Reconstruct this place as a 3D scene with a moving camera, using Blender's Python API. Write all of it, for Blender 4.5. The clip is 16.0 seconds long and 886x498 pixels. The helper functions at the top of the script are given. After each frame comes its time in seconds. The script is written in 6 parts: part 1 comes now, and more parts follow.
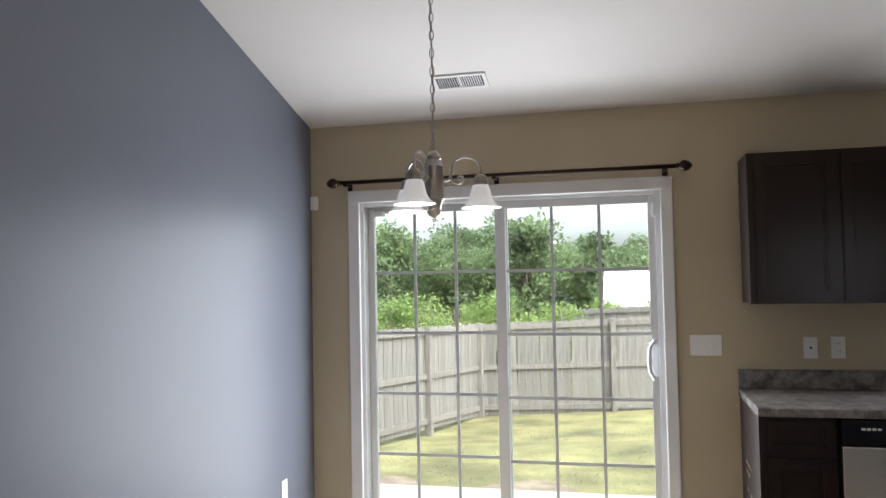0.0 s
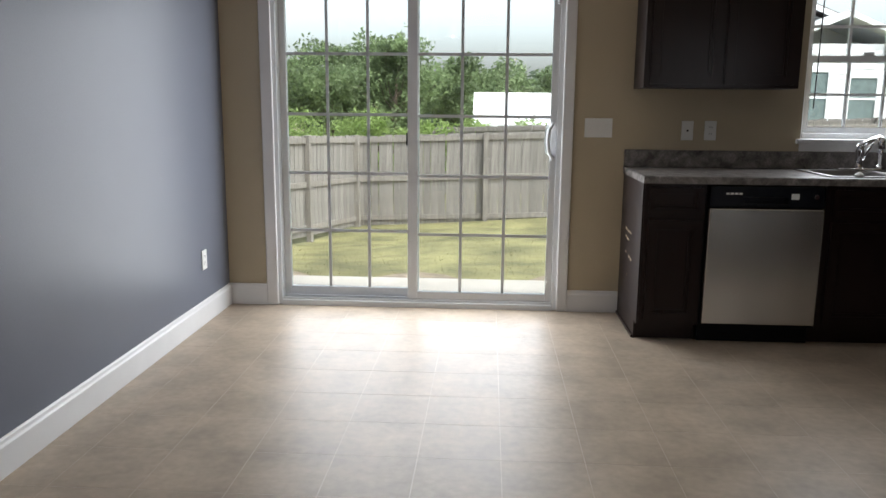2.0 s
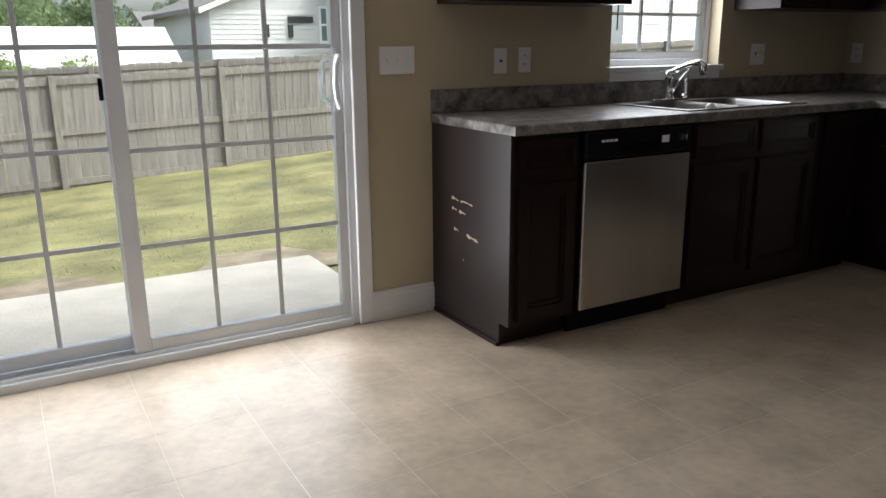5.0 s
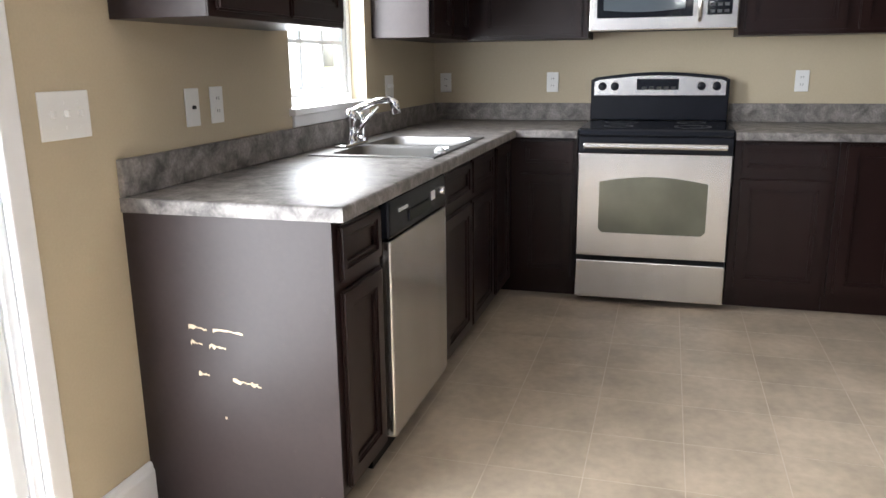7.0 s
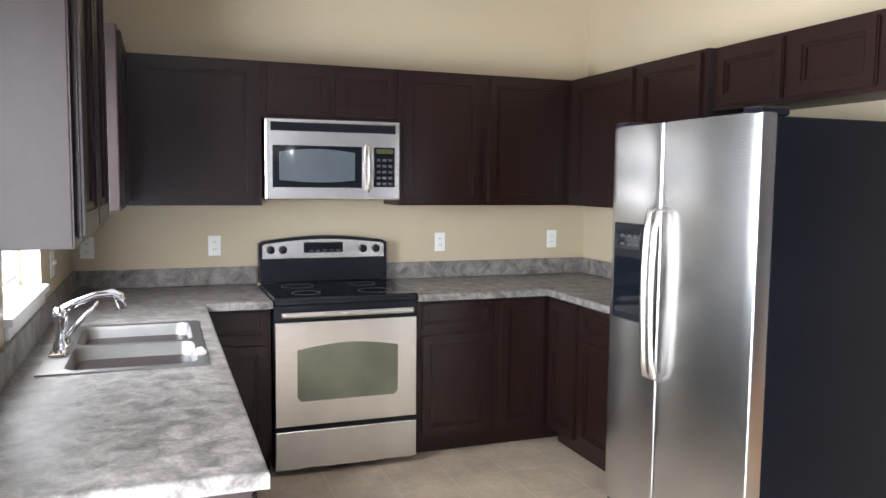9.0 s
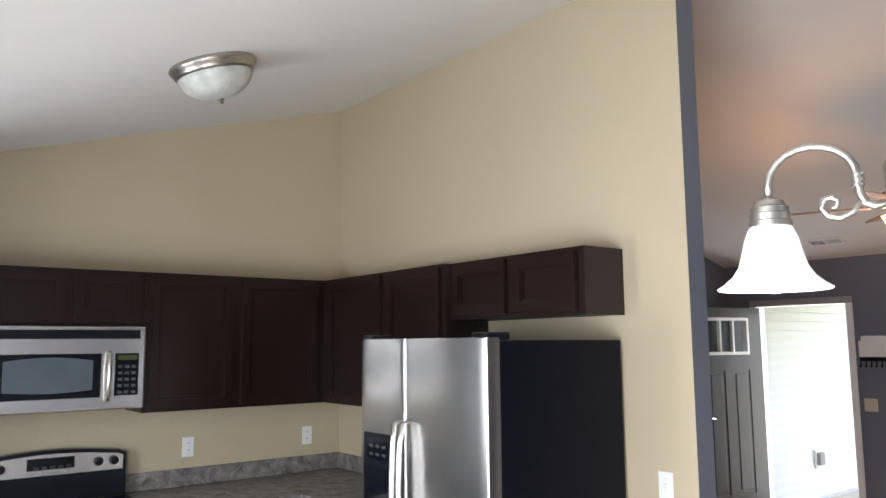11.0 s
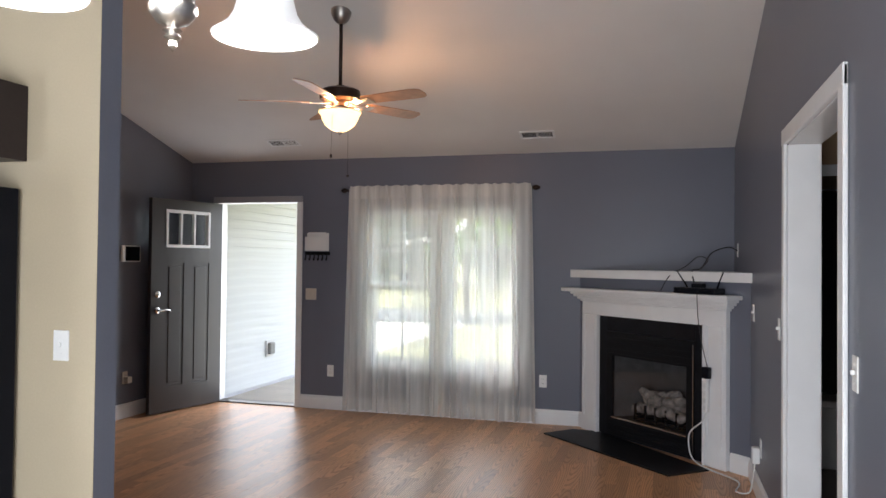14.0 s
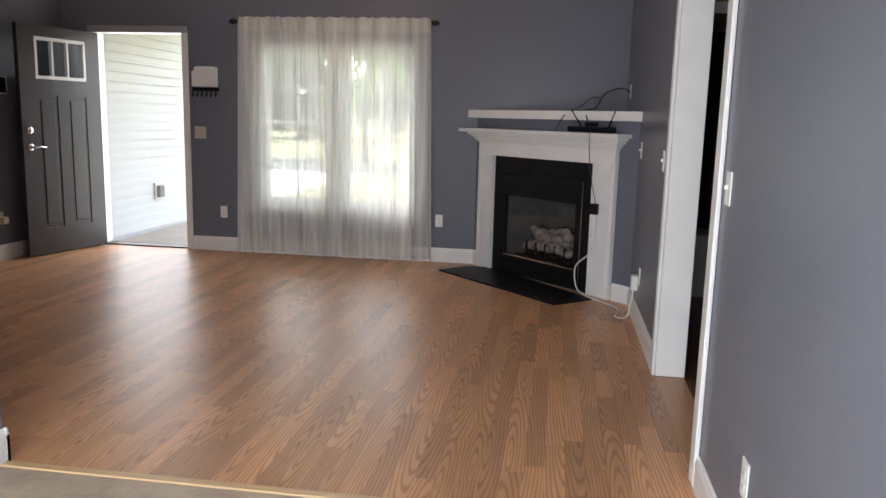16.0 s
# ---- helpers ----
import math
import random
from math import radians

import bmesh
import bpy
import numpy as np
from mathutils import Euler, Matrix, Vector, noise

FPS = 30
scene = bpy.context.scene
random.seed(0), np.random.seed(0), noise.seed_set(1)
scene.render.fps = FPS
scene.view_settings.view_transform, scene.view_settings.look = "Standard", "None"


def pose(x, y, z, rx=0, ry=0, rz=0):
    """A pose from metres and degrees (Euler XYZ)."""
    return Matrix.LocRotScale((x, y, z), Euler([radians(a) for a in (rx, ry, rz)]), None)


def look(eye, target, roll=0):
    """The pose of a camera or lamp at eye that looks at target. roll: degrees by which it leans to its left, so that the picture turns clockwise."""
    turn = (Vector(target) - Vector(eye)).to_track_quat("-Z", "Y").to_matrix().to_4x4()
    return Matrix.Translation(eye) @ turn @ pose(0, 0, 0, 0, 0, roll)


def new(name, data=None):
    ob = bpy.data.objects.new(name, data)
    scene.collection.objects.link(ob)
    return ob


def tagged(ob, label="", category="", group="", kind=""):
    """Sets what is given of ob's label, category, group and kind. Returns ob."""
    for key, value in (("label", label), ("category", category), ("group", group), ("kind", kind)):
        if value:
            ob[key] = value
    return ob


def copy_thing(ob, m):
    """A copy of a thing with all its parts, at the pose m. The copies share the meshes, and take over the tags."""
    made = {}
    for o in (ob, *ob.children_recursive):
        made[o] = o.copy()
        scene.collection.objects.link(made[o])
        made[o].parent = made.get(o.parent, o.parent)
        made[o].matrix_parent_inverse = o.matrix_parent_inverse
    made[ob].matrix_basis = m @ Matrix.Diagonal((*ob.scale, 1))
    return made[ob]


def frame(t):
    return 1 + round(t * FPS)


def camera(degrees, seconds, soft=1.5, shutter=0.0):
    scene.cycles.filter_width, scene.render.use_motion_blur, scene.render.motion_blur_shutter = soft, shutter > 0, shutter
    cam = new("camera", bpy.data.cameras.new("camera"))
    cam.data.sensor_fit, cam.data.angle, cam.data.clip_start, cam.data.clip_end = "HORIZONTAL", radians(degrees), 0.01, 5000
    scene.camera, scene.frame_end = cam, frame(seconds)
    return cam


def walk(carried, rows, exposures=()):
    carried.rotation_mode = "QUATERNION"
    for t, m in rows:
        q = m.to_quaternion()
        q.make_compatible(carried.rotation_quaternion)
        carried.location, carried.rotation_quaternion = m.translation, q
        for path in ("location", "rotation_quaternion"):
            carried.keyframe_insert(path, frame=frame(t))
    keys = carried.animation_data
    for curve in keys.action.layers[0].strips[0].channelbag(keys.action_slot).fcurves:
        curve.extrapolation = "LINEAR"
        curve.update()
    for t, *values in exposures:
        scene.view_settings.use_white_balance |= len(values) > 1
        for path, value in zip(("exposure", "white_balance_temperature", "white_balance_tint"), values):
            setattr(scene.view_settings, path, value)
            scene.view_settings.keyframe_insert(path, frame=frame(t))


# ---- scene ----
cam = camera(60.0, 16.0)
PATH = [
    (0, (1.912, -4.436, 1.528), (1.442, -2.493, 1.609), -1.1),
    (0.5, (1.923, -4.567, 1.46), (1.57, -2.601, 1.355), -0.7),
    (1, (1.916, -4.649, 1.379), (1.611, -2.689, 1.127), -0.4),
    (1.5, (1.821, -4.722, 1.307), (1.582, -2.759, 1.008), -0.5),
    (1.8, (1.703, -4.743, 1.283), (1.546, -2.777, 0.95), -0.1),
    (2, (1.65, -4.734, 1.267), (1.536, -2.771, 0.9), 0.5),
    (2.5, (1.523, -4.61, 1.22), (1.472, -2.655, 0.8), 1.3),
    (3, (1.396, -4.34, 1.227), (1.426, -2.398, 0.75), 0.8),
    (3.2, (1.272, -4.218, 1.24), (1.387, -2.287, 0.732), 0.6),
    (5.3, (0.746, -2.722, 1.205), (1.902, -1.169, 0.704), -1.1),
    (5.5, (0.709, -2.527, 1.201), (2.0, -1.079, 0.714), -1.7),
    (6, (0.678, -2.117, 1.241), (2.257, -0.993, 0.747), -1.7),
    (6.5, (0.704, -1.751, 1.236), (2.455, -0.919, 0.745), -1.2),
    (7, (0.756, -1.402, 1.256), (2.622, -0.859, 0.785), -0.7),
    (7.5, (0.799, -1.057, 1.297), (2.743, -0.893, 0.855), -0.3),
    (8, (0.882, -0.737, 1.311), (2.834, -0.926, 0.919), 0.2),
    (8.5, (0.921, -0.52, 1.41), (2.833, -1.017, 1.102), 0.8),
    (8.7, (0.917, -0.46, 1.453), (2.811, -1.051, 1.197), 0.7),
    (10.8, (0.786, -0.418, 1.723), (2.431, -1.537, 1.931), -0.5),
    (11, (0.776, -0.449, 1.733), (2.348, -1.661, 1.979), -0.5),
    (11.5, (0.725, -0.523, 1.732), (2.072, -1.973, 2.022), -0.6),
    (12, (0.676, -0.588, 1.723), (1.813, -2.21, 2.003), -0.4),
    (12.5, (0.65, -0.623, 1.715), (1.608, -2.36, 1.968), -0.5),
    (13, (0.634, -0.685, 1.654), (1.401, -2.52, 1.865), -0.2),
    (13.5, (0.615, -0.715, 1.562), (1.248, -2.607, 1.708), 0.3),
    (14, (0.591, -0.734, 1.476), (1.144, -2.656, 1.513), 0.6),
    (14.5, (0.584, -0.753, 1.432), (1.062, -2.694, 1.351), 0.8),
    (15, (0.587, -0.755, 1.391), (0.991, -2.706, 1.21), 1.0),
    (15.5, (0.57, -0.796, 1.34), (0.917, -2.748, 1.076), 1.2),
    (16, (0.575, -0.75, 1.347), (0.861, -2.701, 1.011), 1.5),
]
EXPOSURES = [(0, 2.5, 6200, 10), (1, 2.25, 6250, 10), (2, 1.95, 6300, 10), (3.2, 1.7, 6300, 10), (5.3, 1.98, 6350, 10), (6, 2.72, 6050, 10),
             (7, 3.72, 6250, 10), (8.5, 4.2, 6100, 10), (11, 3.4, 6150, 10), (12.5, 2.95, 5800, 10), (14.5, 3.12, 6200, 11), (16, 3.16, 6300, 11)]
walk(cam, [(t, look(eye, target, roll)) for t, eye, target, roll in PATH], EXPOSURES)

# ---- world and light ----
YF_OUT = -8.075
world = bpy.data.worlds.new("sky")
scene.world = world
world.use_nodes = True
wn = world.node_tree.nodes
sky = wn.new("ShaderNodeTexSky")
sky.sky_type = "NISHITA"
sky.sun_disc = False
sky.sun_elevation, sky.sun_rotation = radians(51), radians(130)
sky.air_density, sky.dust_density, sky.ozone_density = 1.0, 5.0, 1.4
wn["Background"].inputs["Strength"].default_value = 0.12
haze = wn.new("ShaderNodeHueSaturation")
haze.inputs["Saturation"].default_value = 0.35
world.node_tree.links.new(sky.outputs[0], haze.inputs["Color"])
world.node_tree.links.new(haze.outputs[0], wn["Background"].inputs["Color"])
sun_data = bpy.data.lights.new("sun", "SUN")
sun_data.energy, sun_data.angle, sun_data.color = 0.34, radians(22), (1.0, 0.95, 0.88)
sun = new("sun", sun_data)
sun.matrix_world = look((30, -25, 48), (0, 0, 0))


def daylight(name, x, y, z, w, h, watts, turn):
    """Sky light that comes in through one opening; turn: the way it faces about the upright axis."""
    d = bpy.data.lights.new(name, "AREA")
    d.shape, d.size, d.size_y, d.energy, d.color = "RECTANGLE", w, h, watts, (0.96, 0.975, 1.0)
    o = new(name, d)
    o.matrix_world = pose(x, y, z, 90, 0, turn)


daylight("daylight_patio_fixed", 0.768, 0.012, 1.02, 0.765, 1.83, 5.6, 180)
daylight("daylight_patio_sliding", 1.617, 0.012, 1.02, 0.81, 1.83, 6.9, 180)
daylight("daylight_kitchen_window", 3.89, 0.078, 1.50, 0.64, 0.76, 3.0, 180)
daylight("daylight_front_window", 2.665, YF_OUT, 1.23, 1.45, 1.45, 0.75, 0)
daylight("daylight_front_door", 4.64, YF_OUT, 1.05, 0.88, 2.0, 1.7, 0)

bulb_data = bpy.data.lights.new("fan_bulb", "POINT")
bulb_data.energy, bulb_data.color, bulb_data.shadow_soft_size = 1.35, (1.0, 0.52, 0.25), 0.018
for k in range(3):
    new("fan_bulb", bulb_data).location = (2.70 + 0.112 * math.cos(2.1 * k + 1.2), -5.51 + 0.112 * math.sin(2.1 * k + 1.2), 2.516)


# ---- materials ----
def mat(name, color, rough=0.5, metal=0.0, var=0.12, scale=6.0, fine=0.0, fine_scale=120.0, bump=0.0, bump_scale=200.0,
        coat=0.0, coord="Object", stretch=(1, 1, 1), rough_var=0.0, spec=0.5, rand=0.0):
    m = bpy.data.materials.new(name)
    m.use_nodes = True
    nt = m.node_tree
    nd, lk = nt.nodes, nt.links
    b = nd["Principled BSDF"]
    b.inputs["Roughness"].default_value, b.inputs["Metallic"].default_value = rough, metal
    b.inputs["Coat Weight"].default_value, b.inputs["Specular IOR Level"].default_value = coat, spec
    tc, mp = nd.new("ShaderNodeTexCoord"), nd.new("ShaderNodeMapping")
    mp.inputs["Scale"].default_value = stretch
    lk.new(nd.new("ShaderNodeNewGeometry").outputs["Position"] if coord == "Position" else tc.outputs[coord], mp.inputs["Vector"])
    n1, n2 = nd.new("ShaderNodeTexNoise"), nd.new("ShaderNodeTexNoise")
    n1.inputs["Scale"].default_value, n1.inputs["Detail"].default_value = scale, 5
    n2.inputs["Scale"].default_value, n2.inputs["Detail"].default_value = fine_scale, 3
    lk.new(mp.outputs[0], n1.inputs["Vector"]), lk.new(mp.outputs[0], n2.inputs["Vector"])
    ramp = nd.new("ShaderNodeValToRGB")
    ramp.color_ramp.elements[0].position, ramp.color_ramp.elements[1].position = 0.3, 0.7
    ramp.color_ramp.elements[0].color = (*[c * (1 - var) for c in color], 1)
    ramp.color_ramp.elements[1].color = (*[min(1, c * (1 + var)) for c in color], 1)
    lk.new(n1.outputs["Fac"], ramp.inputs[0])
    mix = nd.new("ShaderNodeMix")
    mix.data_type, mix.blend_type = "RGBA", "OVERLAY"
    mix.inputs["Factor"].default_value = fine
    lk.new(ramp.outputs[0], mix.inputs["A"]), lk.new(n2.outputs["Fac"], mix.inputs["B"])
    last = mix.outputs["Result"]
    if rand:
        oi, hs, mr = nd.new("ShaderNodeObjectInfo"), nd.new("ShaderNodeHueSaturation"), nd.new("ShaderNodeMapRange")
        mr.inputs["To Min"].default_value, mr.inputs["To Max"].default_value = 1 - rand, 1 + rand
        lk.new(oi.outputs["Random"], mr.inputs["Value"]), lk.new(mr.outputs[0], hs.inputs["Value"])
        lk.new(last, hs.inputs["Color"])
        last = hs.outputs[0]
    lk.new(last, b.inputs["Base Color"])
    if rough_var:
        mr2 = nd.new("ShaderNodeMapRange")
        mr2.inputs["To Min"].default_value, mr2.inputs["To Max"].default_value = rough - rough_var, rough + rough_var
        lk.new(n1.outputs["Fac"], mr2.inputs["Value"]), lk.new(mr2.outputs[0], b.inputs["Roughness"])
    if bump:
        bp, n3 = nd.new("ShaderNodeBump"), nd.new("ShaderNodeTexNoise")
        n3.inputs["Scale"].default_value, n3.inputs["Detail"].default_value = bump_scale, 3
        bp.inputs["Strength"].default_value, bp.inputs["Distance"].default_value = bump, 0.01
        lk.new(mp.outputs[0], n3.inputs["Vector"]), lk.new(n3.outputs["Fac"], bp.inputs["Height"])
        lk.new(bp.outputs[0], b.inputs["Normal"])
    return m


def emitter(name, color, strength, base=(0.9, 0.9, 0.88)):
    m = mat(name, base, 0.35, var=0.03, scale=14)
    b = m.node_tree.nodes["Principled BSDF"]
    b.inputs["Emission Color"].default_value, b.inputs["Emission Strength"].default_value = (*color, 1), strength
    return m


def glass_mat(name, tint=(1, 1, 1), ior=1.45):
    m = bpy.data.materials.new(name)
    m.use_nodes = True
    nd, lk = m.node_tree.nodes, m.node_tree.links
    nd.remove(nd["Principled BSDF"])
    tr, gl, lw, pw, ml, mx = (nd.new(k) for k in ("ShaderNodeBsdfTransparent", "ShaderNodeBsdfGlossy", "ShaderNodeLayerWeight", "ShaderNodeMath", "ShaderNodeMath", "ShaderNodeMixShader"))
    tr.inputs["Color"].default_value = (*tint, 1)
    gl.inputs["Roughness"].default_value = 0.02
    lw.inputs["Blend"].default_value = 0.5
    pw.operation, ml.operation = "POWER", "MULTIPLY_ADD"
    pw.inputs[1].default_value, ml.inputs[1].default_value, ml.inputs[2].default_value = 5, 0.5, 0.022
    lk.new(lw.outputs["Facing"], pw.inputs[0]), lk.new(pw.outputs[0], ml.inputs[0])
    lk.new(ml.outputs[0], mx.inputs[0]), lk.new(tr.outputs[0], mx.inputs[1]), lk.new(gl.outputs[0], mx.inputs[2])
    lk.new(mx.outputs[0], nd["Material Output"].inputs["Surface"])
    return m


def cloth_mat(name, color, clear):
    m = bpy.data.materials.new(name)
    m.use_nodes = True
    nd, lk = m.node_tree.nodes, m.node_tree.links
    nd.remove(nd["Principled BSDF"])
    tr, df, tl, mx, mx2, tc, nz, mr = (nd.new(k) for k in (
        "ShaderNodeBsdfTransparent", "ShaderNodeBsdfDiffuse", "ShaderNodeBsdfTranslucent", "ShaderNodeMixShader",
        "ShaderNodeMixShader", "ShaderNodeTexCoord", "ShaderNodeTexNoise", "ShaderNodeMapRange"))
    df.inputs["Color"].default_value = tl.inputs["Color"].default_value = (*color, 1)
    nz.inputs["Scale"].default_value, nz.inputs["Detail"].default_value = 1, 4
    mp = nd.new("ShaderNodeMapping")
    mp.inputs["Scale"].default_value = (12, 3, 0.4)
    mr.inputs["To Min"].default_value, mr.inputs["To Max"].default_value = clear - 0.21, clear + 0.21
    mr.inputs["From Min"].default_value, mr.inputs["From Max"].default_value = 0.3, 0.7
    lk.new(tc.outputs["Object"], mp.inputs["Vector"]), lk.new(mp.outputs[0], nz.inputs["Vector"]), lk.new(nz.outputs["Fac"], mr.inputs["Value"])
    mx.inputs[0].default_value = 0.36
    lk.new(df.outputs[0], mx.inputs[1]), lk.new(tl.outputs[0], mx.inputs[2])
    lk.new(mr.outputs[0], mx2.inputs[0]), lk.new(mx.outputs[0], mx2.inputs[1]), lk.new(tr.outputs[0], mx2.inputs[2])
    lk.new(mx2.outputs[0], nd["Material Output"].inputs["Surface"])
    return m


def oak_mat(name):
    """Oak strips: each has its own tone and its own centre of cathedral grain, in its own flat coordinates."""
    m = mat(name, (0.62, 0.335, 0.17), 0.36, var=0.10, scale=3, fine=0.25, fine_scale=60, stretch=(9, 0.8, 1), rough_var=0.05)
    nd, lk = m.node_tree.nodes, m.node_tree.links
    b = nd["Principled BSDF"]
    uv, sep, cx, oi, geo = (nd.new(k) for k in ("ShaderNodeUVMap", "ShaderNodeSeparateXYZ", "ShaderNodeCombineXYZ", "ShaderNodeObjectInfo", "ShaderNodeNewGeometry"))
    uv.uv_map = "strip"

    def op(kind, *args):
        n = nd.new("ShaderNodeMath")
        n.operation = kind
        for i, v in enumerate(args):
            if isinstance(v, (int, float)):
                n.inputs[i].default_value = v
            else:
                lk.new(v, n.inputs[i])
        return n.outputs[0]
    seed = op("ADD", oi.outputs["Random"], geo.outputs["Random Per Island"])
    r1, r2, r3 = op("FRACT", op("MULTIPLY", seed, 3.37)), op("FRACT", op("MULTIPLY", seed, 17.9)), op("FRACT", op("MULTIPLY", seed, 41.3))
    lk.new(uv.outputs[0], sep.inputs[0])
    lk.new(op("SUBTRACT", sep.outputs[0], op("MULTIPLY_ADD", r1, 0.17, -0.045)), cx.inputs[0])
    lk.new(op("MULTIPLY", op("SUBTRACT", sep.outputs[1], op("MULTIPLY_ADD", r2, 1.0, -0.2)), 0.085), cx.inputs[1])
    lk.new(op("MULTIPLY", r3, 9.0), cx.inputs[2])
    wv, rp, mx, hs, mr = (nd.new(k) for k in ("ShaderNodeTexWave", "ShaderNodeValToRGB", "ShaderNodeMix", "ShaderNodeHueSaturation", "ShaderNodeMapRange"))
    wv.wave_type, wv.rings_direction = "RINGS", "Z"
    wv.inputs["Scale"].default_value, wv.inputs["Distortion"].default_value = 24, 4.5
    wv.inputs["Detail"].default_value, wv.inputs["Detail Scale"].default_value = 3, 0.8
    lk.new(cx.outputs[0], wv.inputs["Vector"])
    rp.color_ramp.elements[0].position, rp.color_ramp.elements[1].position = 0.05, 0.5
    rp.color_ramp.elements[0].color, rp.color_ramp.elements[1].color = (0.56, 0.46, 0.40, 1), (1, 1, 1, 1)
    lk.new(wv.outputs["Fac"], rp.inputs[0])
    mx.data_type, mx.blend_type = "RGBA", "MULTIPLY"
    mx.inputs["Factor"].default_value = 0.7
    src = b.inputs["Base Color"].links[0].from_socket
    lk.new(src, mx.inputs["A"]), lk.new(rp.outputs[0], mx.inputs["B"])
    lk.new(op("FRACT", seed), mr.inputs["Value"])
    mr.inputs["To Min"].default_value, mr.inputs["To Max"].default_value = 0.74, 1.16
    lk.new(mr.outputs[0], hs.inputs["Value"]), lk.new(mx.outputs["Result"], hs.inputs["Color"])
    lk.new(hs.outputs[0], b.inputs["Base Color"])
    return m


def stone_mat(name):
    m = mat(name, (0.20, 0.183, 0.172), 0.45, spec=0.28, var=0.6, scale=14, fine=0.5, fine_scale=110, rough_var=0.03)
    n = m.node_tree.nodes
    for node in n:
        if node.type == "TEX_NOISE" and abs(node.inputs["Scale"].default_value - 14) < 1:
            node.inputs["Detail"].default_value, node.inputs["Roughness"].default_value = 5, 0.6
            node.inputs["Distortion"].default_value = 0.6
    return m


def leafy(m):
    """Thin leaves that let part of the light through."""
    nd, lk = m.node_tree.nodes, m.node_tree.links
    b = nd["Principled BSDF"]
    tl, hs, mx = nd.new("ShaderNodeBsdfTranslucent"), nd.new("ShaderNodeHueSaturation"), nd.new("ShaderNodeMixShader")
    hs.inputs["Value"].default_value = 1.5
    lk.new(b.inputs["Base Color"].links[0].from_socket, hs.inputs["Color"])
    lk.new(hs.outputs[0], tl.inputs["Color"])
    mx.inputs[0].default_value = 0.5
    lk.new(b.outputs[0], mx.inputs[1]), lk.new(tl.outputs[0], mx.inputs[2])
    lk.new(mx.outputs[0], nd["Material Output"].inputs["Surface"])
    return m


YELLOW = mat("tan_wall_paint", (0.50, 0.425, 0.298), 0.55, var=0.04, scale=1.3, fine=0.06, bump=0.06, bump_scale=260)
BLUE = mat("blue_grey_wall_paint", (0.158, 0.169, 0.209), 0.34, var=0.05, scale=1.1, fine=0.06, bump=0.05, bump_scale=220, rough_var=0.06, spec=0.19)
CEIL = mat("ceiling_paint", (0.74, 0.72, 0.70), 0.9, var=0.03, scale=1.5, fine=0.05, bump=0.12, bump_scale=160)
TRIM = mat("white_trim_paint", (0.80, 0.80, 0.80), 0.32, var=0.03, scale=5, fine=0.04)
VINYL = mat("white_vinyl", (0.78, 0.80, 0.82), 0.35, var=0.03, scale=5)
GRILLE = mat("grey_white_grille_bar", (0.62, 0.64, 0.66), 0.4, var=0.03, scale=5)
SIDING = mat("white_siding", (0.78, 0.80, 0.80), 0.45, var=0.05, scale=4, bump=0.05, bump_scale=90, stretch=(1, 1, 6))
TILE = mat("beige_floor_tile", (0.425, 0.345, 0.26), 0.42, spec=0.34, var=0.17, scale=4.5, fine=0.2, fine_scale=26, rough_var=0.07, bump=0.012, bump_scale=25, coord="Position", rand=0.03)
GROUT = mat("grout", (0.51, 0.43, 0.335), 0.40, var=0.1, scale=20)
OAK = oak_mat("oak_laminate")
STRIP = mat("pale_wood_strip", (0.62, 0.43, 0.23), 0.35, var=0.15, scale=5, stretch=(1, 20, 20), fine=0.2)
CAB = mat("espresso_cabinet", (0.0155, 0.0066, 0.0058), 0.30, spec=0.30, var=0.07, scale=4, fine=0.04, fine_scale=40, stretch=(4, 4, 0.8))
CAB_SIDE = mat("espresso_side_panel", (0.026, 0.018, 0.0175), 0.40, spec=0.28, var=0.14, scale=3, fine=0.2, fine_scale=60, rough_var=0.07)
CHIP = mat("bare_chipboard", (0.52, 0.41, 0.28), 0.8, var=0.25, scale=80)
STONE = stone_mat("grey_stone_laminate")
STEEL = mat("brushed_stainless", (0.68, 0.655, 0.62), 0.27, 1.0, var=0.06, scale=1.0, stretch=(9, 9, 0.2))
STEEL_F = mat("stainless_door", (0.62, 0.62, 0.625), 0.26, 1.0, var=0.03, scale=1.0, stretch=(0.6, 0.6, 2.6))
STEEL_H = mat("stainless_sink", (0.27, 0.265, 0.26), 0.44, 1.0, var=0.08, scale=9, rough_var=0.08)
CHROME = mat("chrome", (0.82, 0.82, 0.83), 0.08, 1.0, var=0.02)
NICKEL = mat("brushed_nickel", (0.44, 0.415, 0.38), 0.36, 1.0, var=0.07, scale=12, fine=0.1, stretch=(1, 1, 12))
BLACK = mat("black_plastic", (0.008, 0.009, 0.013), 0.25, spec=0.25, var=0.1)
BLACK_GLOSS = mat("black_glass", (0.006, 0.007, 0.010), 0.07, var=0.1, spec=0.35)
BLACK_MATT = mat("black_steel", (0.007, 0.007, 0.008), 0.5, spec=0.15, var=0.15, scale=20)
FRIDGE_SIDE = mat("black_fridge_side", (0.004, 0.005, 0.009), 0.45, var=0.1, spec=0.12, bump=0.08, bump_scale=350)
# Green-tan base and mottle stand in for the room's reflection in the glass.
OVEN_GLASS = mat("oven_window", (0.105, 0.11, 0.075), 0.08, var=0.3, scale=2.5, coat=0.9)
MW_GLASS = mat("microwave_window", (0.085, 0.105, 0.12), 0.12, var=0.08, coat=0.4)
BRONZE = mat("oil_rubbed_bronze", (0.035, 0.022, 0.017), 0.35, 0.7, var=0.2)
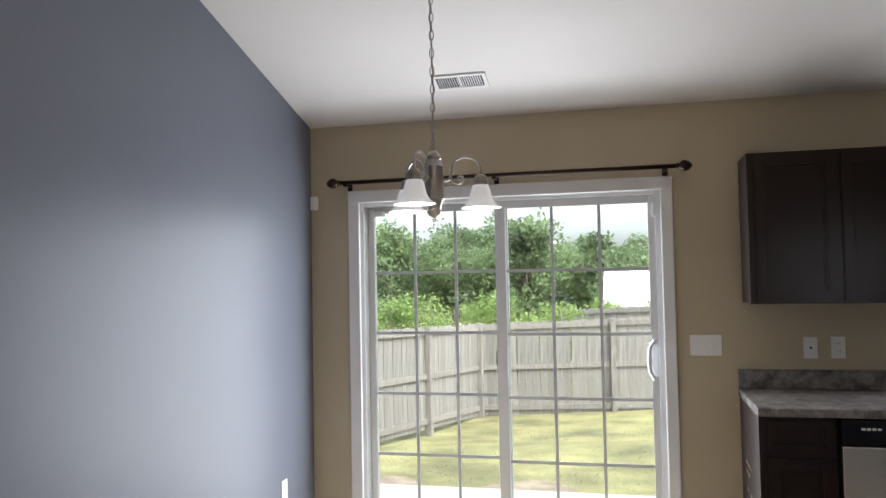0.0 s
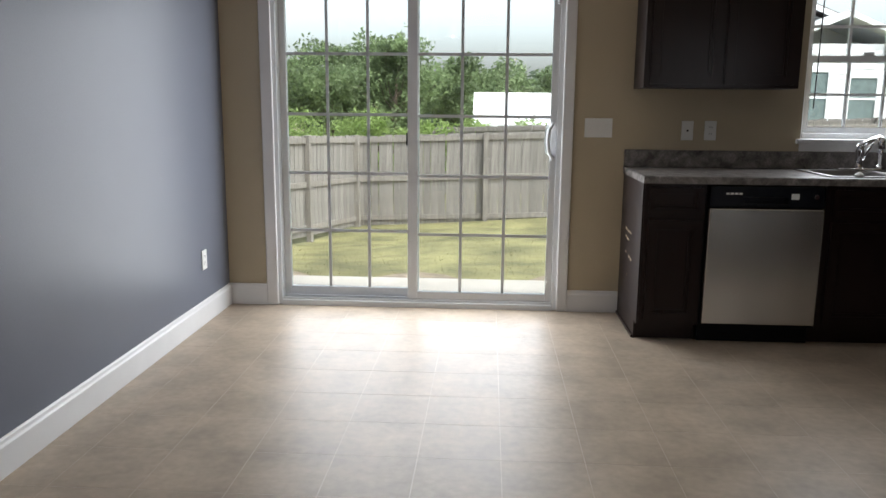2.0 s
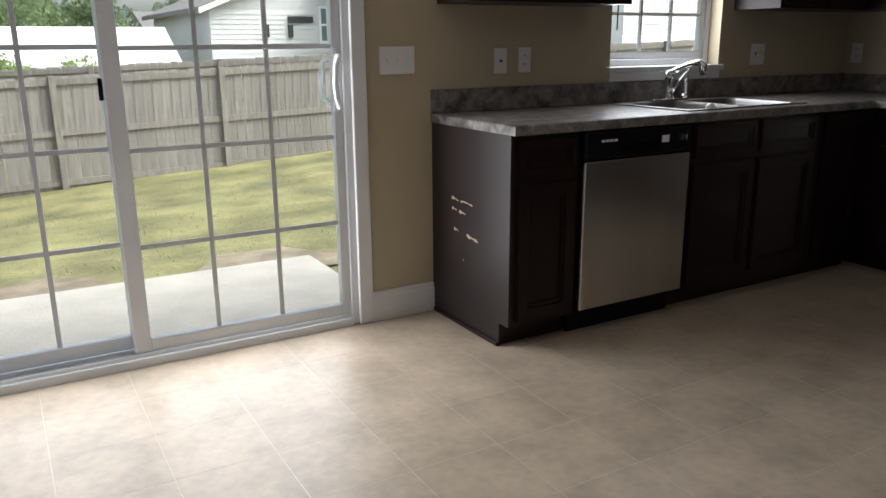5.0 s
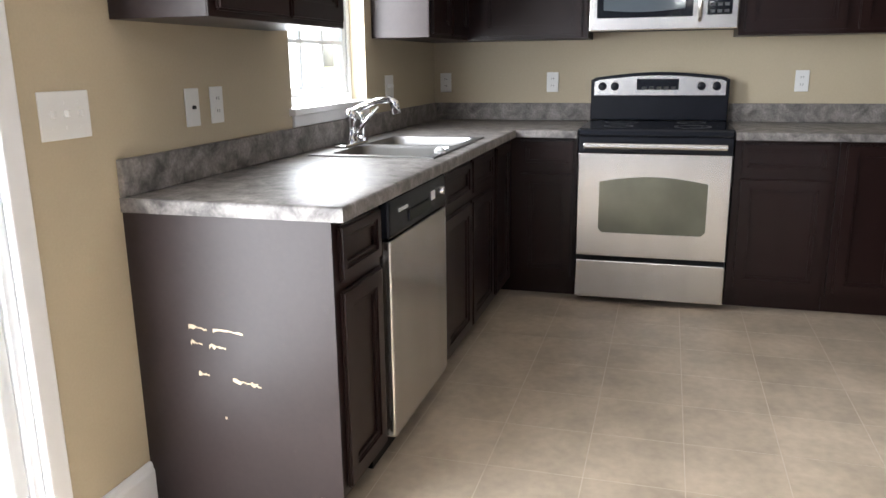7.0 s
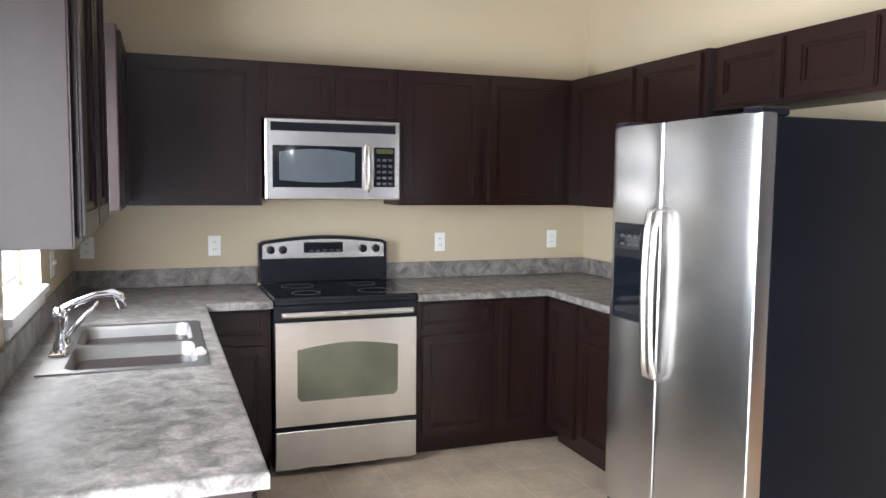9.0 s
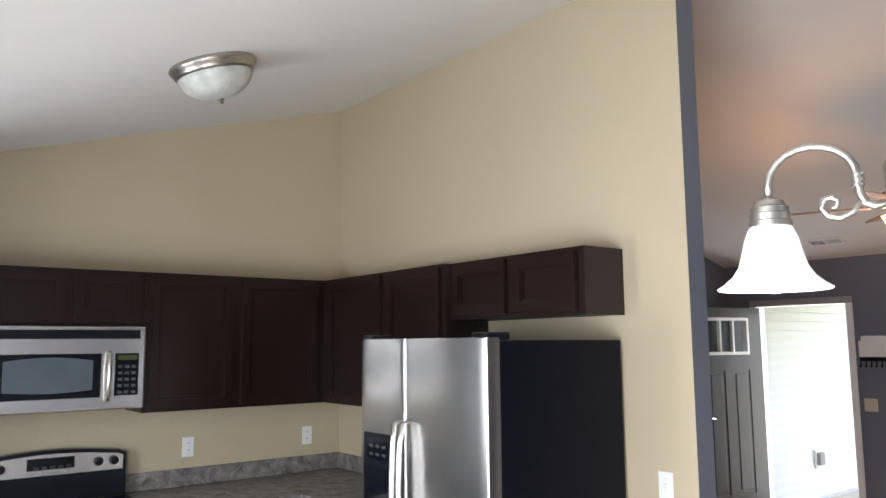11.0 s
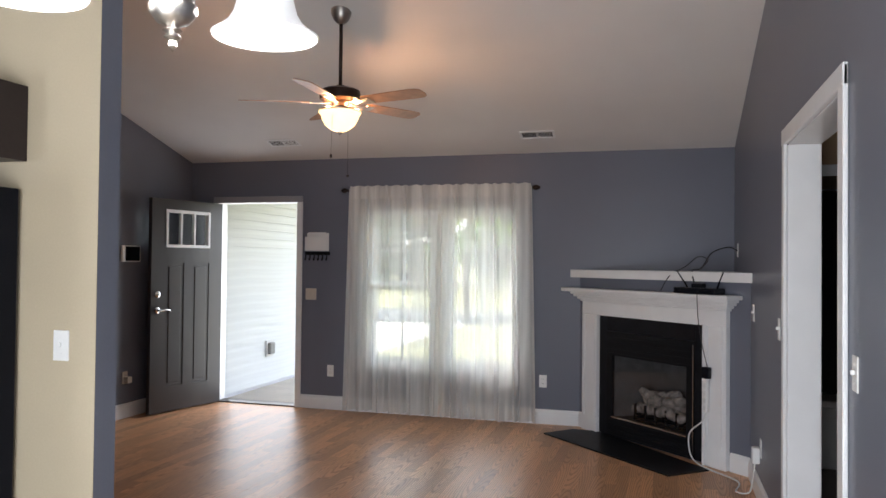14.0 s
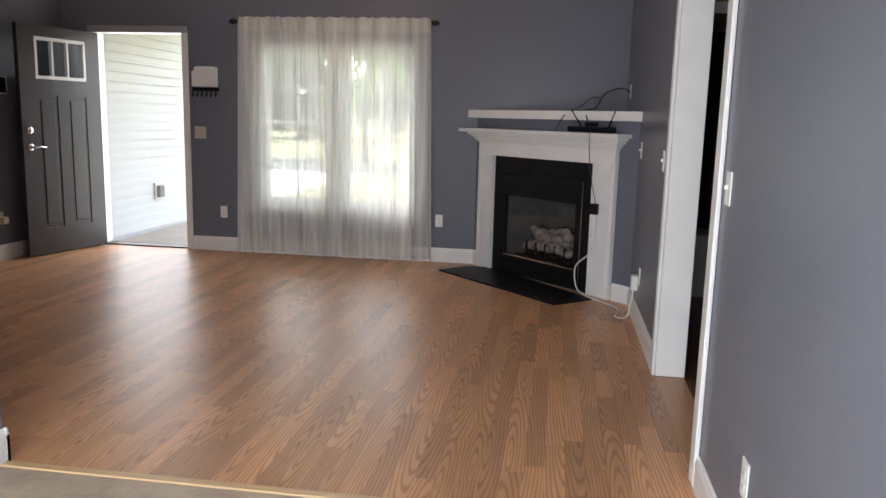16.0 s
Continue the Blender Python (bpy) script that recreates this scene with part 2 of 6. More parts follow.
DOORPAINT = mat("dark_brown_door_paint", (0.040, 0.034, 0.032), 0.36, var=0.08, scale=3, fine=0.1, bump=0.03)
PLATE = mat("white_plastic_plate", (0.80, 0.80, 0.78), 0.35, var=0.02)
PLATE_TAN = mat("almond_plastic_plate", (0.55, 0.50, 0.42), 0.4, var=0.03)
SLOT = mat("dark_slot", (0.03, 0.03, 0.03), 0.6)
SLATE = mat("black_slate_hearth", (0.008, 0.008, 0.010), 0.45, spec=0.15, var=0.3, scale=8, fine=0.3, bump=0.1, bump_scale=60)
FIREBRICK = mat("grey_firebrick", (0.075, 0.072, 0.07), 0.85, var=0.3, scale=14)
LOG = mat("ceramic_log", (0.22, 0.19, 0.17), 0.85, var=0.5, scale=22, bump=0.6, bump_scale=40)
CABLE_B, CABLE_W = mat("black_cable", (0.012, 0.012, 0.012), 0.45), mat("white_cable", (0.72, 0.72, 0.70), 0.45)
SHEER = cloth_mat("sheer_voile", (0.92, 0.91, 0.87), 0.30)
GLASS = glass_mat("window_glass", (0.97, 1.0, 0.985))
FROST = emitter("lit_frosted_shade", (1.0, 0.97, 0.93), 0.05)
BULB = emitter("lit_bulb", (1.0, 0.96, 0.9), 22)
AMBER = emitter("lit_amber_bowl", (1.0, 0.56, 0.22), 0.42, (0.66, 0.46, 0.26))
ALAB = mat("alabaster_glass_bowl", (0.55, 0.56, 0.52), 0.3, var=0.25, scale=12, fine=0.2)
BLADE = mat("brown_fan_blade", (0.36, 0.20, 0.11), 0.4, var=0.2, scale=4, stretch=(4, 4, 1))
CONCRETE = mat("patio_concrete", (0.48, 0.44, 0.39), 0.85, var=0.12, scale=2.5, fine=0.3, fine_scale=70, bump=0.2, bump_scale=90)
ASPHALT = mat("asphalt", (0.06, 0.06, 0.062), 0.9, var=0.2, scale=3, fine=0.4, bump=0.3)
FENCE = mat("weathered_fence_wood", (0.20, 0.183, 0.167), 0.85, var=0.28, scale=3, fine=0.4, fine_scale=45, stretch=(7, 7, 0.8), bump=0.3, bump_scale=60, rand=0.16)
POST = mat("fence_post_wood", (0.20, 0.18, 0.16), 0.85, var=0.22, scale=4, fine=0.4, stretch=(6, 6, 0.8), bump=0.3, rand=0.1)
LAWN = mat("lawn", (0.185, 0.172, 0.075), 0.95, var=0.5, scale=1.3, fine=0.7, fine_scale=24, bump=0.6, bump_scale=60)
BLADES = mat("grass_blades", (0.25, 0.235, 0.11), 0.8, var=0.4, scale=2)
LEAF = leafy(mat("leaf_green", (0.15, 0.195, 0.095), 0.65, var=0.55, scale=0.9, spec=0.3))
LEAF_B = leafy(mat("bright_leaf_green", (0.20, 0.265, 0.09), 0.65, var=0.4, scale=2.2, spec=0.3))
LEAF_D = leafy(mat("far_leaf_green", (0.13, 0.165, 0.11), 0.75, var=0.5, scale=0.25, spec=0.2))
BARK = mat("bark", (0.10, 0.075, 0.055), 0.9, var=0.35, scale=8, stretch=(4, 4, 1), bump=0.6, bump_scale=25)
HOUSE_SIDING = mat("grey_vinyl_siding", (0.58, 0.58, 0.58), 0.6, var=0.04)
HOUSE_WHITE = mat("white_house_paint", (0.75, 0.76, 0.78), 0.55, var=0.04)
ROOF = mat("roof_shingle", (0.16, 0.15, 0.145), 0.9, var=0.3, scale=8, fine=0.5)
PALE_ROOF = mat("pale_metal_roof", (0.70, 0.72, 0.73), 0.45, var=0.05, scale=2)
PANE_DARK = mat("reflecting_pane", (0.16, 0.20, 0.20), 0.08, var=0.2, coat=0.3)
BRICK_RED = mat("red_brick", (0.28, 0.10, 0.07), 0.8, var=0.2, scale=6)
HALL = mat("hall_wall_paint", (0.42, 0.30, 0.18), 0.6, var=0.05)
CURTAIN_DARK = mat("dark_cloth", (0.02, 0.018, 0.018), 0.9, var=0.2)
TUB = mat("white_enamel", (0.75, 0.73, 0.70), 0.2, var=0.03)


# ---- mesh helpers ----
def box(bm, x0, x1, y0, y1, z0, z1, bevel=0.0, seg=2):
    x0, x1, y0, y1, z0, z1 = min(x0, x1), max(x0, x1), min(y0, y1), max(y0, y1), min(z0, z1), max(z0, z1)
    v = [bm.verts.new(p) for p in ((x0, y0, z0), (x1, y0, z0), (x1, y1, z0), (x0, y1, z0), (x0, y0, z1), (x1, y0, z1), (x1, y1, z1), (x0, y1, z1))]
    f = [bm.faces.new([v[i] for i in q]) for q in ((3, 2, 1, 0), (4, 5, 6, 7), (0, 1, 5, 4), (1, 2, 6, 5), (2, 3, 7, 6), (3, 0, 4, 7))]
    if bevel:
        bmesh.ops.bevel(bm, geom=list({e for q in f for e in q.edges}), offset=bevel, segments=seg, profile=0.5, affect="EDGES")
    return v


def prism(bm, poly, axis, a, b):
    """A polygon given in the two other axes, drawn out along one axis from a to b."""
    def at(p, k):
        return {"x": (k, p[0], p[1]), "y": (p[0], k, p[1]), "z": (p[0], p[1], k)}[axis]
    lo, hi = [bm.verts.new(at(p, a)) for p in poly], [bm.verts.new(at(p, b)) for p in poly]
    n = len(poly)
    bm.faces.new(lo[::-1]), bm.faces.new(hi)
    for i in range(n):
        bm.faces.new((lo[i], lo[(i + 1) % n], hi[(i + 1) % n], hi[i]))
    bmesh.ops.recalc_face_normals(bm, faces=bm.faces)


def tube(bm, pts, r, seg=10, closed=False):
    pts = [Vector(p) for p in pts]
    rr = r if isinstance(r, (list, tuple)) else [r] * len(pts)
    rings, side = [], None
    for i, p in enumerate(pts):
        a, b = pts[max(i - 1, 0)], pts[min(i + 1, len(pts) - 1)]
        if closed:
            a, b = pts[i - 1], pts[(i + 1) % len(pts)]
        d = (b - a).normalized()
        if side is None:
            side = d.orthogonal().normalized()
        side = (side - d * side.dot(d)).normalized()
        up = d.cross(side)
        rings.append([bm.verts.new(p + rr[i] * (math.cos(6.28319 * k / seg) * side + math.sin(6.28319 * k / seg) * up)) for k in range(seg)])
    m = len(rings)
    for i in range(m if closed else m - 1):
        for k in range(seg):
            bm.faces.new((rings[i][k], rings[i][(k + 1) % seg], rings[(i + 1) % m][(k + 1) % seg], rings[(i + 1) % m][k]))
    if not closed:
        bm.faces.new(rings[0][::-1]), bm.faces.new(rings[-1])


def lathe(bm, profile, c, seg=28, m=None, close=True):
    """Profile of (radius, height) turned about the upright axis through c."""
    rings = []
    for r, z in profile:
        ring = []
        for k in range(seg):
            p = Vector((r * math.cos(6.28319 * k / seg), r * math.sin(6.28319 * k / seg), z))
            ring.append(bm.verts.new((m @ p if m else p) + Vector(c)))
        rings.append(ring)
    for i in range(len(rings) - 1):
        for k in range(seg):
            bm.faces.new((rings[i][k], rings[i][(k + 1) % seg], rings[i + 1][(k + 1) % seg], rings[i + 1][k]))
    if close:
        if profile[0][0] > 1e-4:
            bm.faces.new(rings[0][::-1])
        if profile[-1][0] > 1e-4:
            bm.faces.new(rings[-1])
    bmesh.ops.remove_doubles(bm, verts=bm.verts, dist=1e-6)


def arc(c, r, a0, a1, n, ax=(1, 0, 0), up=(0, 0, 1)):
    c, ax, up = Vector(c), Vector(ax), Vector(up)
    return [c + r * (math.cos(radians(a0 + (a1 - a0) * i / n)) * ax + math.sin(radians(a0 + (a1 - a0) * i / n)) * up) for i in range(n + 1)]


def mesh_of(name, bm, material, smooth=False):
    me = bpy.data.meshes.new(name)
    if smooth:
        for f in bm.faces:
            f.smooth = True
        for e in bm.edges:
            if len(e.link_faces) == 2 and e.calc_face_angle(0) > 0.7:
                e.smooth = False
    bm.to_mesh(me)
    bm.free()
    me.materials.append(material)
    return me


def root(name, x=0, y=0, z=0, label="", category="", group="", kind=""):
    ob = new(name)
    ob.empty_display_size = 0.1
    ob.matrix_basis = pose(x, y, z)
    return tagged(ob, label, category, group, kind)


def adopt(ob, parent):
    ob.parent = parent
    if parent.parent is None:
        ob.matrix_parent_inverse = parent.matrix_basis.inverted()
    return ob


def part(name, bm, material, parent, label="", smooth=False):
    ob = new(name, mesh_of(name, bm, material, smooth))
    adopt(ob, parent)
    return tagged(ob, label)


def thing(name, bm, material, label="", category="", group="", kind="", smooth=False):
    return tagged(new(name, mesh_of(name, bm, material, smooth)), label, category, group, kind)


def bx(*a, **k):
    bm = bmesh.new()
    box(bm, *a, **k)
    return bm


def boxes(rows, bevel=0.0):
    bm = bmesh.new()
    for r in rows:
        box(bm, *r, bevel=bevel)
    return bm


def tb(pts, r, seg=10, closed=False):
    bm = bmesh.new()
    tube(bm, pts, r, seg, closed)
    return bm


def lt(profile, c, seg=28, m=None, close=True):
    bm = bmesh.new()
    lathe(bm, profile, c, seg, m, close)
    return bm


def frame_ring(axis, d0, d1, a0, a1, b0, b1, fa, fb0, fb1=None, bevel=0.003):
    """One closed frame. axis: its depth axis, from d0 to d1; a, b: the two other axes in order; fa, fb0, fb1: widths at the sides, low end and high end."""
    fb1 = fb0 if fb1 is None else fb1
    bm = bmesh.new()

    def at(a, b, d):
        return {"x": (d, a, b), "y": (a, d, b), "z": (a, b, d)}[axis]
    outer, inner = ((a0, b0), (a1, b0), (a1, b1), (a0, b1)), ((a0 + fa, b0 + fb0), (a1 - fa, b0 + fb0), (a1 - fa, b1 - fb1), (a0 + fa, b1 - fb1))
    v = {(k, i, d): bm.verts.new(at(*q, d)) for k, loop in ((0, outer), (1, inner)) for i, q in enumerate(loop) for d in (d0, d1)}
    for i in range(4):
        j = (i + 1) % 4
        bm.faces.new((v[0, i, d0], v[0, j, d0], v[1, j, d0], v[1, i, d0])), bm.faces.new((v[0, i, d1], v[1, i, d1], v[1, j, d1], v[0, j, d1]))
        bm.faces.new((v[0, i, d0], v[0, i, d1], v[0, j, d1], v[0, j, d0])), bm.faces.new((v[1, i, d0], v[1, j, d0], v[1, j, d1], v[1, i, d1]))
    bmesh.ops.recalc_face_normals(bm, faces=bm.faces)
    if bevel:
        bmesh.ops.bevel(bm, geom=[e for e in bm.edges if e.calc_face_angle(0) > 1], offset=bevel, segments=2, affect="EDGES")
    return bm


# ---- large structure ----
XR, YF, ZB, ZF, YRIDGE, ZRIDGE = 5.43, -7.85, 2.489, 2.515, -3.925, 3.62
YP0, YP1, XP = -3.133, -3.25, 2.627          # partition: kitchen face, living face, free end


def ceil_z(y):
    return ZB + (ZRIDGE - ZB) * y / YRIDGE if y > YRIDGE else ZF + (ZRIDGE - ZF) * (y - YF) / (YRIDGE - YF)


S = dict(kind="structure")
# back wall with patio door and kitchen window
thing("wall_back", boxes([(-0.15, 0.30, 0, 0.15, -0.6, 2.6), (0.30, 2.105, 0, 0.15, 2.035, 2.6), (2.105, 3.50, 0, 0.15, -0.6, 2.6),
                          (3.50, 4.285, 0, 0.15, -0.6, 1.085), (3.50, 4.285, 0, 0.15, 2.0, 2.6), (4.285, XR + 0.15, 0, 0.15, -0.6, 2.6),
                          (0.30, 2.105, 0, 0.15, -0.6, -0.02)]),
      YELLOW, "tan painted back wall with patio door and window", "wall", **S)
# long blue-grey wall with the hall opening
bm = boxes([(-0.15, 0, YF - 0.15, -4.90, -0.6, 2.45), (-0.15, 0, -4.90, -3.61, 2.12, 2.45), (-0.15, 0, -3.61, 0, -0.6, 2.45), (-0.15, 0, -4.90, -3.61, -0.6, -0.03)])
prism(bm, [(0, 2.45), (0, 2.6), (YRIDGE, 3.72), (YF - 0.15, 2.6), (YF - 0.15, 2.45)], "x", -0.15, 0)
thing("wall_left", bm, BLUE, "blue-grey painted long wall with cased hall opening", "wall", **S)
bm = bx(XR, XR + 0.15, YP0, 0, -0.6, 2.45)
prism(bm, [(0, 2.45), (0, 2.6), (YP0, ceil_z(YP0) + 0.1), (YP0, 2.45)], "x", XR, XR + 0.15)
thing("wall_kitchen", bm, YELLOW, "tan painted wall behind the range", "wall", **S)
bm = bx(XR, XR + 0.15, YF - 0.15, YP0, -0.6, 2.45)
prism(bm, [(YP0, 2.45), (YP0, ceil_z(YP0) + 0.1), (YRIDGE, 3.72), (YF - 0.15, 2.6), (YF - 0.15, 2.45)], "x", XR, XR + 0.15)
thing("wall_entry", bm, BLUE, "blue-grey painted wall beside the front door", "wall", **S)
thing("wall_front", boxes([(0, 1.90, YF - 0.15, YF, -0.6, 2.6), (1.90, 3.43, YF - 0.15, YF, -0.6, 0.46), (1.90, 3.43, YF - 0.15, YF, 2.0, 2.6),
                           (3.43, 4.165, YF - 0.15, YF, -0.6, 2.6), (4.165, 5.115, YF - 0.15, YF, 2.105, 2.6), (5.115, XR, YF - 0.15, YF, -0.6, 2.6),
                           (4.165, 5.115, YF - 0.15, YF, -0.6, -0.03)]),
      BLUE, "blue-grey painted front wall with window and entry", "wall", **S)
bm = bmesh.new()
prism(bm, [(YP0 - 0.003, 0), (YP0 - 0.003, ceil_z(YP0) + 0.05), (YP1, ceil_z(YP1) + 0.05), (YP1, 0)], "x", XP, XR)
w = thing("wall_partition", bm, BLUE, "partition between kitchen and living room, tan on one face", "wall", **S)
bm = bx(XP, XR, YP0 - 0.003, YP0, 0, ceil_z(YP0) + 0.02)
part("painted_face", bm, YELLOW, w, "tan painted kitchen face")
# ceiling, two slopes
bm = bmesh.new()
prism(bm, [(0.15, ZB - 0.288 * 0.15), (YRIDGE, ZRIDGE), (YF - 0.15, ZF - 0.2815 * 0.15), (YF - 0.15, ZF + 0.08), (YRIDGE, ZRIDGE + 0.12), (0.15, ZB + 0.08)], "x", -0.15, XR + 0.15)
thing("ceiling", bm, CEIL, "white textured vaulted ceiling", "ceiling", **S)
# roof above
bm = bmesh.new()
prism(bm, [(0.6, 2.48), (YRIDGE, 3.86), (YF - 0.7, 2.46), (YF - 0.7, 2.60), (YRIDGE, 4.02), (0.6, 2.62)], "x", -2.4, XR + 0.5)
thing("roof", bm, ROOF, "dark shingle roof of the house", "roof", **S)
floor_k = thing("floor_kitchen", bx(0, XR, -3.215, 0.0, -0.12, -0.0004), GROUT, "beige tiled kitchen floor", "floor", **S)
floor_l = thing("floor_living", bx(-0.0, XR, YF, -3.245, -0.12, -0.006), mat("floor_underlay", (0.10, 0.055, 0.03), 0.6), "oak laminate living room floor", "floor", **S)
thing("floor_opening", bx(-0.152, -0.0005, -4.864, -3.646, -0.10, -0.001), OAK, "oak floor inside the hall opening", "floor", **S)
thing("threshold", bx(0.015, XP, -3.250, -3.208, -0.01, 0.007, bevel=0.004), STRIP, "pale wood strip between tile and laminate", "threshold", **S)


# ---- trim ----
def base_run(name, x0, y0, x1, y1, nx, ny, h=0.135, t=0.016):
    """Baseboard from one floor point to another; (nx, ny) points into the room."""
    bm = bmesh.new()
    prof = [(0.0005, 0.0), (t, 0.0), (t, h - 0.028), (t * 0.72, h - 0.018), (t * 0.62, h - 0.006), (0.004, h), (0.0005, h)]
    a = [bm.verts.new((x0 + nx * d, y0 + ny * d, z)) for d, z in prof]
    b = [bm.verts.new((x1 + nx * d, y1 + ny * d, z)) for d, z in prof]
    n = len(prof)
    bm.faces.new(a), bm.faces.new(b[::-1])
    for i in range(n):
        bm.faces.new((a[i], a[(i + 1) % n], b[(i + 1) % n], b[i]))
    bmesh.ops.recalc_face_normals(bm, faces=bm.faces)
    return thing(name, bm, TRIM, "tall white painted baseboard", "baseboard", **S)


base_run("baseboard_left", 0, -0.016, 0, -3.55, 1, 0)
base_run("baseboard_left_far", 0, -4.945, 0, -6.50, 1, 0)
base_run("baseboard_back", 0.0, 0, 0.25, 0, 0, -1)
base_run("baseboard_door_side", 2.153, 0, 2.472, 0, 0, -1)
base_run("baseboard_front", 1.33, YF, 4.12, YF, 0, 1)
base_run("baseboard_entry_corner", 5.18, YF, XR, YF, 0, 1)
base_run("baseboard_entry", XR, YF + 0.016, XR, YP1 - 0.016, -1, 0)
base_run("baseboard_partition_end", XP, YP0 + 0.016, XP, YP1 - 0.016, -1, 0)
base_run("baseboard_partition_living", XP - 0.016, YP1, XR, YP1, 0, -1)
base_run("baseboard_partition_kitchen", XP - 0.016, YP0, 2.945, YP0, 0, 1)


def casing(name, parent, rows):
    for nm, r in rows:
        bm = bx(*r, bevel=0.005)
        part(nm, bm, TRIM, parent)


# hall opening
ho = root("door_1", 0, -4.25, 0, "white cased opening to a dark hall", "doorway", kind="structure")
casing("casing", ho, [("casing", (0.001, 0.019, -4.94, -4.87, 0, 2.16)), ("casing", (0.001, 0.019, -3.64, -3.555, 0, 2.16)), ("casing", (0.001, 0.021, -4.94, -3.555, 2.085, 2.165)),
                      ("jamb", (-0.155, 0.0, -4.90, -4.865, 0, 2.085)), ("jamb", (-0.155, 0.0, -3.645, -3.61, 0, 2.085)), ("jamb", (-0.155, 0.0, -4.865, -3.645, 2.083, 2.12))])

# ---- patio door ----
pd = root("door_2", 1.2, 0.06, 0, "white vinyl sliding patio door with grilles", "patio door", kind="structure")
for r in ((0.249, 0.322, -0.022, 0.0, 0, 2.08), (2.09, 2.156, -0.022, 0.0, 0, 2.08), (0.249, 2.156, -0.024, 0.0, 2.008, 2.082)):
    part("casing", bx(*r, bevel=0.006), TRIM, pd)
for r in ((0.30, 0.345, 0.001, 0.149, 0, 2.035), (2.06, 2.105, 0.001, 0.149, 0, 2.035), (0.345, 2.06, 0.001, 0.149, 1.985, 2.035), (0.345, 2.06, -0.012, 0.149, -0.02, 0.035)):
    part("door_frame", bx(*r, bevel=0.004), VINYL, pd)
for r in ((0.345, 2.06, 0.002, 0.010, 0.035, 0.050), (0.345, 2.06, 0.066, 0.074, 0.035, 0.050)):
    part("track", bx(*r, bevel=0.002), VINYL, pd)


def sliding_panel(x0, x1, y0, y1, gx0, gx1, gz0, gz1, label):
    for nm, r in (("stile", (x0, gx0, y0, y1, 0.05, 1.985)), ("stile", (gx1, x1, y0, y1, 0.05, 1.985)),
                  ("rail", (gx0, gx1, y0, y1, 0.05, gz0)), ("rail", (gx0, gx1, y0, y1, gz1, 1.985))):
        part(nm, bx(*r, bevel=0.004), VINYL, pd)
    ym = (y0 + y1) / 2
    g = part("pane", bx(gx0, gx1, ym - 0.003, ym + 0.003, gz0, gz1), GLASS, pd, "clear glass pane")
    g.visible_shadow = False
    w, h = (gx1 - gx0) / 3, (gz1 - gz0) / 5
    for i in (1, 2):
        part("muntin", bx(gx0 + i * w - 0.009, gx0 + i * w + 0.009, ym - 0.0055, ym + 0.0055, gz0, gz1, bevel=0.002), GRILLE, pd)
    for j in range(1, 5):
        part("muntin", bx(gx0, gx1, ym - 0.005, ym + 0.005, gz0 + j * h - 0.009, gz0 + j * h + 0.009, bevel=0.002), GRILLE, pd)


sliding_panel(0.345, 1.215, 0.075, 0.115, 0.385, 1.150, 0.105, 1.945, "fixed")
sliding_panel(1.150, 2.06, 0.014, 0.054, 1.212, 2.022, 0.098, 1.942, "sliding")
hx = 2.041
hd = part("handle", tb([(hx, 0.010, 0.96), (hx - 0.012, -0.03, 0.965), (hx - 0.03, -0.045, 1.0), (hx - 0.036, -0.048, 1.06), (hx - 0.03, -0.045, 1.13), (hx - 0.012, -0.03, 1.16), (hx, 0.010, 1.165)], 0.011, 10), VINYL, pd, "white loop pull handle", True)
part("handle", tb([(hx - 0.005, 0.056, 0.97), (hx - 0.03, 0.10, 0.99), (hx - 0.035, 0.105, 1.06), (hx - 0.03, 0.10, 1.14), (hx - 0.005, 0.056, 1.155)], 0.012, 10), VINYL, pd, "outer pull handle", True)
part("latch", bx(1.135, 1.150, 0.062, 0.074, 1.02, 1.10, bevel=0.003), BLACK, pd, "small black latch")
part("sensor", bx(0.37, 0.46, 0.02, 0.07, 1.925, 1.955, bevel=0.005), PLATE, pd, "small alarm contact")
part("stop", bx(2.045, 2.062, -0.008, 0.012, 1.86, 1.94, bevel=0.003), VINYL, pd)

# ---- kitchen window ----
kw = root("window_1", 3.89, 0.1, 1.1, "white vinyl sash window with grilles over the sink", "window", kind="structure")
X0, X1, Z0, Z1 = 3.50, 4.285, 1.085, 2.0
for r in ((X0, X0 + 0.035, 0.075, 0.149, Z0, Z1), (X1 - 0.035, X1, 0.075, 0.149, Z0, Z1), (X0 + 0.035, X1 - 0.035, 0.075, 0.149, Z0, Z0 + 0.04), (X0 + 0.035, X1 - 0.035, 0.075, 0.149, Z1 - 0.04, Z1)):
    part("window_frame", bx(*r, bevel=0.004), VINYL, kw)
zm = 1.56
for nm, (a, b, y0) in (("sash", (Z0 + 0.04, zm + 0.02, 0.085)), ("sash", (zm - 0.02, Z1 - 0.04, 0.112))):
    xa, xb = X0 + 0.037, X1 - 0.037
    sash = part("sash", frame_ring("y", y0, y0 + 0.025, xa, xb, a, b, 0.032, 0.035), VINYL, kw)
    g = part("pane", bx(xa + 0.032, xb - 0.032, y0 + 0.010, y0 + 0.015, a + 0.035, b - 0.035), GLASS, sash)
    g.visible_shadow = False
    for i in (1, 2):
        xm = xa + 0.032 + (xb - xa - 0.064) * i / 3
        part("muntin", bx(xm - 0.008, xm + 0.008, y0 + 0.005, y0 + 0.020, a + 0.035, b - 0.035), VINYL, sash)
    zz = (a + b) / 2
    part("muntin", bx(xa + 0.032, xb - 0.032, y0 + 0.006, y0 + 0.019, zz - 0.008, zz + 0.008), VINYL, sash)
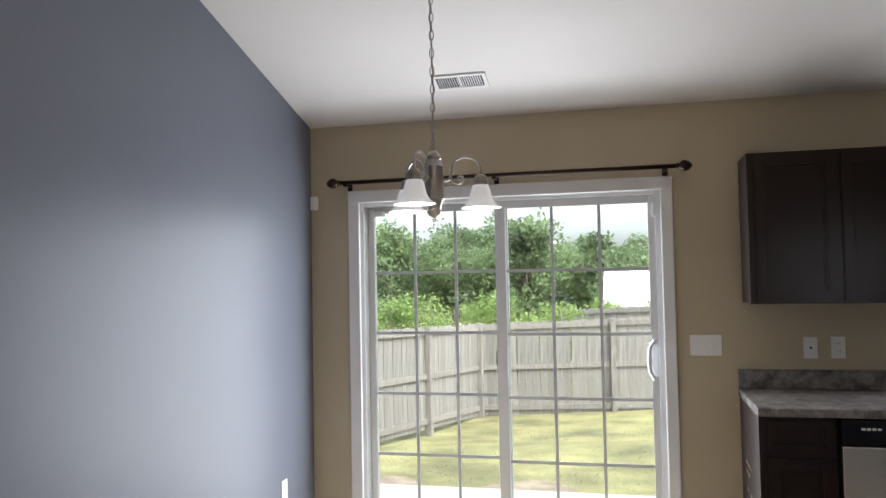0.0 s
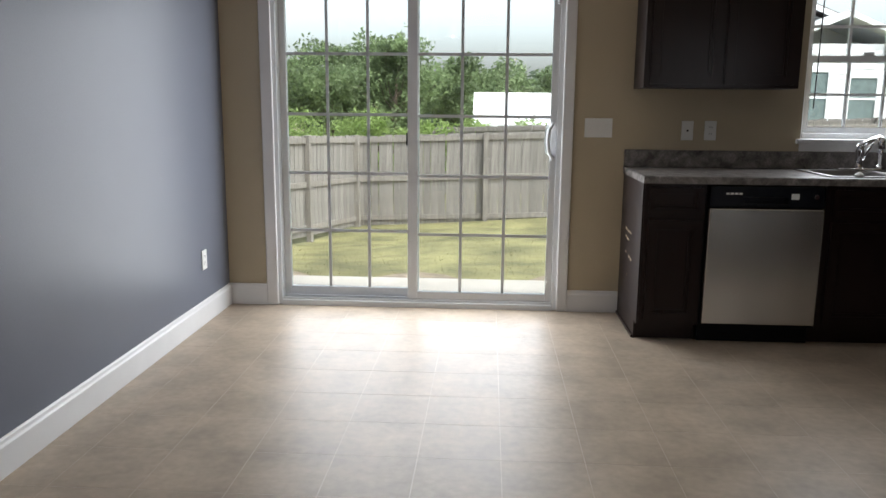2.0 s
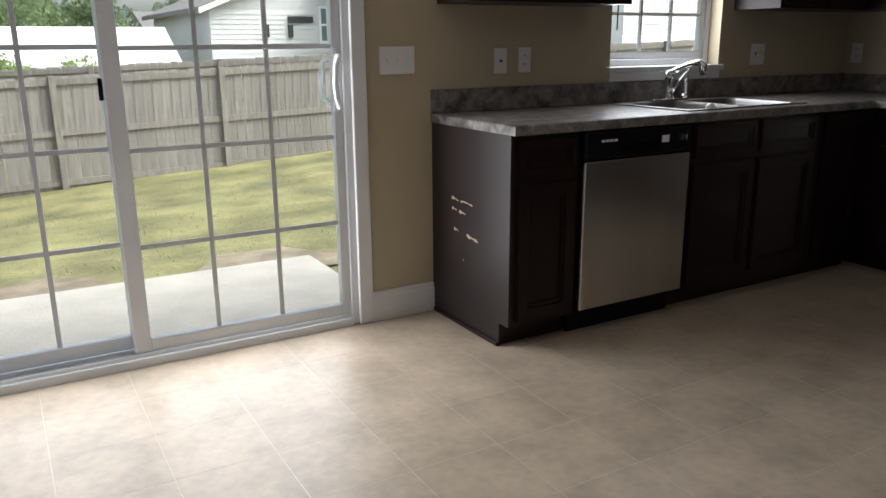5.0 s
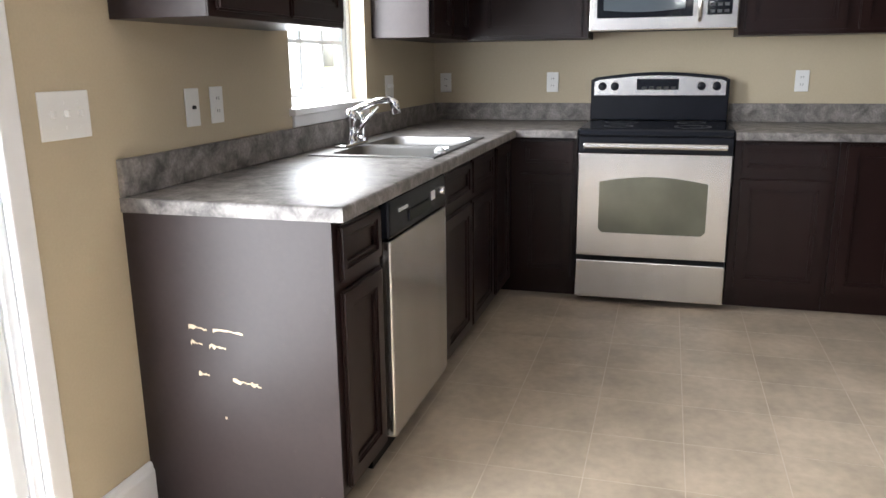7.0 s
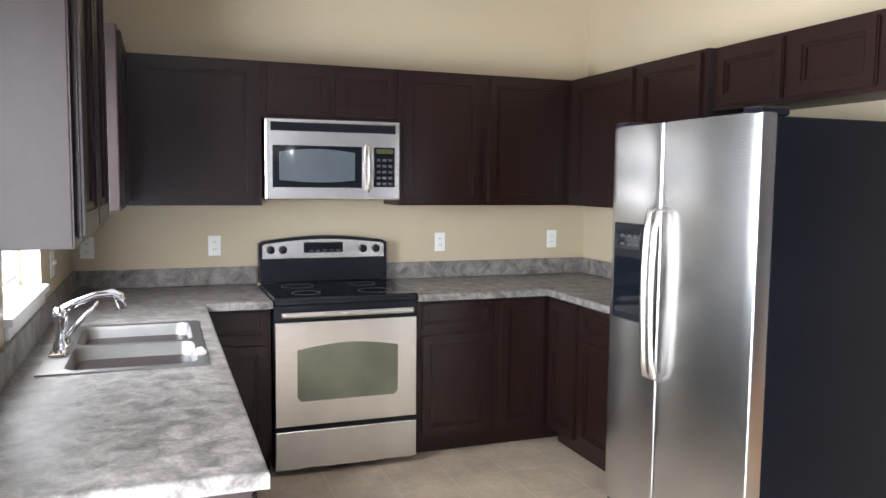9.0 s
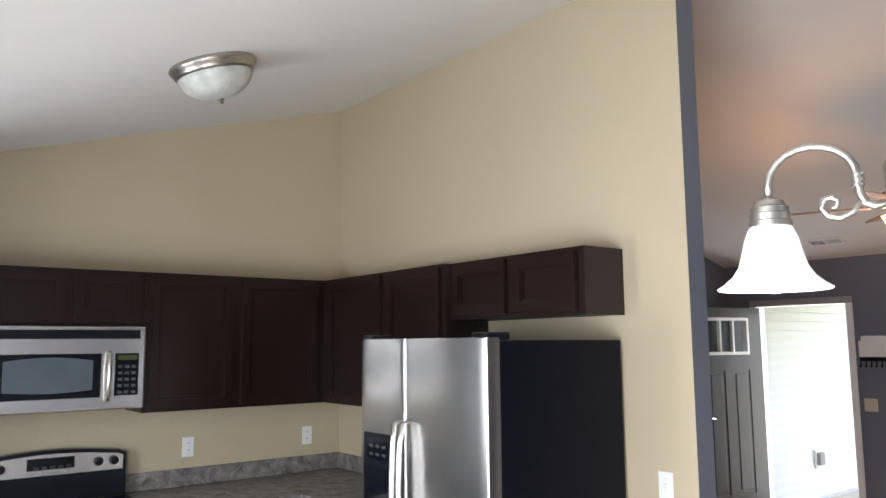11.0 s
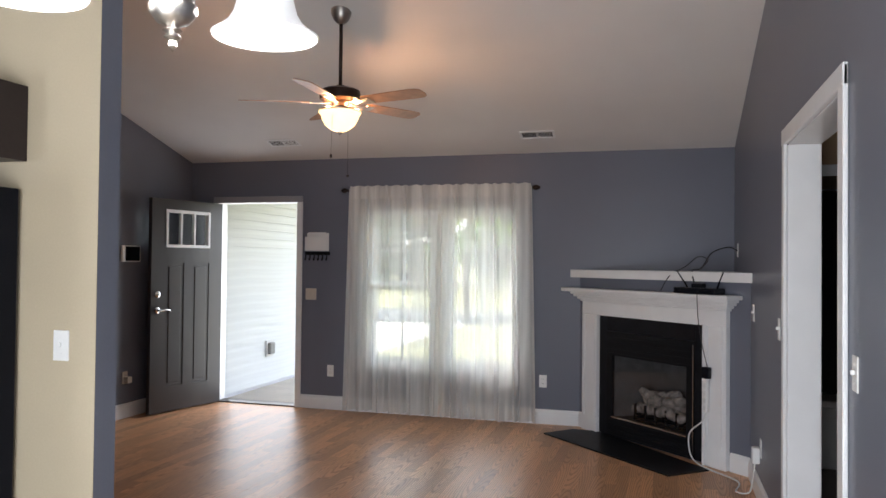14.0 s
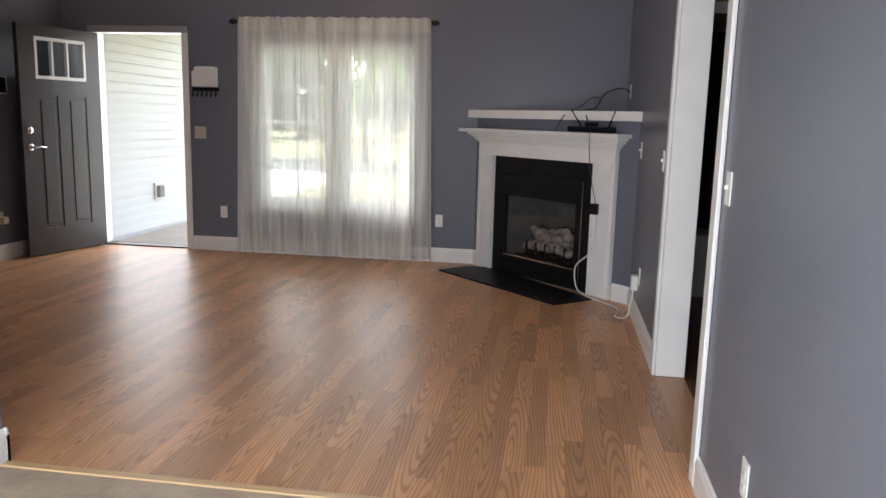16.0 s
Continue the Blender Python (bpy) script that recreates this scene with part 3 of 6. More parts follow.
part("sash_lock", bx(3.86, 3.92, 0.078, 0.10, zm + 0.02, zm + 0.04, bevel=0.005), VINYL, kw)
part("window_sill", bx(X0 - 0.025, X1 + 0.02, -0.028, 0.085, Z0 - 0.022, Z0 + 0.006, bevel=0.005), TRIM, kw)
part("apron", bx(X0 - 0.005, X1 + 0.005, -0.012, 0.0, 1.018, Z0 - 0.022, bevel=0.003), TRIM, kw)
bl = root("window_blind", 3.89, 0.05, 1.93, "raised white blind with hanging wand", "window blind")
part("head_rail", bx(X0 + 0.01, X1 - 0.01, 0.03, 0.07, 1.955, 1.995, bevel=0.003), PLATE, bl)
for i in range(6):
    part("slat", bx(X0 + 0.012, X1 - 0.012, 0.032, 0.066, 1.915 + i * 0.0065, 1.918 + i * 0.0065), PLATE, bl)
part("wand", tb([(3.585, 0.045, 1.96), (3.583, 0.045, 1.60), (3.58, 0.047, 1.27)], 0.004, 6), BLACK_MATT, bl, "thin hanging wand")

# ---- front window ----
fw = root("window_2", 2.66, YF - 0.08, 0.47, "white double sash window behind a sheer curtain", "window", kind="structure")
for xa, xb in ((1.90, 2.625), (2.705, 3.43)):
    a0, b0, yy = 0.46, 2.0, YF - 0.11
    part("window_frame", frame_ring("y", yy - 0.03, YF - 0.02, xa, xb, a0, b0, 0.045, 0.05), VINYL, fw)
    for a, b, dy in ((a0 + 0.05, 1.29, 0.022), (1.25, b0 - 0.05, 0.0)):
        xc, xd = xa + 0.047, xb - 0.047
        sash = part("sash", frame_ring("y", yy + dy, yy + dy + 0.02, xc, xd, a, b, 0.035, 0.04), VINYL, fw)
        g = part("pane", bx(xc + 0.035, xd - 0.035, yy + dy + 0.008, yy + dy + 0.012, a + 0.04, b - 0.04), GLASS, sash)
        g.visible_shadow = False
        part("muntin", bx((xc + xd) / 2 - 0.012, (xc + xd) / 2 + 0.012, yy + dy + 0.003, yy + dy + 0.017, a + 0.04, b - 0.04), VINYL, sash)
        part("muntin", bx(xc + 0.035, xd - 0.035, yy + dy + 0.004, yy + dy + 0.016, (a + b) / 2 - 0.012, (a + b) / 2 + 0.012), VINYL, sash)
part("mullion", bx(2.625, 2.705, YF - 0.149, YF - 0.015, 0.46, 2.0, bevel=0.004), VINYL, fw)
part("window_sill", bx(1.87, 3.46, YF - 0.02, YF + 0.03, 0.435, 0.46, bevel=0.005), TRIM, fw)

# ---- front door ----
fd = root("door_3", 4.64, YF, 0, "open dark brown six-lite entry door with chrome locks", "front door", kind="structure")
for r in ((4.125, 4.187, YF, YF + 0.018, 0, 2.145), (5.093, 5.155, YF, YF + 0.018, 0, 2.145), (4.125, 5.155, YF, YF + 0.020, 2.083, 2.147)):
    # The head casing is a darker grey than the white side casings.
    part("casing", bx(*r, bevel=0.005), mat("grey_head_casing", (0.33, 0.33, 0.345), 0.35, var=0.04) if r[5] > 2.146 else TRIM, fd)
for r in ((4.165, 4.187, YF - 0.15, YF - 0.0, 0, 2.105), (5.093, 5.115, YF - 0.15, YF - 0.0, 0, 2.105), (4.187, 5.093, YF - 0.15, YF - 0.0, 2.083, 2.105)):
    part("jamb", bx(*r), TRIM, fd)
part("sill", bx(4.187, 5.093, YF - 0.15, YF + 0.01, -0.03, 0.012, bevel=0.004), BRONZE, fd, "dark metal door sill")
# leaf built shut-side along its own axis, then swung open on the hinge
LW, LT = 0.895, 0.044
swing = Matrix.Translation((5.088, YF + 0.012, 0.012)) @ Matrix.Rotation(radians(76.5), 4, "Z")


def swung(bm):
    bmesh.ops.transform(bm, matrix=swing, verts=bm.verts)
    return bm


lites = [(0.195 + i * 0.172, 0.195 + i * 0.172 + 0.155) for i in range(3)]
stiles = [(0, 0.175, 0, LT, 0, 2.06), (0.72, LW, 0, LT, 0, 2.06), (0.175, 0.72, 0, LT, 0, 0.24), (0.175, 0.72, 0, LT, 1.44, 1.60), (0.175, 0.72, 0, LT, 1.95, 2.06), (0.395, 0.50, 0, LT, 0.24, 1.44)]
leaf = part("door_leaf", swung(boxes(stiles)), DOORPAINT, fd)
for xa, xb in ((0.175, 0.395), (0.50, 0.72)):
    part("panel", swung(boxes([(xa, xb, 0.008, LT - 0.008, 0.24, 1.44)])), DOORPAINT, leaf)
    part("panel_mould", swung(boxes([(xa + 0.035, xb - 0.035, 0.001, LT - 0.001, 0.275, 1.405)], 0.006)), DOORPAINT, leaf)
part("lite_frame", swung(frame_ring("y", -0.006, LT + 0.006, 0.165, 0.73, 1.59, 1.96, 0.03, 0.03)), TRIM, leaf, "pale frame round the lites")
for i in (1, 2):
    xm = 0.195 + 0.505 * i / 3
    part("muntin", swung(bx(xm - 0.010, xm + 0.010, 0.004, LT - 0.004, 1.62, 1.93)), TRIM, leaf)
g = part("pane", swung(bx(0.195, 0.70, LT / 2 - 0.003, LT / 2 + 0.003, 1.62, 1.93)), GLASS, leaf)
g.visible_shadow = False
for side in (LT, 0.0):
    s = 1 if side else -1
    lock = part("deadbolt", swung(lt([(0.032, 0.0), (0.032, 0.012), (0.022, 0.022), (0.0, 0.024)], (0.825, side, 1.135), 20, Matrix.Rotation(radians(-90 * s), 3, "X"))), CHROME, fd, "chrome deadbolt", True)
    part("rose", swung(lt([(0.030, 0.0), (0.030, 0.010), (0.014, 0.018), (0.012, 0.05), (0.0, 0.052)], (0.825, side, 0.985), 20, Matrix.Rotation(radians(-90 * s), 3, "X"))), CHROME, fd, "", True)
    part("lever", swung(tb([(0.825, side + s * 0.05, 0.985), (0.79, side + s * 0.055, 0.985), (0.74, side + s * 0.054, 0.988), (0.70, side + s * 0.05, 0.98)], [0.011, 0.011, 0.009, 0.007], 10)), CHROME, fd, "chrome lever handle", True)
for z in (0.25, 1.03, 1.82):
    part("hinge", tb([(5.092, YF + 0.020, z - 0.05), (5.092, YF + 0.020, z + 0.05)], 0.008, 8), NICKEL, fd)

# ---- hall behind the opening ----
thing("floor_hall", bx(-1.9, -0.15, -7.9, -2.0, -0.10, -0.002), mat("dark_hall_floor", (0.09, 0.045, 0.028), 0.35, var=0.25, scale=4, stretch=(8, 1, 1)), "dark wood hall floor", "floor", **S)
thing("wall_hall_side", bx(-1.95, -1.9, -7.9, -2.0, 0, 2.45), HALL, "tan hall wall", "wall", **S)
thing("wall_hall_near", bx(-1.9, -0.15, -2.05, -2.0, 0, 2.45), HALL, "tan hall end wall", "wall", **S)
thing("wall_hall_end", bx(-1.9, -0.15, -7.95, -7.9, 0, 2.45), HALL, "tan bathroom end wall", "wall", **S)
thing("wall_hall_cross", boxes([(-1.9, -1.0, -6.05, -5.95, 0, 2.45), (-1.0, -0.151, -6.05, -5.95, 2.06, 2.45)]), HALL, "tan hall wall with bathroom doorway", "wall", **S)
hd2 = root("door_4", -0.6, -6.0, 0, "cased doorway into an unlit bathroom", "doorway", kind="structure")
part("casing", bx(-1.06, -0.152, -5.95, -5.932, 2.04, 2.11, bevel=0.004), TRIM, hd2)
part("casing", bx(-1.06, -1.0, -5.95, -5.934, 0, 2.04, bevel=0.004), TRIM, hd2)
thing("ceiling_hall", bx(-1.95, -0.15, -7.95, -2.0, 2.45, 2.5), CEIL, "hall ceiling", "ceiling", **S)
tub = root("bathtub", -0.8, -7.3, 0, "white enamel bathtub with a dark shower curtain above", "bathtub")
part("apron", bx(-1.85, -0.16, -6.98, -6.92, 0, 0.45, bevel=0.01), TUB, tub)
part("rim", bx(-1.88, -0.158, -7.88, -6.90, 0.45, 0.50, bevel=0.015), TUB, tub)
bm = bmesh.new()
vs = []
for i in range(90):
    x = -1.85 + 1.68 * i / 89
    y = -6.86 + 0.035 * math.sin(i * 1.05) + 0.01 * math.sin(i * 0.37)
    vs.append((bm.verts.new((x, y, 0.56)), bm.verts.new((x, y, 2.02))))
for a, b in zip(vs, vs[1:]):
    bm.faces.new((a[0], b[0], b[1], a[1]))
bmesh.ops.solidify(bm, geom=bm.faces, thickness=0.003)
sc = root("shower_curtain", -0.8, -6.86, 2.05, "dark pleated shower curtain", "curtain")
part("cloth", bm, CURTAIN_DARK, sc, "", True)
part("rail", tb([(-1.9, -6.86, 2.03), (-0.15, -6.86, 2.03)], 0.012, 8), CHROME, sc)


# ---- kitchen cabinets ----
def door_panel(name, parent, axis, face, a0, a1, z0, z1, out, frame_w=0.055):
    """A framed door or drawer front. axis: the wall's run ('x' or 'y'); face: where its back lies; out: +1 or -1, the way it faces."""
    t = 0.019

    def slab(p0, p1, q0, q1, d0, d1, bv=0.002):
        lo, hi = face + out * d0, face + out * d1
        return (p0, p1, lo, hi, q0, q1) if axis == "x" else (lo, hi, p0, p1, q0, q1)
    g = 0.005
    a0, a1, z0, z1 = a0 + g, a1 - g, z0 + g, z1 - g
    f = frame_w if min(a1 - a0, z1 - z0) > 0.2 else 0.035
    ax2 = "y" if axis == "x" else "x"
    d = part(name, frame_ring(ax2, face, face + out * t, a0, a1, z0, z1, f, f, None, 0.006), CAB, parent)
    part("panel", boxes([slab(a0 + f - 0.002, a1 - f + 0.002, z0 + f - 0.002, z1 - f + 0.002, 0, 0.004)]), CAB, d)
    part("bead", frame_ring(ax2, face + out * 0.004, face + out * 0.012, a0 + f, a1 - f, z0 + f, z1 - f, 0.011, 0.011, None, 0.002), CAB, d)
    return d


UP = dict(category="wall cabinet", group="kitchen wall cabinets")
LOW = dict(category="base cabinet", group="kitchen base cabinets")
ZU0, ZU1 = 1.376, 2.143


def face_frame(c, x0, x1, y0, y1, z0, z1, axis, face, out):
    """Dark front frame, 3 mm proud of the box."""
    lo, hi = sorted((face, face + out * 0.003))
    k = (x0, x1, lo, hi, z0, z1) if axis == "x" else (lo, hi, y0, y1, z0, z1)
    part("face_frame", bx(*k), CAB, c)


def wall_cab(x0, x1, y0, y1, z0, z1, axis, face, out, doors, label):
    c = root("wall_cabinet", (x0 + x1) / 2, (y0 + y1) / 2, z0, label, **UP)
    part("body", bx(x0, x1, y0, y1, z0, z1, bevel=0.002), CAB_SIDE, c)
    face_frame(c, x0 + 0.001, x1 - 0.001, y0 + 0.001, y1 - 0.001, z0 + 0.001, z1 - 0.001, axis, face, out)
    for a, b in doors:
        door_panel("door", c, axis, face, a, b, z0 + 0.012, z1 - 0.012, out)
    return c


wall_cab(2.505, 3.352, -0.29, -0.001, ZU0, ZU1, "x", -0.29, -1, [(2.53, 2.925), (2.935, 3.33)], "espresso wood wall cabinet beside the kitchen window")
wall_cab(4.375, XR - 0.315, -0.29, -0.001, ZU0, ZU1, "x", -0.29, -1, [(4.40, 4.74), (4.755, 5.095)], "espresso corner wall cabinet with a sheen on its side")
wall_cab(5.125, XR - 0.001, -0.965, -0.001, ZU0, ZU1, "y", 5.125, -1, [(-0.94, -0.36)], "espresso wall cabinet next to the microwave")
wall_cab(5.125, XR - 0.001, -1.727, -0.967, 1.848, ZU1, "y", 5.125, -1, [(-1.335, -0.985), (-1.71, -1.36)], "short espresso cabinet above the microwave")
wall_cab(5.125, XR - 0.001, -2.84, -1.729, ZU0, ZU1, "y", 5.125, -1, [(-2.24, -1.75), (-2.80, -2.28)], "tall double espresso wall cabinet near the corner")
wall_cab(3.868, XR - 0.001, YP0 + 0.001, -2.842, ZU0, ZU1, "x", -2.842, 1, [(3.89, 4.40), (4.44, 5.06)], "espresso corner wall cabinet beside the refrigerator")
wall_cab(2.957, 3.866, YP0 + 0.001, -2.88, 1.852, ZU1, "x", -2.88, 1, [(2.985, 3.39), (3.43, 3.84)], "short espresso cabinet above the refrigerator")


def base_cab(x0, x1, y0, y1, axis, face, out, fronts, label, side=None):
    """Box above a recessed toe kick; fronts: (a, b, 'dd' drawer over door or 'd' full door)."""
    c = root("base_cabinet", (x0 + x1) / 2, (y0 + y1) / 2, 0, label, **LOW)
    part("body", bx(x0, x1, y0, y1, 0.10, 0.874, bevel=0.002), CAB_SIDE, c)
    face_frame(c, x0 + 0.001, x1 - 0.001, y0 + 0.001, y1 - 0.001, 0.101, 0.872, axis, face, out)
    r = 0.075
    k = [x0, x1, y0, y1]
    if axis == "x":
        k[2 if out < 0 else 3] += r if out < 0 else -r
    else:
        k[0 if out < 0 else 1] += r if out < 0 else -r
    part("toe_kick", bx(*k, 0, 0.10), CAB, c)
    for a, b, kind in fronts:
        if "dd" in kind:
            door_panel("drawer_front", c, axis, face, a, b, 0.705, 0.862, out, 0.03)
            door_panel("door", c, axis, face, a, b, 0.115, 0.688, out)
        else:
            door_panel("door", c, axis, face, a, b, 0.115, 0.862, out)
    return c


end = base_cab(2.484, 2.805, -0.608, -0.001, "x", -0.608, -1, [(2.50, 2.795, "dd")], "espresso base cabinet with scraped end panel")
bm = bmesh.new()
prism(bm, [(-0.001, 0), (-0.545, 0), (-0.545, 0.10), (-0.612, 0.10), (-0.612, 0.874), (-0.001, 0.874)], "x", 2.474, 2.484)
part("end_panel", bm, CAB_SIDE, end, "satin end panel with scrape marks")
part("base_strip", bx(2.462, 2.474, -0.545, -0.02, 0, 0.018, bevel=0.004), CAB, end)
random.seed(5)
for y0, z, ln in ((-0.175, 0.565, 0.055), (-0.25, 0.562, 0.09), (-0.178, 0.520, 0.035), (-0.235, 0.515, 0.05), (-0.195, 0.432, 0.032), (-0.30, 0.418, 0.075), (-0.355, 0.412, 0.03)):
    bm = bmesh.new()
    n = 7
    top = [(y0 - ln * i / n, z - 0.006 * i / n + random.uniform(0.001, 0.006) * (1.5 if i < 3 else 0.7)) for i in range(n + 1)]
    bot = [(y, zz - random.uniform(0.004, 0.011) * (1.3 if i < 3 else 0.6)) for i, (y, zz) in enumerate(top)]
    prism(bm, top + bot[::-1], "x", 2.4725, 2.4743)
    part("scrape", bm, CHIP, end, "bare scraped patch")
part("scrape", bx(2.4728, 2.4742, -0.272, -0.266, 0.300, 0.307), CHIP, end)
base_cab(3.425, 4.34, -0.608, -0.001, "x", -0.608, -1, [(3.45, 3.875, "dd"), (3.89, 4.32, "dd")], "espresso sink base cabinet with two doors")
base_cab(4.342, 4.80, -0.608, -0.001, "x", -0.608, -1, [(4.37, 4.72, "d")], "espresso blind corner base cabinet")
base_cab(4.80, XR - 0.001, -0.962, -0.002, "y", 4.80, -1, [(-0.95, -0.66, "dd")], "narrow espresso base cabinet beside the range")
base_cab(4.80, XR - 0.001, -2.20, -1.732, "y", 4.80, -1, [(-2.18, -1.76, "dd")], "espresso base cabinet with drawer beside the range")
base_cab(4.80, XR - 0.001, YP0 + 0.001, -2.202, "y", 4.80, -1, [(-2.515, -2.225, "d")], "reddish espresso corner base cabinet")
base_cab(3.862, 4.80, YP0 + 0.001, -2.545, "x", -2.545, 1, [(4.46, 4.775, "d"), (3.885, 4.43, "dd")], "espresso base cabinet beside the refrigerator")

# ---- worktops ----
def edge_box(bm, *r):
    box(bm, *r, bevel=0.009, seg=3)


wt = root("worktop", 3.6, -0.3, 0.9, "grey mottled stone-look laminate worktop with sink cut-out", "worktop", "worktops")
SX0, SX1, SY0, SY1 = 3.475, 4.235, -0.555, -0.135     # cut-out
T0, T1 = 0.875, 0.914
bm = bmesh.new()
xs = [2.468, SX0, SX1, 4.735, 5.429]
ys = [-0.965, -0.648, SY0, SY1, -0.001]
cells = [(i, j) for i in range(4) for j in range(4) if not (j == 0 and i < 3) and not (i == 1 and j == 2)]
top = {}
for z in (T0, T1):
    for i, x in enumerate(xs):
        for j, y in enumerate(ys):
            top[i, j, z] = bm.verts.new((x, y, z))
used = set(cells)
for i, j in cells:
    bm.faces.new([top[a, b, T1] for a, b in ((i, j), (i + 1, j), (i + 1, j + 1), (i, j + 1))])
    bm.faces.new([top[a, b, T0] for a, b in ((i, j), (i, j + 1), (i + 1, j + 1), (i + 1, j))])
    for (di, dj), (p, q) in (((0, -1), ((i, j), (i + 1, j))), ((0, 1), ((i + 1, j + 1), (i, j + 1))), ((-1, 0), ((i, j + 1), (i, j))), ((1, 0), ((i + 1, j), (i + 1, j + 1)))):
        if (i + di, j + dj) not in used:
            bm.faces.new((top[(*p, T0)], top[(*q, T0)], top[(*q, T1)], top[(*p, T1)]))
bmesh.ops.delete(bm, geom=[v for v in bm.verts if not v.link_faces], context="VERTS")
bmesh.ops.recalc_face_normals(bm, faces=bm.faces)
sharp = [e for e in bm.edges if len(e.link_faces) == 2 and e.calc_face_angle(0) > 1 and abs(e.verts[0].co.z - e.verts[1].co.z) < 1e-5 and e.verts[0].co.z > 0.9
         and max(v.co.y for v in e.verts) < -0.1 and not (SX0 - 0.01 < e.verts[0].co.x < SX1 + 0.01 and SX0 - 0.01 < e.verts[1].co.x < SX1 + 0.01 and min(v.co.y for v in e.verts) > -0.6)]
bmesh.ops.bevel(bm, geom=sharp, offset=0.010, segments=3, profile=0.5, affect="EDGES")
part("top", bm, STONE, wt, "", True)
part("backsplash", bx(2.468, 5.409, -0.021, -0.001, 0.9145, 1.017, bevel=0.004), STONE, wt)
part("backsplash", bx(5.409, 5.429, -0.965, -0.001, 0.9145, 1.016, bevel=0.004), STONE, wt)
wt2 = root("worktop", 5.0, -2.6, 0.9, "grey mottled laminate worktop running into the corner", "worktop", "worktops")
bm = bmesh.new()
prism(bm, [(4.745, -1.730), (4.745, -2.505), (3.858, -2.505), (3.858, YP0 + 0.001), (5.429, YP0 + 0.001), (5.429, -1.730)], "z", T0, T1)
sharp = [e for e in bm.edges if e.verts[0].co.z > 0.9 and e.verts[1].co.z > 0.9 and max(v.co.x for v in e.verts) < 5 and max(v.co.y for v in e.verts) < -1.7 and min(v.co.y for v in e.verts) > -2.6]
bmesh.ops.bevel(bm, geom=sharp, offset=0.010, segments=3, profile=0.5, affect="EDGES")
part("top", bm, STONE, wt2, "", True)
part("backsplash", bx(5.409, 5.429, YP0 + 0.002, -1.730, 0.9145, 1.016, bevel=0.004), STONE, wt2)
part("backsplash", bx(3.858, 5.409, YP0 + 0.001, YP0 + 0.021, 0.9145, 1.015, bevel=0.004), STONE, wt2)

# ---- sink and tap ----
sk = root("kitchen_sink", 3.85, -0.35, 0.91, "double-bowl stainless steel drop-in sink", "sink")
RX0, RX1, RY0, RY1 = 3.445, 4.262, -0.588, -0.082
bm = frame_ring("z", 0.9145, 0.920, RX0, RX1, RY0, RY1, 0.035, 0.035, 0.075, 0.0015)
box(bm, 3.838, 3.868, RY0 + 0.034, RY1 - 0.074, 0.9145, 0.9196)
part("rim", bm, STEEL_H, sk)
for xa, xb in ((RX0 + 0.035, 3.838), (3.868, RX1 - 0.035)):
    ya, yb, zb, n = RY0 + 0.035, RY1 - 0.075, 0.755, 6
    bm = bmesh.new()
    rings = []
    for k, (z, s) in enumerate(((0.919, 0.0), (0.905, 0.008), (0.80, 0.018), (0.768, 0.03), (0.757, 0.055), (0.755, 0.09))):
        r = 0.05 + s * 0.2
        pts = []
        for cx, cy, a in ((xb - s - r, yb - s - r, 0), (xa + s + r, yb - s - r, 90), (xa + s + r, ya + s + r, 180), (xb - s - r, ya + s + r, 270)):
            pts += [(cx + r * math.cos(radians(a + 90 * i / n)), cy + r * math.sin(radians(a + 90 * i / n)), z) for i in range(n + 1)]
        rings.append([bm.verts.new(p) for p in pts])
    for a, b in zip(rings, rings[1:]):
        for i in range(len(a)):
            bm.faces.new((a[i], a[(i + 1) % len(a)], b[(i + 1) % len(a)], b[i]))
    bm.faces.new(rings[-1])
    # corner fillets between the square rim and the rounded bowl
    n4 = n + 1
    for q, (cx, cy) in enumerate(((xb, yb), (xa, yb), (xa, ya), (xb, ya))):
        v = bm.verts.new((cx, cy, 0.919))
        for i in range(n):
            bm.faces.new((v, rings[0][q * n4 + i], rings[0][q * n4 + i + 1]))
    bmesh.ops.recalc_face_normals(bm, faces=bm.faces)
    part("bowl", bm, STEEL_H, sk, "", True)
    part("drain", lt([(0.0, 0.0), (0.03, 0.0), (0.042, 0.004), (0.045, 0.001)], ((xa + xb) / 2, (ya + yb) / 2, 0.756), 20), CHROME, sk, "", True)
tp = root("kitchen_tap", 3.80, -0.115, 0.92, "chrome single-lever pull-out tap with side sprayer", "tap")
cx, cy = 3.80, -0.118
part("deck_plate", bx(cx - 0.125, cx + 0.125, cy - 0.028, cy + 0.028, 0.920, 0.932, bevel=0.006), CHROME, tp)
part("body", lt([(0.026, 0.0), (0.026, 0.012), (0.018, 0.025), (0.017, 0.085), (0.024, 0.095), (0.024, 0.125), (0.015, 0.138), (0.0, 0.142)], (cx, cy, 0.932), 20), CHROME, tp, "", True)
part("spout", tb([(cx, cy, 1.055), (cx + 0.01, cy - 0.05, 1.082), (cx + 0.018, cy - 0.11, 1.104), (cx + 0.022, cy - 0.165, 1.112), (cx + 0.024, cy - 0.188, 1.098), (cx + 0.025, cy - 0.196, 1.052)], [0.016, 0.014, 0.013, 0.016, 0.020, 0.018], 14), CHROME, tp, "", True)
part("lever", tb([(cx, cy - 0.012, 0.958), (cx + 0.006, cy - 0.06, 1.015), (cx + 0.012, cy - 0.12, 1.083)], [0.010, 0.008, 0.007], 10), CHROME, tp, "", True)
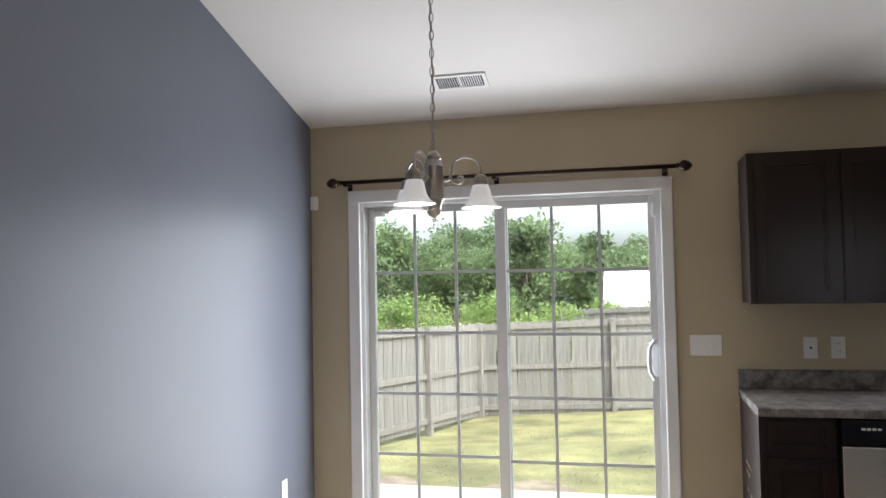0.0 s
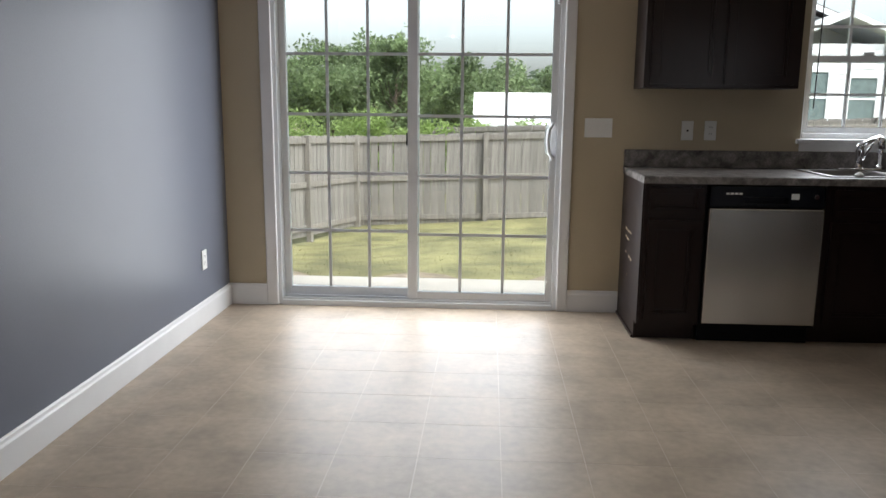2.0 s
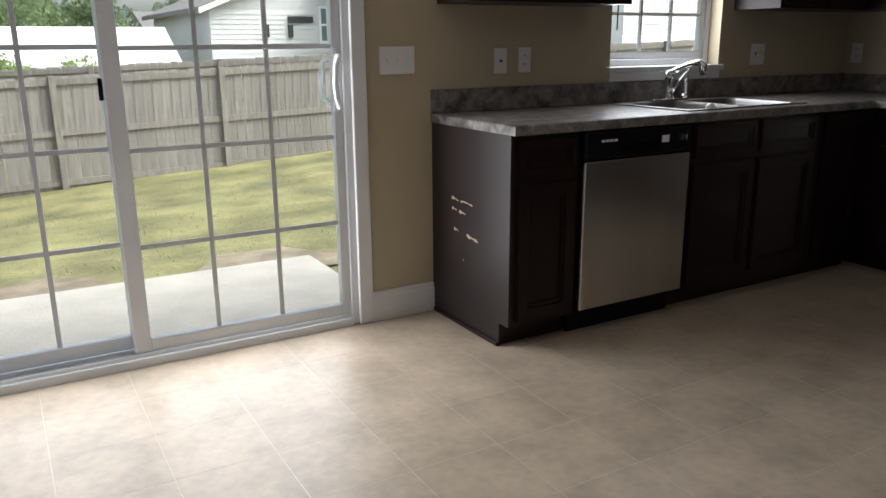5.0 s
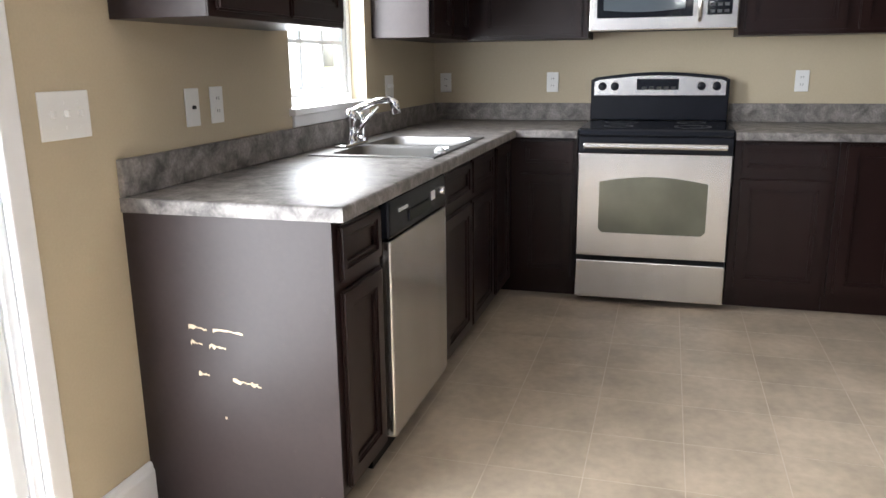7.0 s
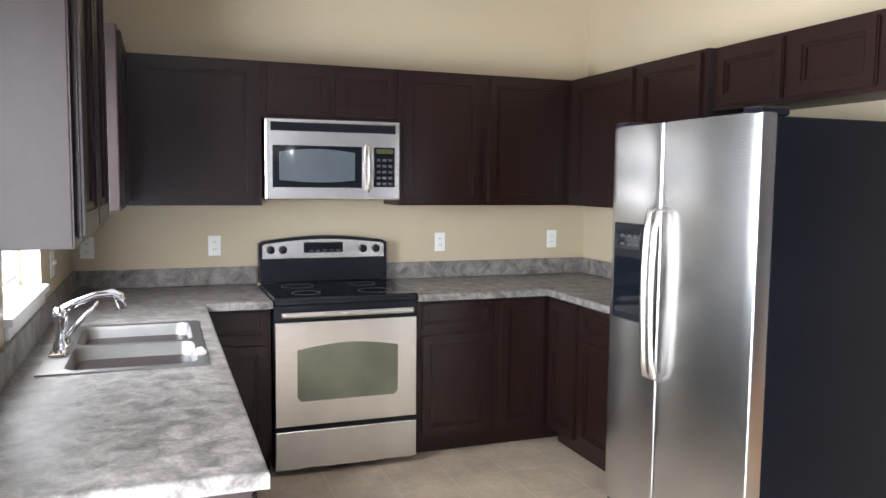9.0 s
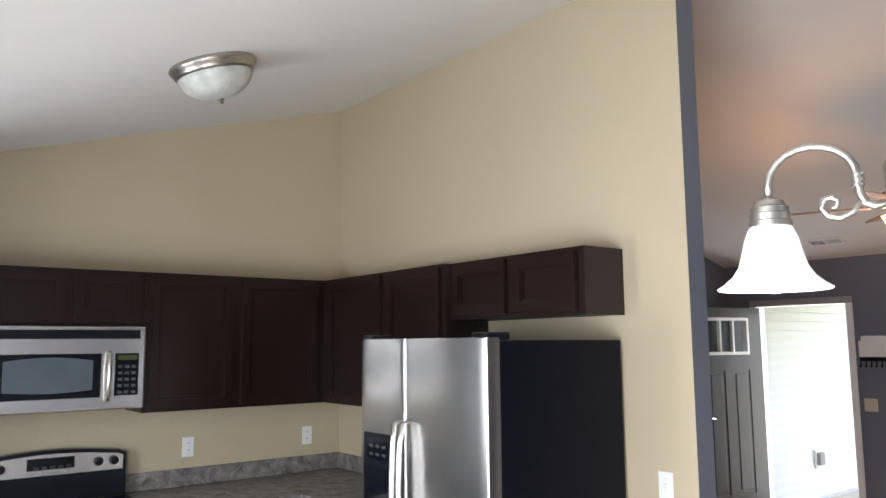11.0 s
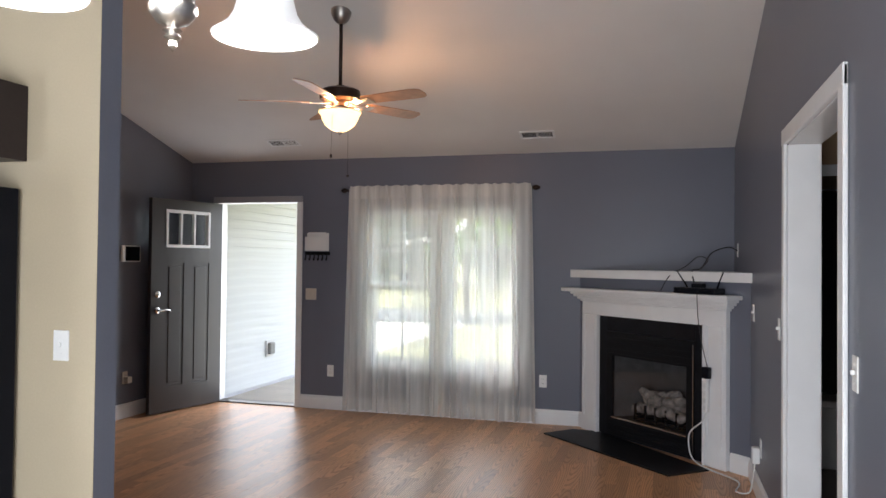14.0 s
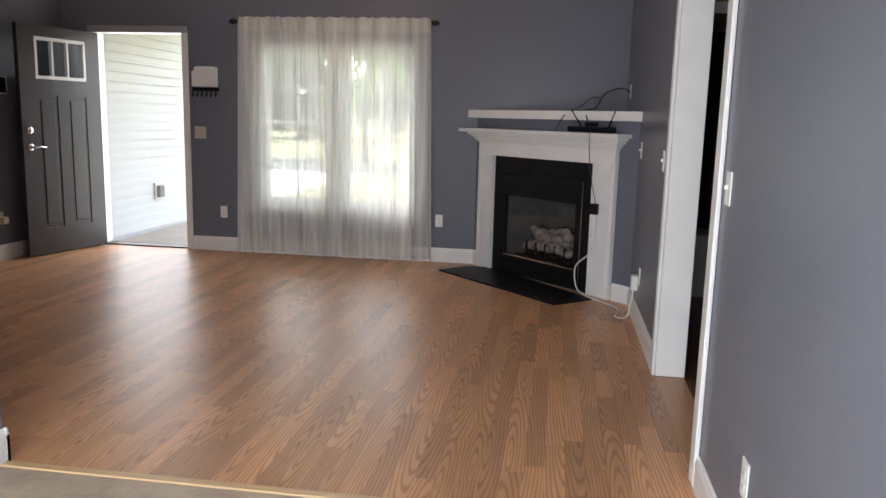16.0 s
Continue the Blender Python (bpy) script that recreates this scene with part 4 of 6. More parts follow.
part("sprayer", lt([(0.020, 0.0), (0.020, 0.012), (0.012, 0.02), (0.013, 0.07), (0.018, 0.10), (0.012, 0.118), (0.0, 0.12)], (cx + 0.115, cy, 0.932), 16), CHROME, tp, "chrome side sprayer", True)
tw = thing("sink_stopper", lt([(0.0, 0.0), (0.022, 0.0), (0.022, 0.01), (0.008, 0.022), (0.0, 0.024)], (3.60, -0.566, 0.920), 14), PLATE, "small white sink stopper on the rim", "sink stopper", smooth=True)

# ---- dishwasher ----
dw = root("dishwasher", 3.115, -0.3, 0, "stainless dishwasher with black control panel", "dishwasher")
part("tub", bx(2.812, 3.418, -0.60, -0.02, 0.10, 0.872), BLACK_MATT, dw)
part("door", bx(2.818, 3.412, -0.642, -0.601, 0.118, 0.748, bevel=0.006), STEEL, dw, "brushed stainless door")
cp = part("control_panel", bx(2.818, 3.412, -0.640, -0.601, 0.752, 0.868, bevel=0.008), BLACK, dw, "glossy black control panel")
part("handle_recess", bx(2.99, 3.22, -0.645, -0.638, 0.775, 0.812, bevel=0.003), BLACK_GLOSS, cp)
part("dial", lt([(0.016, 0.0), (0.014, 0.012), (0.0, 0.013)], (3.36, -0.640, 0.815), 16, Matrix.Rotation(radians(90), 3, "X")), CHROME, cp, "", True)
for i in range(4):
    part("button", bx(2.90 + i * 0.022, 2.916 + i * 0.022, -0.643, -0.639, 0.822, 0.832), PLATE, cp)
part("badge", bx(3.235, 3.275, -0.643, -0.639, 0.80, 0.83, bevel=0.001), PLATE, cp)
part("kick_plate", bx(2.818, 3.412, -0.56, -0.54, 0.0, 0.116), BLACK_MATT, dw)

# ---- range ----
rg = root("range", 5.07, -1.347, 0, "freestanding stainless electric range with black glass top", "range")
RYA, RYB = -1.726, -0.968
part("body", bx(4.775, 5.41, RYA + 0.003, RYB - 0.003, 0.03, 0.885), BLACK_MATT, rg)
part("cooktop", bx(4.735, 5.33, RYA, RYB, 0.885, 0.925, bevel=0.010), BLACK_GLOSS, rg, "black glass cooktop")
for y, x, r in ((-1.53, 4.90, 0.09), (-1.16, 4.90, 0.075), (-1.53, 5.17, 0.075), (-1.16, 5.17, 0.09)):
    part("burner_ring", lt([(r, 0), (r, 0.0006), (r - 0.004, 0.0006), (r - 0.004, 0)], (x, y, 0.9252), 32, None, False), mat("burner_mark", (0.10, 0.10, 0.10), 0.3), rg)
part("oven_door", bx(4.738, 4.775, RYA + 0.004, RYB - 0.004, 0.262, 0.800, bevel=0.005), STEEL, rg, "stainless oven door")
bm = bmesh.new()
wy0, wy1, wz0, wz1 = -1.615, -1.085, 0.39, 0.655
poly = [(wy0 + 0.02, wz0), (wy1 - 0.02, wz0), (wy1, wz0 + 0.02), (wy1, wz1)] + [(wy1 + (wy0 - wy1) * i / 10, wz1 + 0.03 * math.sin(math.pi * i / 10)) for i in range(1, 10)] + [(wy0, wz1), (wy0, wz0 + 0.02)]
prism(bm, poly, "x", 4.7345, 4.7385)
part("oven_window", bm, OVEN_GLASS, rg, "dark oven window with the room's greenish reflection in its colour")
part("front_trim", bx(4.745, 4.775, RYA + 0.004, RYB - 0.004, 0.802, 0.884, bevel=0.004), BLACK, rg)
hy0, hy1 = RYA + 0.03, RYB - 0.03
part("handle", bx(4.695, 4.722, hy0, hy1, 0.826, 0.856, bevel=0.010, seg=3), STEEL, rg, "flat stainless bar handle")
for y in (hy0 + 0.02, hy1 - 0.02):
    part("handle_post", bx(4.72, 4.747, y - 0.012, y + 0.012, 0.830, 0.852), STEEL, rg)
part("drawer", bx(4.738, 4.775, RYA + 0.004, RYB - 0.004, 0.035, 0.238, bevel=0.006), STEEL, rg, "stainless storage drawer")
part("drawer_gap", bx(4.748, 4.776, RYA + 0.006, RYB - 0.006, 0.238, 0.262), BLACK_MATT, rg)
part("backguard", bx(5.33, 5.408, RYA + 0.004, RYB - 0.004, 0.925, 1.06, bevel=0.006), BLACK, rg)
bm = bmesh.new()
poly = [(RYA + 0.002, 1.055), (RYB - 0.002, 1.055), (RYB - 0.002, 1.15)] + [(RYB - 0.03 + (RYA - RYB + 0.06) * i / 12, 1.165 + 0.028 * math.sin(math.pi * i / 12)) for i in range(13)] + [(RYA + 0.002, 1.15)]
prism(bm, poly, "x", 5.345, 5.408)
part("backguard_hood", bm, BLACK, rg)
bm = bmesh.new()
poly = [(RYA + 0.022, 1.065), (RYB - 0.022, 1.065), (RYB - 0.022, 1.14)] + [(RYB - 0.045 + (RYA - RYB + 0.09) * i / 12, 1.150 + 0.024 * math.sin(math.pi * i / 12)) for i in range(13)] + [(RYA + 0.022, 1.14)]
prism(bm, poly, "x", 5.334, 5.346)
ctl = part("control_panel", bm, STEEL, rg, "stainless control panel")
part("display", bx(5.330, 5.335, -1.455, -1.225, 1.095, 1.155, bevel=0.002), BLACK_GLOSS, ctl)
for k in range(5):
    part("key", bx(5.3292, 5.3302, -1.44 + k * 0.04, -1.415 + k * 0.04, 1.10, 1.112), SLOT, ctl)
for y in (-1.035, -1.105, -1.575, -1.655):
    part("knob", lt([(0.024, 0.0), (0.022, 0.018), (0.014, 0.020), (0.0, 0.022)], (5.334, y, 1.115), 18, Matrix.Rotation(radians(-90), 3, "Y")), BLACK, ctl, "black knob", True)

# ---- microwave ----
mw = root("microwave", 5.24, -1.35, 1.405, "stainless over-the-range microwave with black window", "microwave")
MA, MB, MZ0, MZ1, MX = -1.724, -0.974, 1.408, 1.842, 5.065
part("case", bx(MX + 0.02, XR - 0.002, MA + 0.004, MB - 0.004, MZ0 + 0.008, MZ1 - 0.002), BLACK_MATT, mw)
part("face", bx(MX, MX + 0.022, MA, MB, MZ0, MZ1, bevel=0.008), STEEL, mw, "curved stainless front")
part("grille", bx(MX - 0.003, MX, MA + 0.03, MB - 0.03, 1.776, 1.822, bevel=0.002), BLACK, mw, "black vent grille")
for k in range(3):
    part("grille_bar", bx(MX - 0.005, MX - 0.003, MA + 0.035, MB - 0.035, 1.785 + k * 0.012, 1.789 + k * 0.012), BLACK_MATT, mw)
bm = bmesh.new()
ya, yb = MB - 0.04, -1.50
prism(bm, [(ya, 1.475), (ya, 1.70), (yb, 1.70), (yb, 1.475)] , "x", MX - 0.006, MX - 0.001)
part("door_border", bm, BLACK_GLOSS, mw)
bm = bmesh.new()
poly = [(ya - 0.035 + (yb - ya + 0.075) * i / 10, 1.665 + 0.018 * math.sin(math.pi * i / 10)) for i in range(11)] + [(yb + 0.04 + (ya - yb - 0.075) * i / 10, 1.515 - 0.012 * math.sin(math.pi * i / 10)) for i in range(11)]
prism(bm, poly, "x", MX - 0.009, MX - 0.005)
part("door_window", bm, MW_GLASS, mw, "grey mesh window")
part("handle", tb([(MX, -1.535, 1.455), (MX - 0.025, -1.535, 1.47), (MX - 0.034, -1.535, 1.56), (MX - 0.034, -1.535, 1.62), (MX - 0.025, -1.535, 1.695), (MX, -1.535, 1.71)], 0.011, 12), STEEL, mw, "curved bar handle", True)
kp = part("keypad", bx(MX - 0.005, MX, -1.69, -1.57, 1.48, 1.70, bevel=0.002), BLACK_GLOSS, mw)
part("display", bx(MX - 0.0065, MX - 0.005, -1.68, -1.58, 1.665, 1.69), mat("dim_display", (0.05, 0.06, 0.02), 0.2), kp)
for r in range(5):
    for c in range(3):
        part("key", bx(MX - 0.0062, MX - 0.005, -1.675 + c * 0.034, -1.652 + c * 0.034, 1.49 + r * 0.033, 1.505 + r * 0.033), mat("key_grey", (0.045, 0.046, 0.05), 0.4) if r + c == 0 else bpy.data.materials["key_grey"], kp)

# ---- refrigerator ----
fr = root("refrigerator", 3.40, -2.72, 0, "side-by-side stainless refrigerator with black sides", "refrigerator")
FX0, FX1, FSEAM, FYB, FZ = 2.960, 3.846, 3.488, -2.325, 1.757
part("cabinet", bx(FX0 + 0.004, FX1 - 0.004, -3.105, -2.405, 0.035, FZ - 0.012, bevel=0.006), FRIDGE_SIDE, fr, "black textured cabinet")
def fridge_door(x0, x1):
    bm = bmesh.new()
    n = 10
    poly = [(x0, -2.398), (x1, -2.398)] + [(x1 - (x1 - x0) * i / n, FYB - 0.012 + 0.012 * math.sin(math.pi * (0.08 + 0.84 * i / n))) for i in range(n + 1)]
    prism(bm, poly, "z", 0.095, FZ)
    bmesh.ops.bevel(bm, geom=[e for e in bm.edges if abs(e.verts[0].co.z - e.verts[1].co.z) > 0.5 and e.verts[0].co.y > -2.37 and min(abs(e.verts[0].co.x - x0), abs(e.verts[0].co.x - x1)) < 1e-4],
                    offset=0.009, segments=4, profile=0.5, affect="EDGES")
    bmesh.ops.bevel(bm, geom=[e for e in bm.edges if abs(e.verts[0].co.z - e.verts[1].co.z) < 1e-5], offset=0.004, segments=2, affect="EDGES")
    return bm
part("door", fridge_door(FX0, FSEAM - 0.004), STEEL_F, fr, "stainless fresh-food door", True)
fz = part("door", fridge_door(FSEAM + 0.004, FX1), STEEL_F, fr, "stainless freezer door with dispenser", True)
disp = part("dispenser", bx(3.565, 3.80, FYB - 0.006, FYB + 0.006, 0.93, 1.345, bevel=0.004), BLACK, fz, "black water dispenser")
part("dispenser_recess", bx(3.585, 3.78, FYB + 0.005, FYB + 0.008, 0.96, 1.20), BLACK_GLOSS, disp)
part("dispenser_keys", bx(3.60, 3.765, FYB + 0.0055, FYB + 0.009, 1.235, 1.315, bevel=0.001), BLACK_GLOSS, disp)
for k in range(6):
    part("key", bx(3.615 + (k % 3) * 0.05, 3.645 + (k % 3) * 0.05, FYB + 0.009, FYB + 0.010, 1.25 + (k // 3) * 0.035, 1.262 + (k // 3) * 0.035), bpy.data.materials["key_grey"], disp)
for x, s in ((FSEAM - 0.030, -1), (FSEAM + 0.030, 1)):
    part("handle", tb([(x, FYB - 0.006, 0.72), (x, FYB + 0.028, 0.735), (x - s * 0.004, FYB + 0.040, 0.80), (x - s * 0.006, FYB + 0.048, 0.95), (x - s * 0.006, FYB + 0.050, 1.06), (x - s * 0.006, FYB + 0.048, 1.18), (x - s * 0.004, FYB + 0.040, 1.33), (x, FYB + 0.028, 1.40), (x, FYB - 0.006, 1.415)], [0.011, 0.0115, 0.012, 0.0125, 0.0125, 0.0125, 0.012, 0.0115, 0.011], 14), STEEL, fr, "bowed stainless handle", True)
part("toe_grille", bx(FX0 + 0.01, FX1 - 0.01, -2.40, -2.345, 0.012, 0.092, bevel=0.004), BLACK, fr, "black base grille")
for x in (FX0 + 0.05, FX1 - 0.05):
    part("hinge_cover", bx(x - 0.045, x + 0.045, -2.46, -2.335, FZ - 0.010, FZ + 0.020, bevel=0.008), BLACK, fr)
    part("foot", lt([(0.024, 0.0), (0.024, 0.02), (0.012, 0.03), (0.012, 0.06)], (x, -2.36, 0.0), 12), BLACK_MATT, fr)
    part("foot", lt([(0.024, 0.0), (0.024, 0.02), (0.012, 0.03), (0.012, 0.06)], (x, -3.05, 0.0), 12), BLACK_MATT, fr)


# ---- plates ----
def outlet(name="wall_outlet", material=None, style="outlet", label="white plastic duplex wall outlet", w=0.07, h=0.115):
    """Built at the origin against the plane y = 0, facing -y."""
    material = material or PLATE
    o = root(name, 0, 0, 0, label, "outlet" if style == "outlet" else "light switch", "outlets and switches")
    part("plate", bx(-w / 2, w / 2, -0.006, -0.0005, -h / 2, h / 2, bevel=0.002), material, o)
    gangs = max(1, round(w / 0.05) - 0) if w > 0.1 else 1
    for k in range(gangs):
        x = (k - (gangs - 1) / 2) * 0.046
        if style == "outlet":
            for z in (-0.020, 0.020):
                part("socket", bx(x - 0.016, x + 0.016, -0.0085, -0.006, z - 0.013, z + 0.013, bevel=0.001), material, o)
                for dx in (-0.006, 0.006):
                    part("slot", bx(x + dx - 0.0012, x + dx + 0.0012, -0.0090, -0.0084, z - 0.004, z + 0.006), SLOT, o)
        elif style == "switch":
            part("toggle", bx(x - 0.005, x + 0.005, -0.018, -0.006, -0.004, 0.012, bevel=0.002), material, o)
            for z in (-0.03, 0.03):
                part("screw", bx(x - 0.003, x + 0.003, -0.0072, -0.006, z - 0.003, z + 0.003), material, o)
        elif style == "jack":
            part("jack", lt([(0.006, 0.0), (0.006, 0.008), (0.0, 0.008)], (x, -0.006, 0), 10, Matrix.Rotation(radians(90), 3, "X")), SLOT, o)
    return o


proto = outlet()
proto.matrix_basis = pose(2.971, 0, 1.134)
for x, y, z, a in ((XR, -0.075, 1.138, 270), (XR, -0.735, 1.138, 270), (XR, -2.099, 1.138, 270), (XR, -2.888, 1.145, 270), (3.80, YF, 0.385, 180), (1.661, YF, 0.392, 180),
                   (0, -0.427, 0.371, 90), (0, -2.91, 0.352, 90)):
    copy_thing(proto, pose(x, y, z, 0, 0, a))
jk = outlet("wall_jack", style="jack", label="white phone jack plate above the worktop")
jk.matrix_basis = pose(2.836, 0, 1.133)
copy_thing(jk, pose(0, -7.50, 1.608, 0, 0, 90))
sw = outlet("light_switch", style="switch", label="white three-gang light switch by the patio door", w=0.165)
sw.matrix_basis = pose(2.308, 0, 1.144)
s2 = outlet("light_switch", style="switch", label="white two-gang switch beside the sink window", w=0.118)
s2.matrix_basis = pose(4.60, 0, 1.14)
s1 = outlet("light_switch", style="switch", label="white single light switch on the wall")
s1.matrix_basis = pose(2.778, YP0, 1.150, 0, 0, 180)
for x, y, z, a in ((0, -3.45, 1.138, 90), (0, -5.13, 1.146, 90), (0, -6.33, 1.160, 90)):
    copy_thing(s1, pose(x, y, z, 0, 0, a))
s4 = outlet("light_switch", PLATE_TAN, "switch", "almond two-gang light switch by the front door", w=0.118)
s4.matrix_basis = pose(4.025, YF, 1.150, 0, 0, 180)
o5 = outlet("wall_outlet", PLATE_TAN, "outlet", "almond wall outlet with a plugged-in adapter")
o5.matrix_basis = pose(XR, -6.83, 0.375, 0, 0, 270)
pa = thing("plug_adapter", bx(XR - 0.06, XR - 0.0095, -6.865, -6.80, 0.325, 0.385, bevel=0.008), PLATE_TAN, "small beige plug-in adapter in the outlet", "adapter")


# ---- curtain rods and sheer ----
def curtain_rod(x0, x1, y, z, wall_y, label, brackets, fin=0.03):
    r = root("curtain_rod", (x0 + x1) / 2, y, z, label, "curtain rod")
    part("rod", tb([(x0, y, z), (x1, y, z)], 0.0125, 12), BRONZE, r, "", True)
    for x, s in ((x0, -1), (x1, 1)):
        part("finial", lt([(0.012, 0.0), (0.018, 0.008), (0.014, 0.016), (fin, 0.036), (fin * 1.05, 0.05), (fin * 0.8, 0.07), (0.012, 0.082), (0.0, 0.09)], (x, y, z), 16, Matrix.Rotation(radians(90 * s), 3, "Y")), BRONZE, r, "", True)
    for x in brackets:
        part("bracket", boxes([(x - 0.008, x + 0.008, min(y, wall_y), max(y, wall_y), z - 0.022, z - 0.010), (x - 0.012, x + 0.012, y - 0.016, y + 0.016, z - 0.024, z - 0.008),
                               (x - 0.015, x + 0.015, wall_y - 0.006 if y < wall_y else wall_y, wall_y if y < wall_y else wall_y + 0.006, z - 0.05, z + 0.01)], 0.002), BRONZE, r)
    return r


curtain_rod(0.225, 2.175, -0.08, 2.127, -0.0005, "oil-rubbed bronze curtain rod above the patio door", (0.26, 1.17, 2.12))
curtain_rod(1.775, 3.59, -7.77, 2.185, YF + 0.0005, "dark curtain rod holding the sheer curtain", (1.80, 3.56), 0.024)
sheer = root("sheer_curtain", 2.67, -7.77, 0, "gathered white sheer voile curtain over the front window", "curtain")
random.seed(11)
phase = [random.uniform(0, 6.28) for _ in range(12)]


def fold(u, v):
    a = 0.024 * math.sin(27 * u + phase[0] + 1.6 * math.sin(9 * u + phase[1])) + 0.010 * math.sin(52 * u + phase[2] + 0.5 * v) + 0.009 * math.sin(17 * u + phase[3])
    return a * (0.38 + 1.2 * v)


def curtain(xa, xb, y, z0, z1, nu, nv, depth=1.0, flare=0.045):
    bm = bmesh.new()
    g = []
    for j in range(nv + 1):
        v = j / nv
        spread = flare * v
        g.append([bm.verts.new((xa - spread + (xb - xa + 2 * spread) * i / nu + 0.012 * math.sin(31 * i / nu + phase[4] + v), y + depth * fold(i / nu * 4 * (xb - xa) / 1.8, v),
                                z1 + (z0 - z1) * v + (0.005 * math.sin(60 * i / nu + phase[5]) if j == 0 else 0))) for i in range(nu + 1)])
    for a, b in zip(g, g[1:]):
        for i in range(nu):
            bm.faces.new((a[i], a[i + 1], b[i + 1], b[i]))
    return bm


part("cloth", curtain(1.76, 2.66, -7.742, 0.025, 2.20, 220, 16), SHEER, sheer, "", True)
part("cloth", curtain(2.62, 3.57, -7.748, 0.028, 2.20, 220, 16), SHEER, sheer, "", True)
for xa, xb in ((1.77, 2.65), (2.63, 3.56)):
    part("rod_pocket", curtain(xa, xb, -7.738, 2.10, 2.225, 200, 2, 0.2, 0.004), SHEER, sheer, "", True)

# ---- chandelier ----
CX, CY = 1.186, -1.562
ch = root("chandelier", CX, CY, 2.9, "three-light brushed nickel chandelier with lit white bell shades", "chandelier")
cz = ceil_z(CY)
tilt = Matrix.Rotation(math.atan2(ZRIDGE - ZB, -YRIDGE) * -1, 3, "X")
part("canopy", lt([(0.065, 0.0), (0.062, -0.012), (0.04, -0.03), (0.012, -0.04), (0.0, -0.04)], (CX, CY, cz), 24, tilt), NICKEL, ch, "", True)
z, k = cz - 0.045, 0
while z > 2.075:
    a = (1, 0, 0) if k % 2 else (0, 1, 0)
    pts = [Vector((CX, CY, z - 0.019)) + 0.0085 * math.cos(6.28319 * i / 14) * Vector(a) + 0.021 * math.sin(6.28319 * i / 14) * Vector((0, 0, 1)) for i in range(14)]
    part("chain_link", tb(pts, 0.0022, 6, True), NICKEL, ch, "", True)
    z -= 0.0355
    k += 1
part("cord", tb([(CX + 0.003, CY, cz - 0.03), (CX - 0.006, CY + 0.004, 2.55), (CX + 0.005, CY - 0.003, 2.30), (CX, CY, 2.03)], 0.0022, 6), NICKEL, ch)
part("loop", tb(arc((CX, CY, 2.044), 0.0155, 0, 345, 18, (0.87, 0.49, 0)), 0.0024, 8, True), NICKEL, ch, "", True)
part("column", lt([(0.0, 2.030), (0.0112, 2.030), (0.0202, 2.022), (0.0269, 2.012), (0.0291, 2.000), (0.0258, 1.996), (0.0302, 1.990), (0.0336, 1.975), (0.0386, 1.968), (0.0370, 1.962), (0.0370, 1.850), (0.0403, 1.842), (0.0336, 1.833), (0.0269, 1.815),
                   (0.0258, 1.800), (0.0297, 1.796), (0.0297, 1.788), (0.0202, 1.775), (0.0090, 1.771), (0.0067, 1.768), (0.0123, 1.765), (0.0067, 1.761), (0.0112, 1.756), (0.0045, 1.752), (0.0056, 1.745), (0.0, 1.738)], (CX, CY, 0), 28), NICKEL, ch, "turned nickel centre column", True)
for ang in (21, 141, 261):
    d = Vector((math.cos(radians(ang)), math.sin(radians(ang)), 0))
    c0 = Vector((CX, CY, 0))

    def P(r, zz, d=d, c0=c0):
        return c0 + d * r + Vector((0, 0, zz))
    arm = [P(0.035, 1.918), P(0.050, 1.915), P(0.060, 1.920), P(0.066, 1.934), P(0.068, 1.950)] + [P(0.1255 + 0.0575 * math.cos(radians(180 - 18 * i)), 1.958 + 0.050 * math.sin(radians(180 - 18 * i))) for i in range(1, 11)] + [P(0.183, 1.936)]
    part("arm", tb(arm, 0.0058, 10), NICKEL, ch, "", True)
    scroll = [P(0.064, 1.926), P(0.076, 1.909), P(0.092, 1.902), P(0.107, 1.906), P(0.115, 1.917), P(0.112, 1.929), P(0.102, 1.933), P(0.094, 1.927), P(0.096, 1.918), P(0.103, 1.917)]
    part("scroll", tb(scroll, [0.005] * 7 + [0.0042, 0.0038, 0.0034], 8), NICKEL, ch, "", True)
    for zz in (1.945, 1.953, 1.961):
        part("bead", lt([(0.0, -0.003), (0.0085, -0.002), (0.0085, 0.002), (0.0, 0.003)], P(0.0678, zz), 12), NICKEL, ch, "", True)
    part("socket_cup", lt([(0.0, 0.025), (0.012, 0.0245), (0.020, 0.020), (0.0225, 0.013), (0.0262, 0.011), (0.0266, 0.003), (0.0282, 0.002), (0.0282, -0.008), (0.0296, -0.009), (0.0296, -0.017), (0.0, -0.017)], P(0.183, 1.914), 24), NICKEL, ch, "", True)
    prof = [(0.024, 0.0), (0.029, -0.006), (0.035, -0.022), (0.040, -0.045), (0.046, -0.070), (0.056, -0.088), (0.070, -0.102), (0.080, -0.109)]
    bm = lt([(a * 0.95, b * 0.84) for a, b in prof], P(0.183, 1.8975), 36, None, False)
    bmesh.ops.solidify(bm, geom=bm.faces, thickness=0.003)
    part("shade", bm, FROST, ch, "lit white frosted bell shade", True)
    part("bulb", lt([(0.0, 0.0), (0.012, -0.004), (0.014, -0.02), (0.021, -0.04), (0.025, -0.06), (0.021, -0.08), (0.012, -0.092), (0.0, -0.095)], P(0.183, 1.896), 16), BULB, ch, "glowing bulb", True)

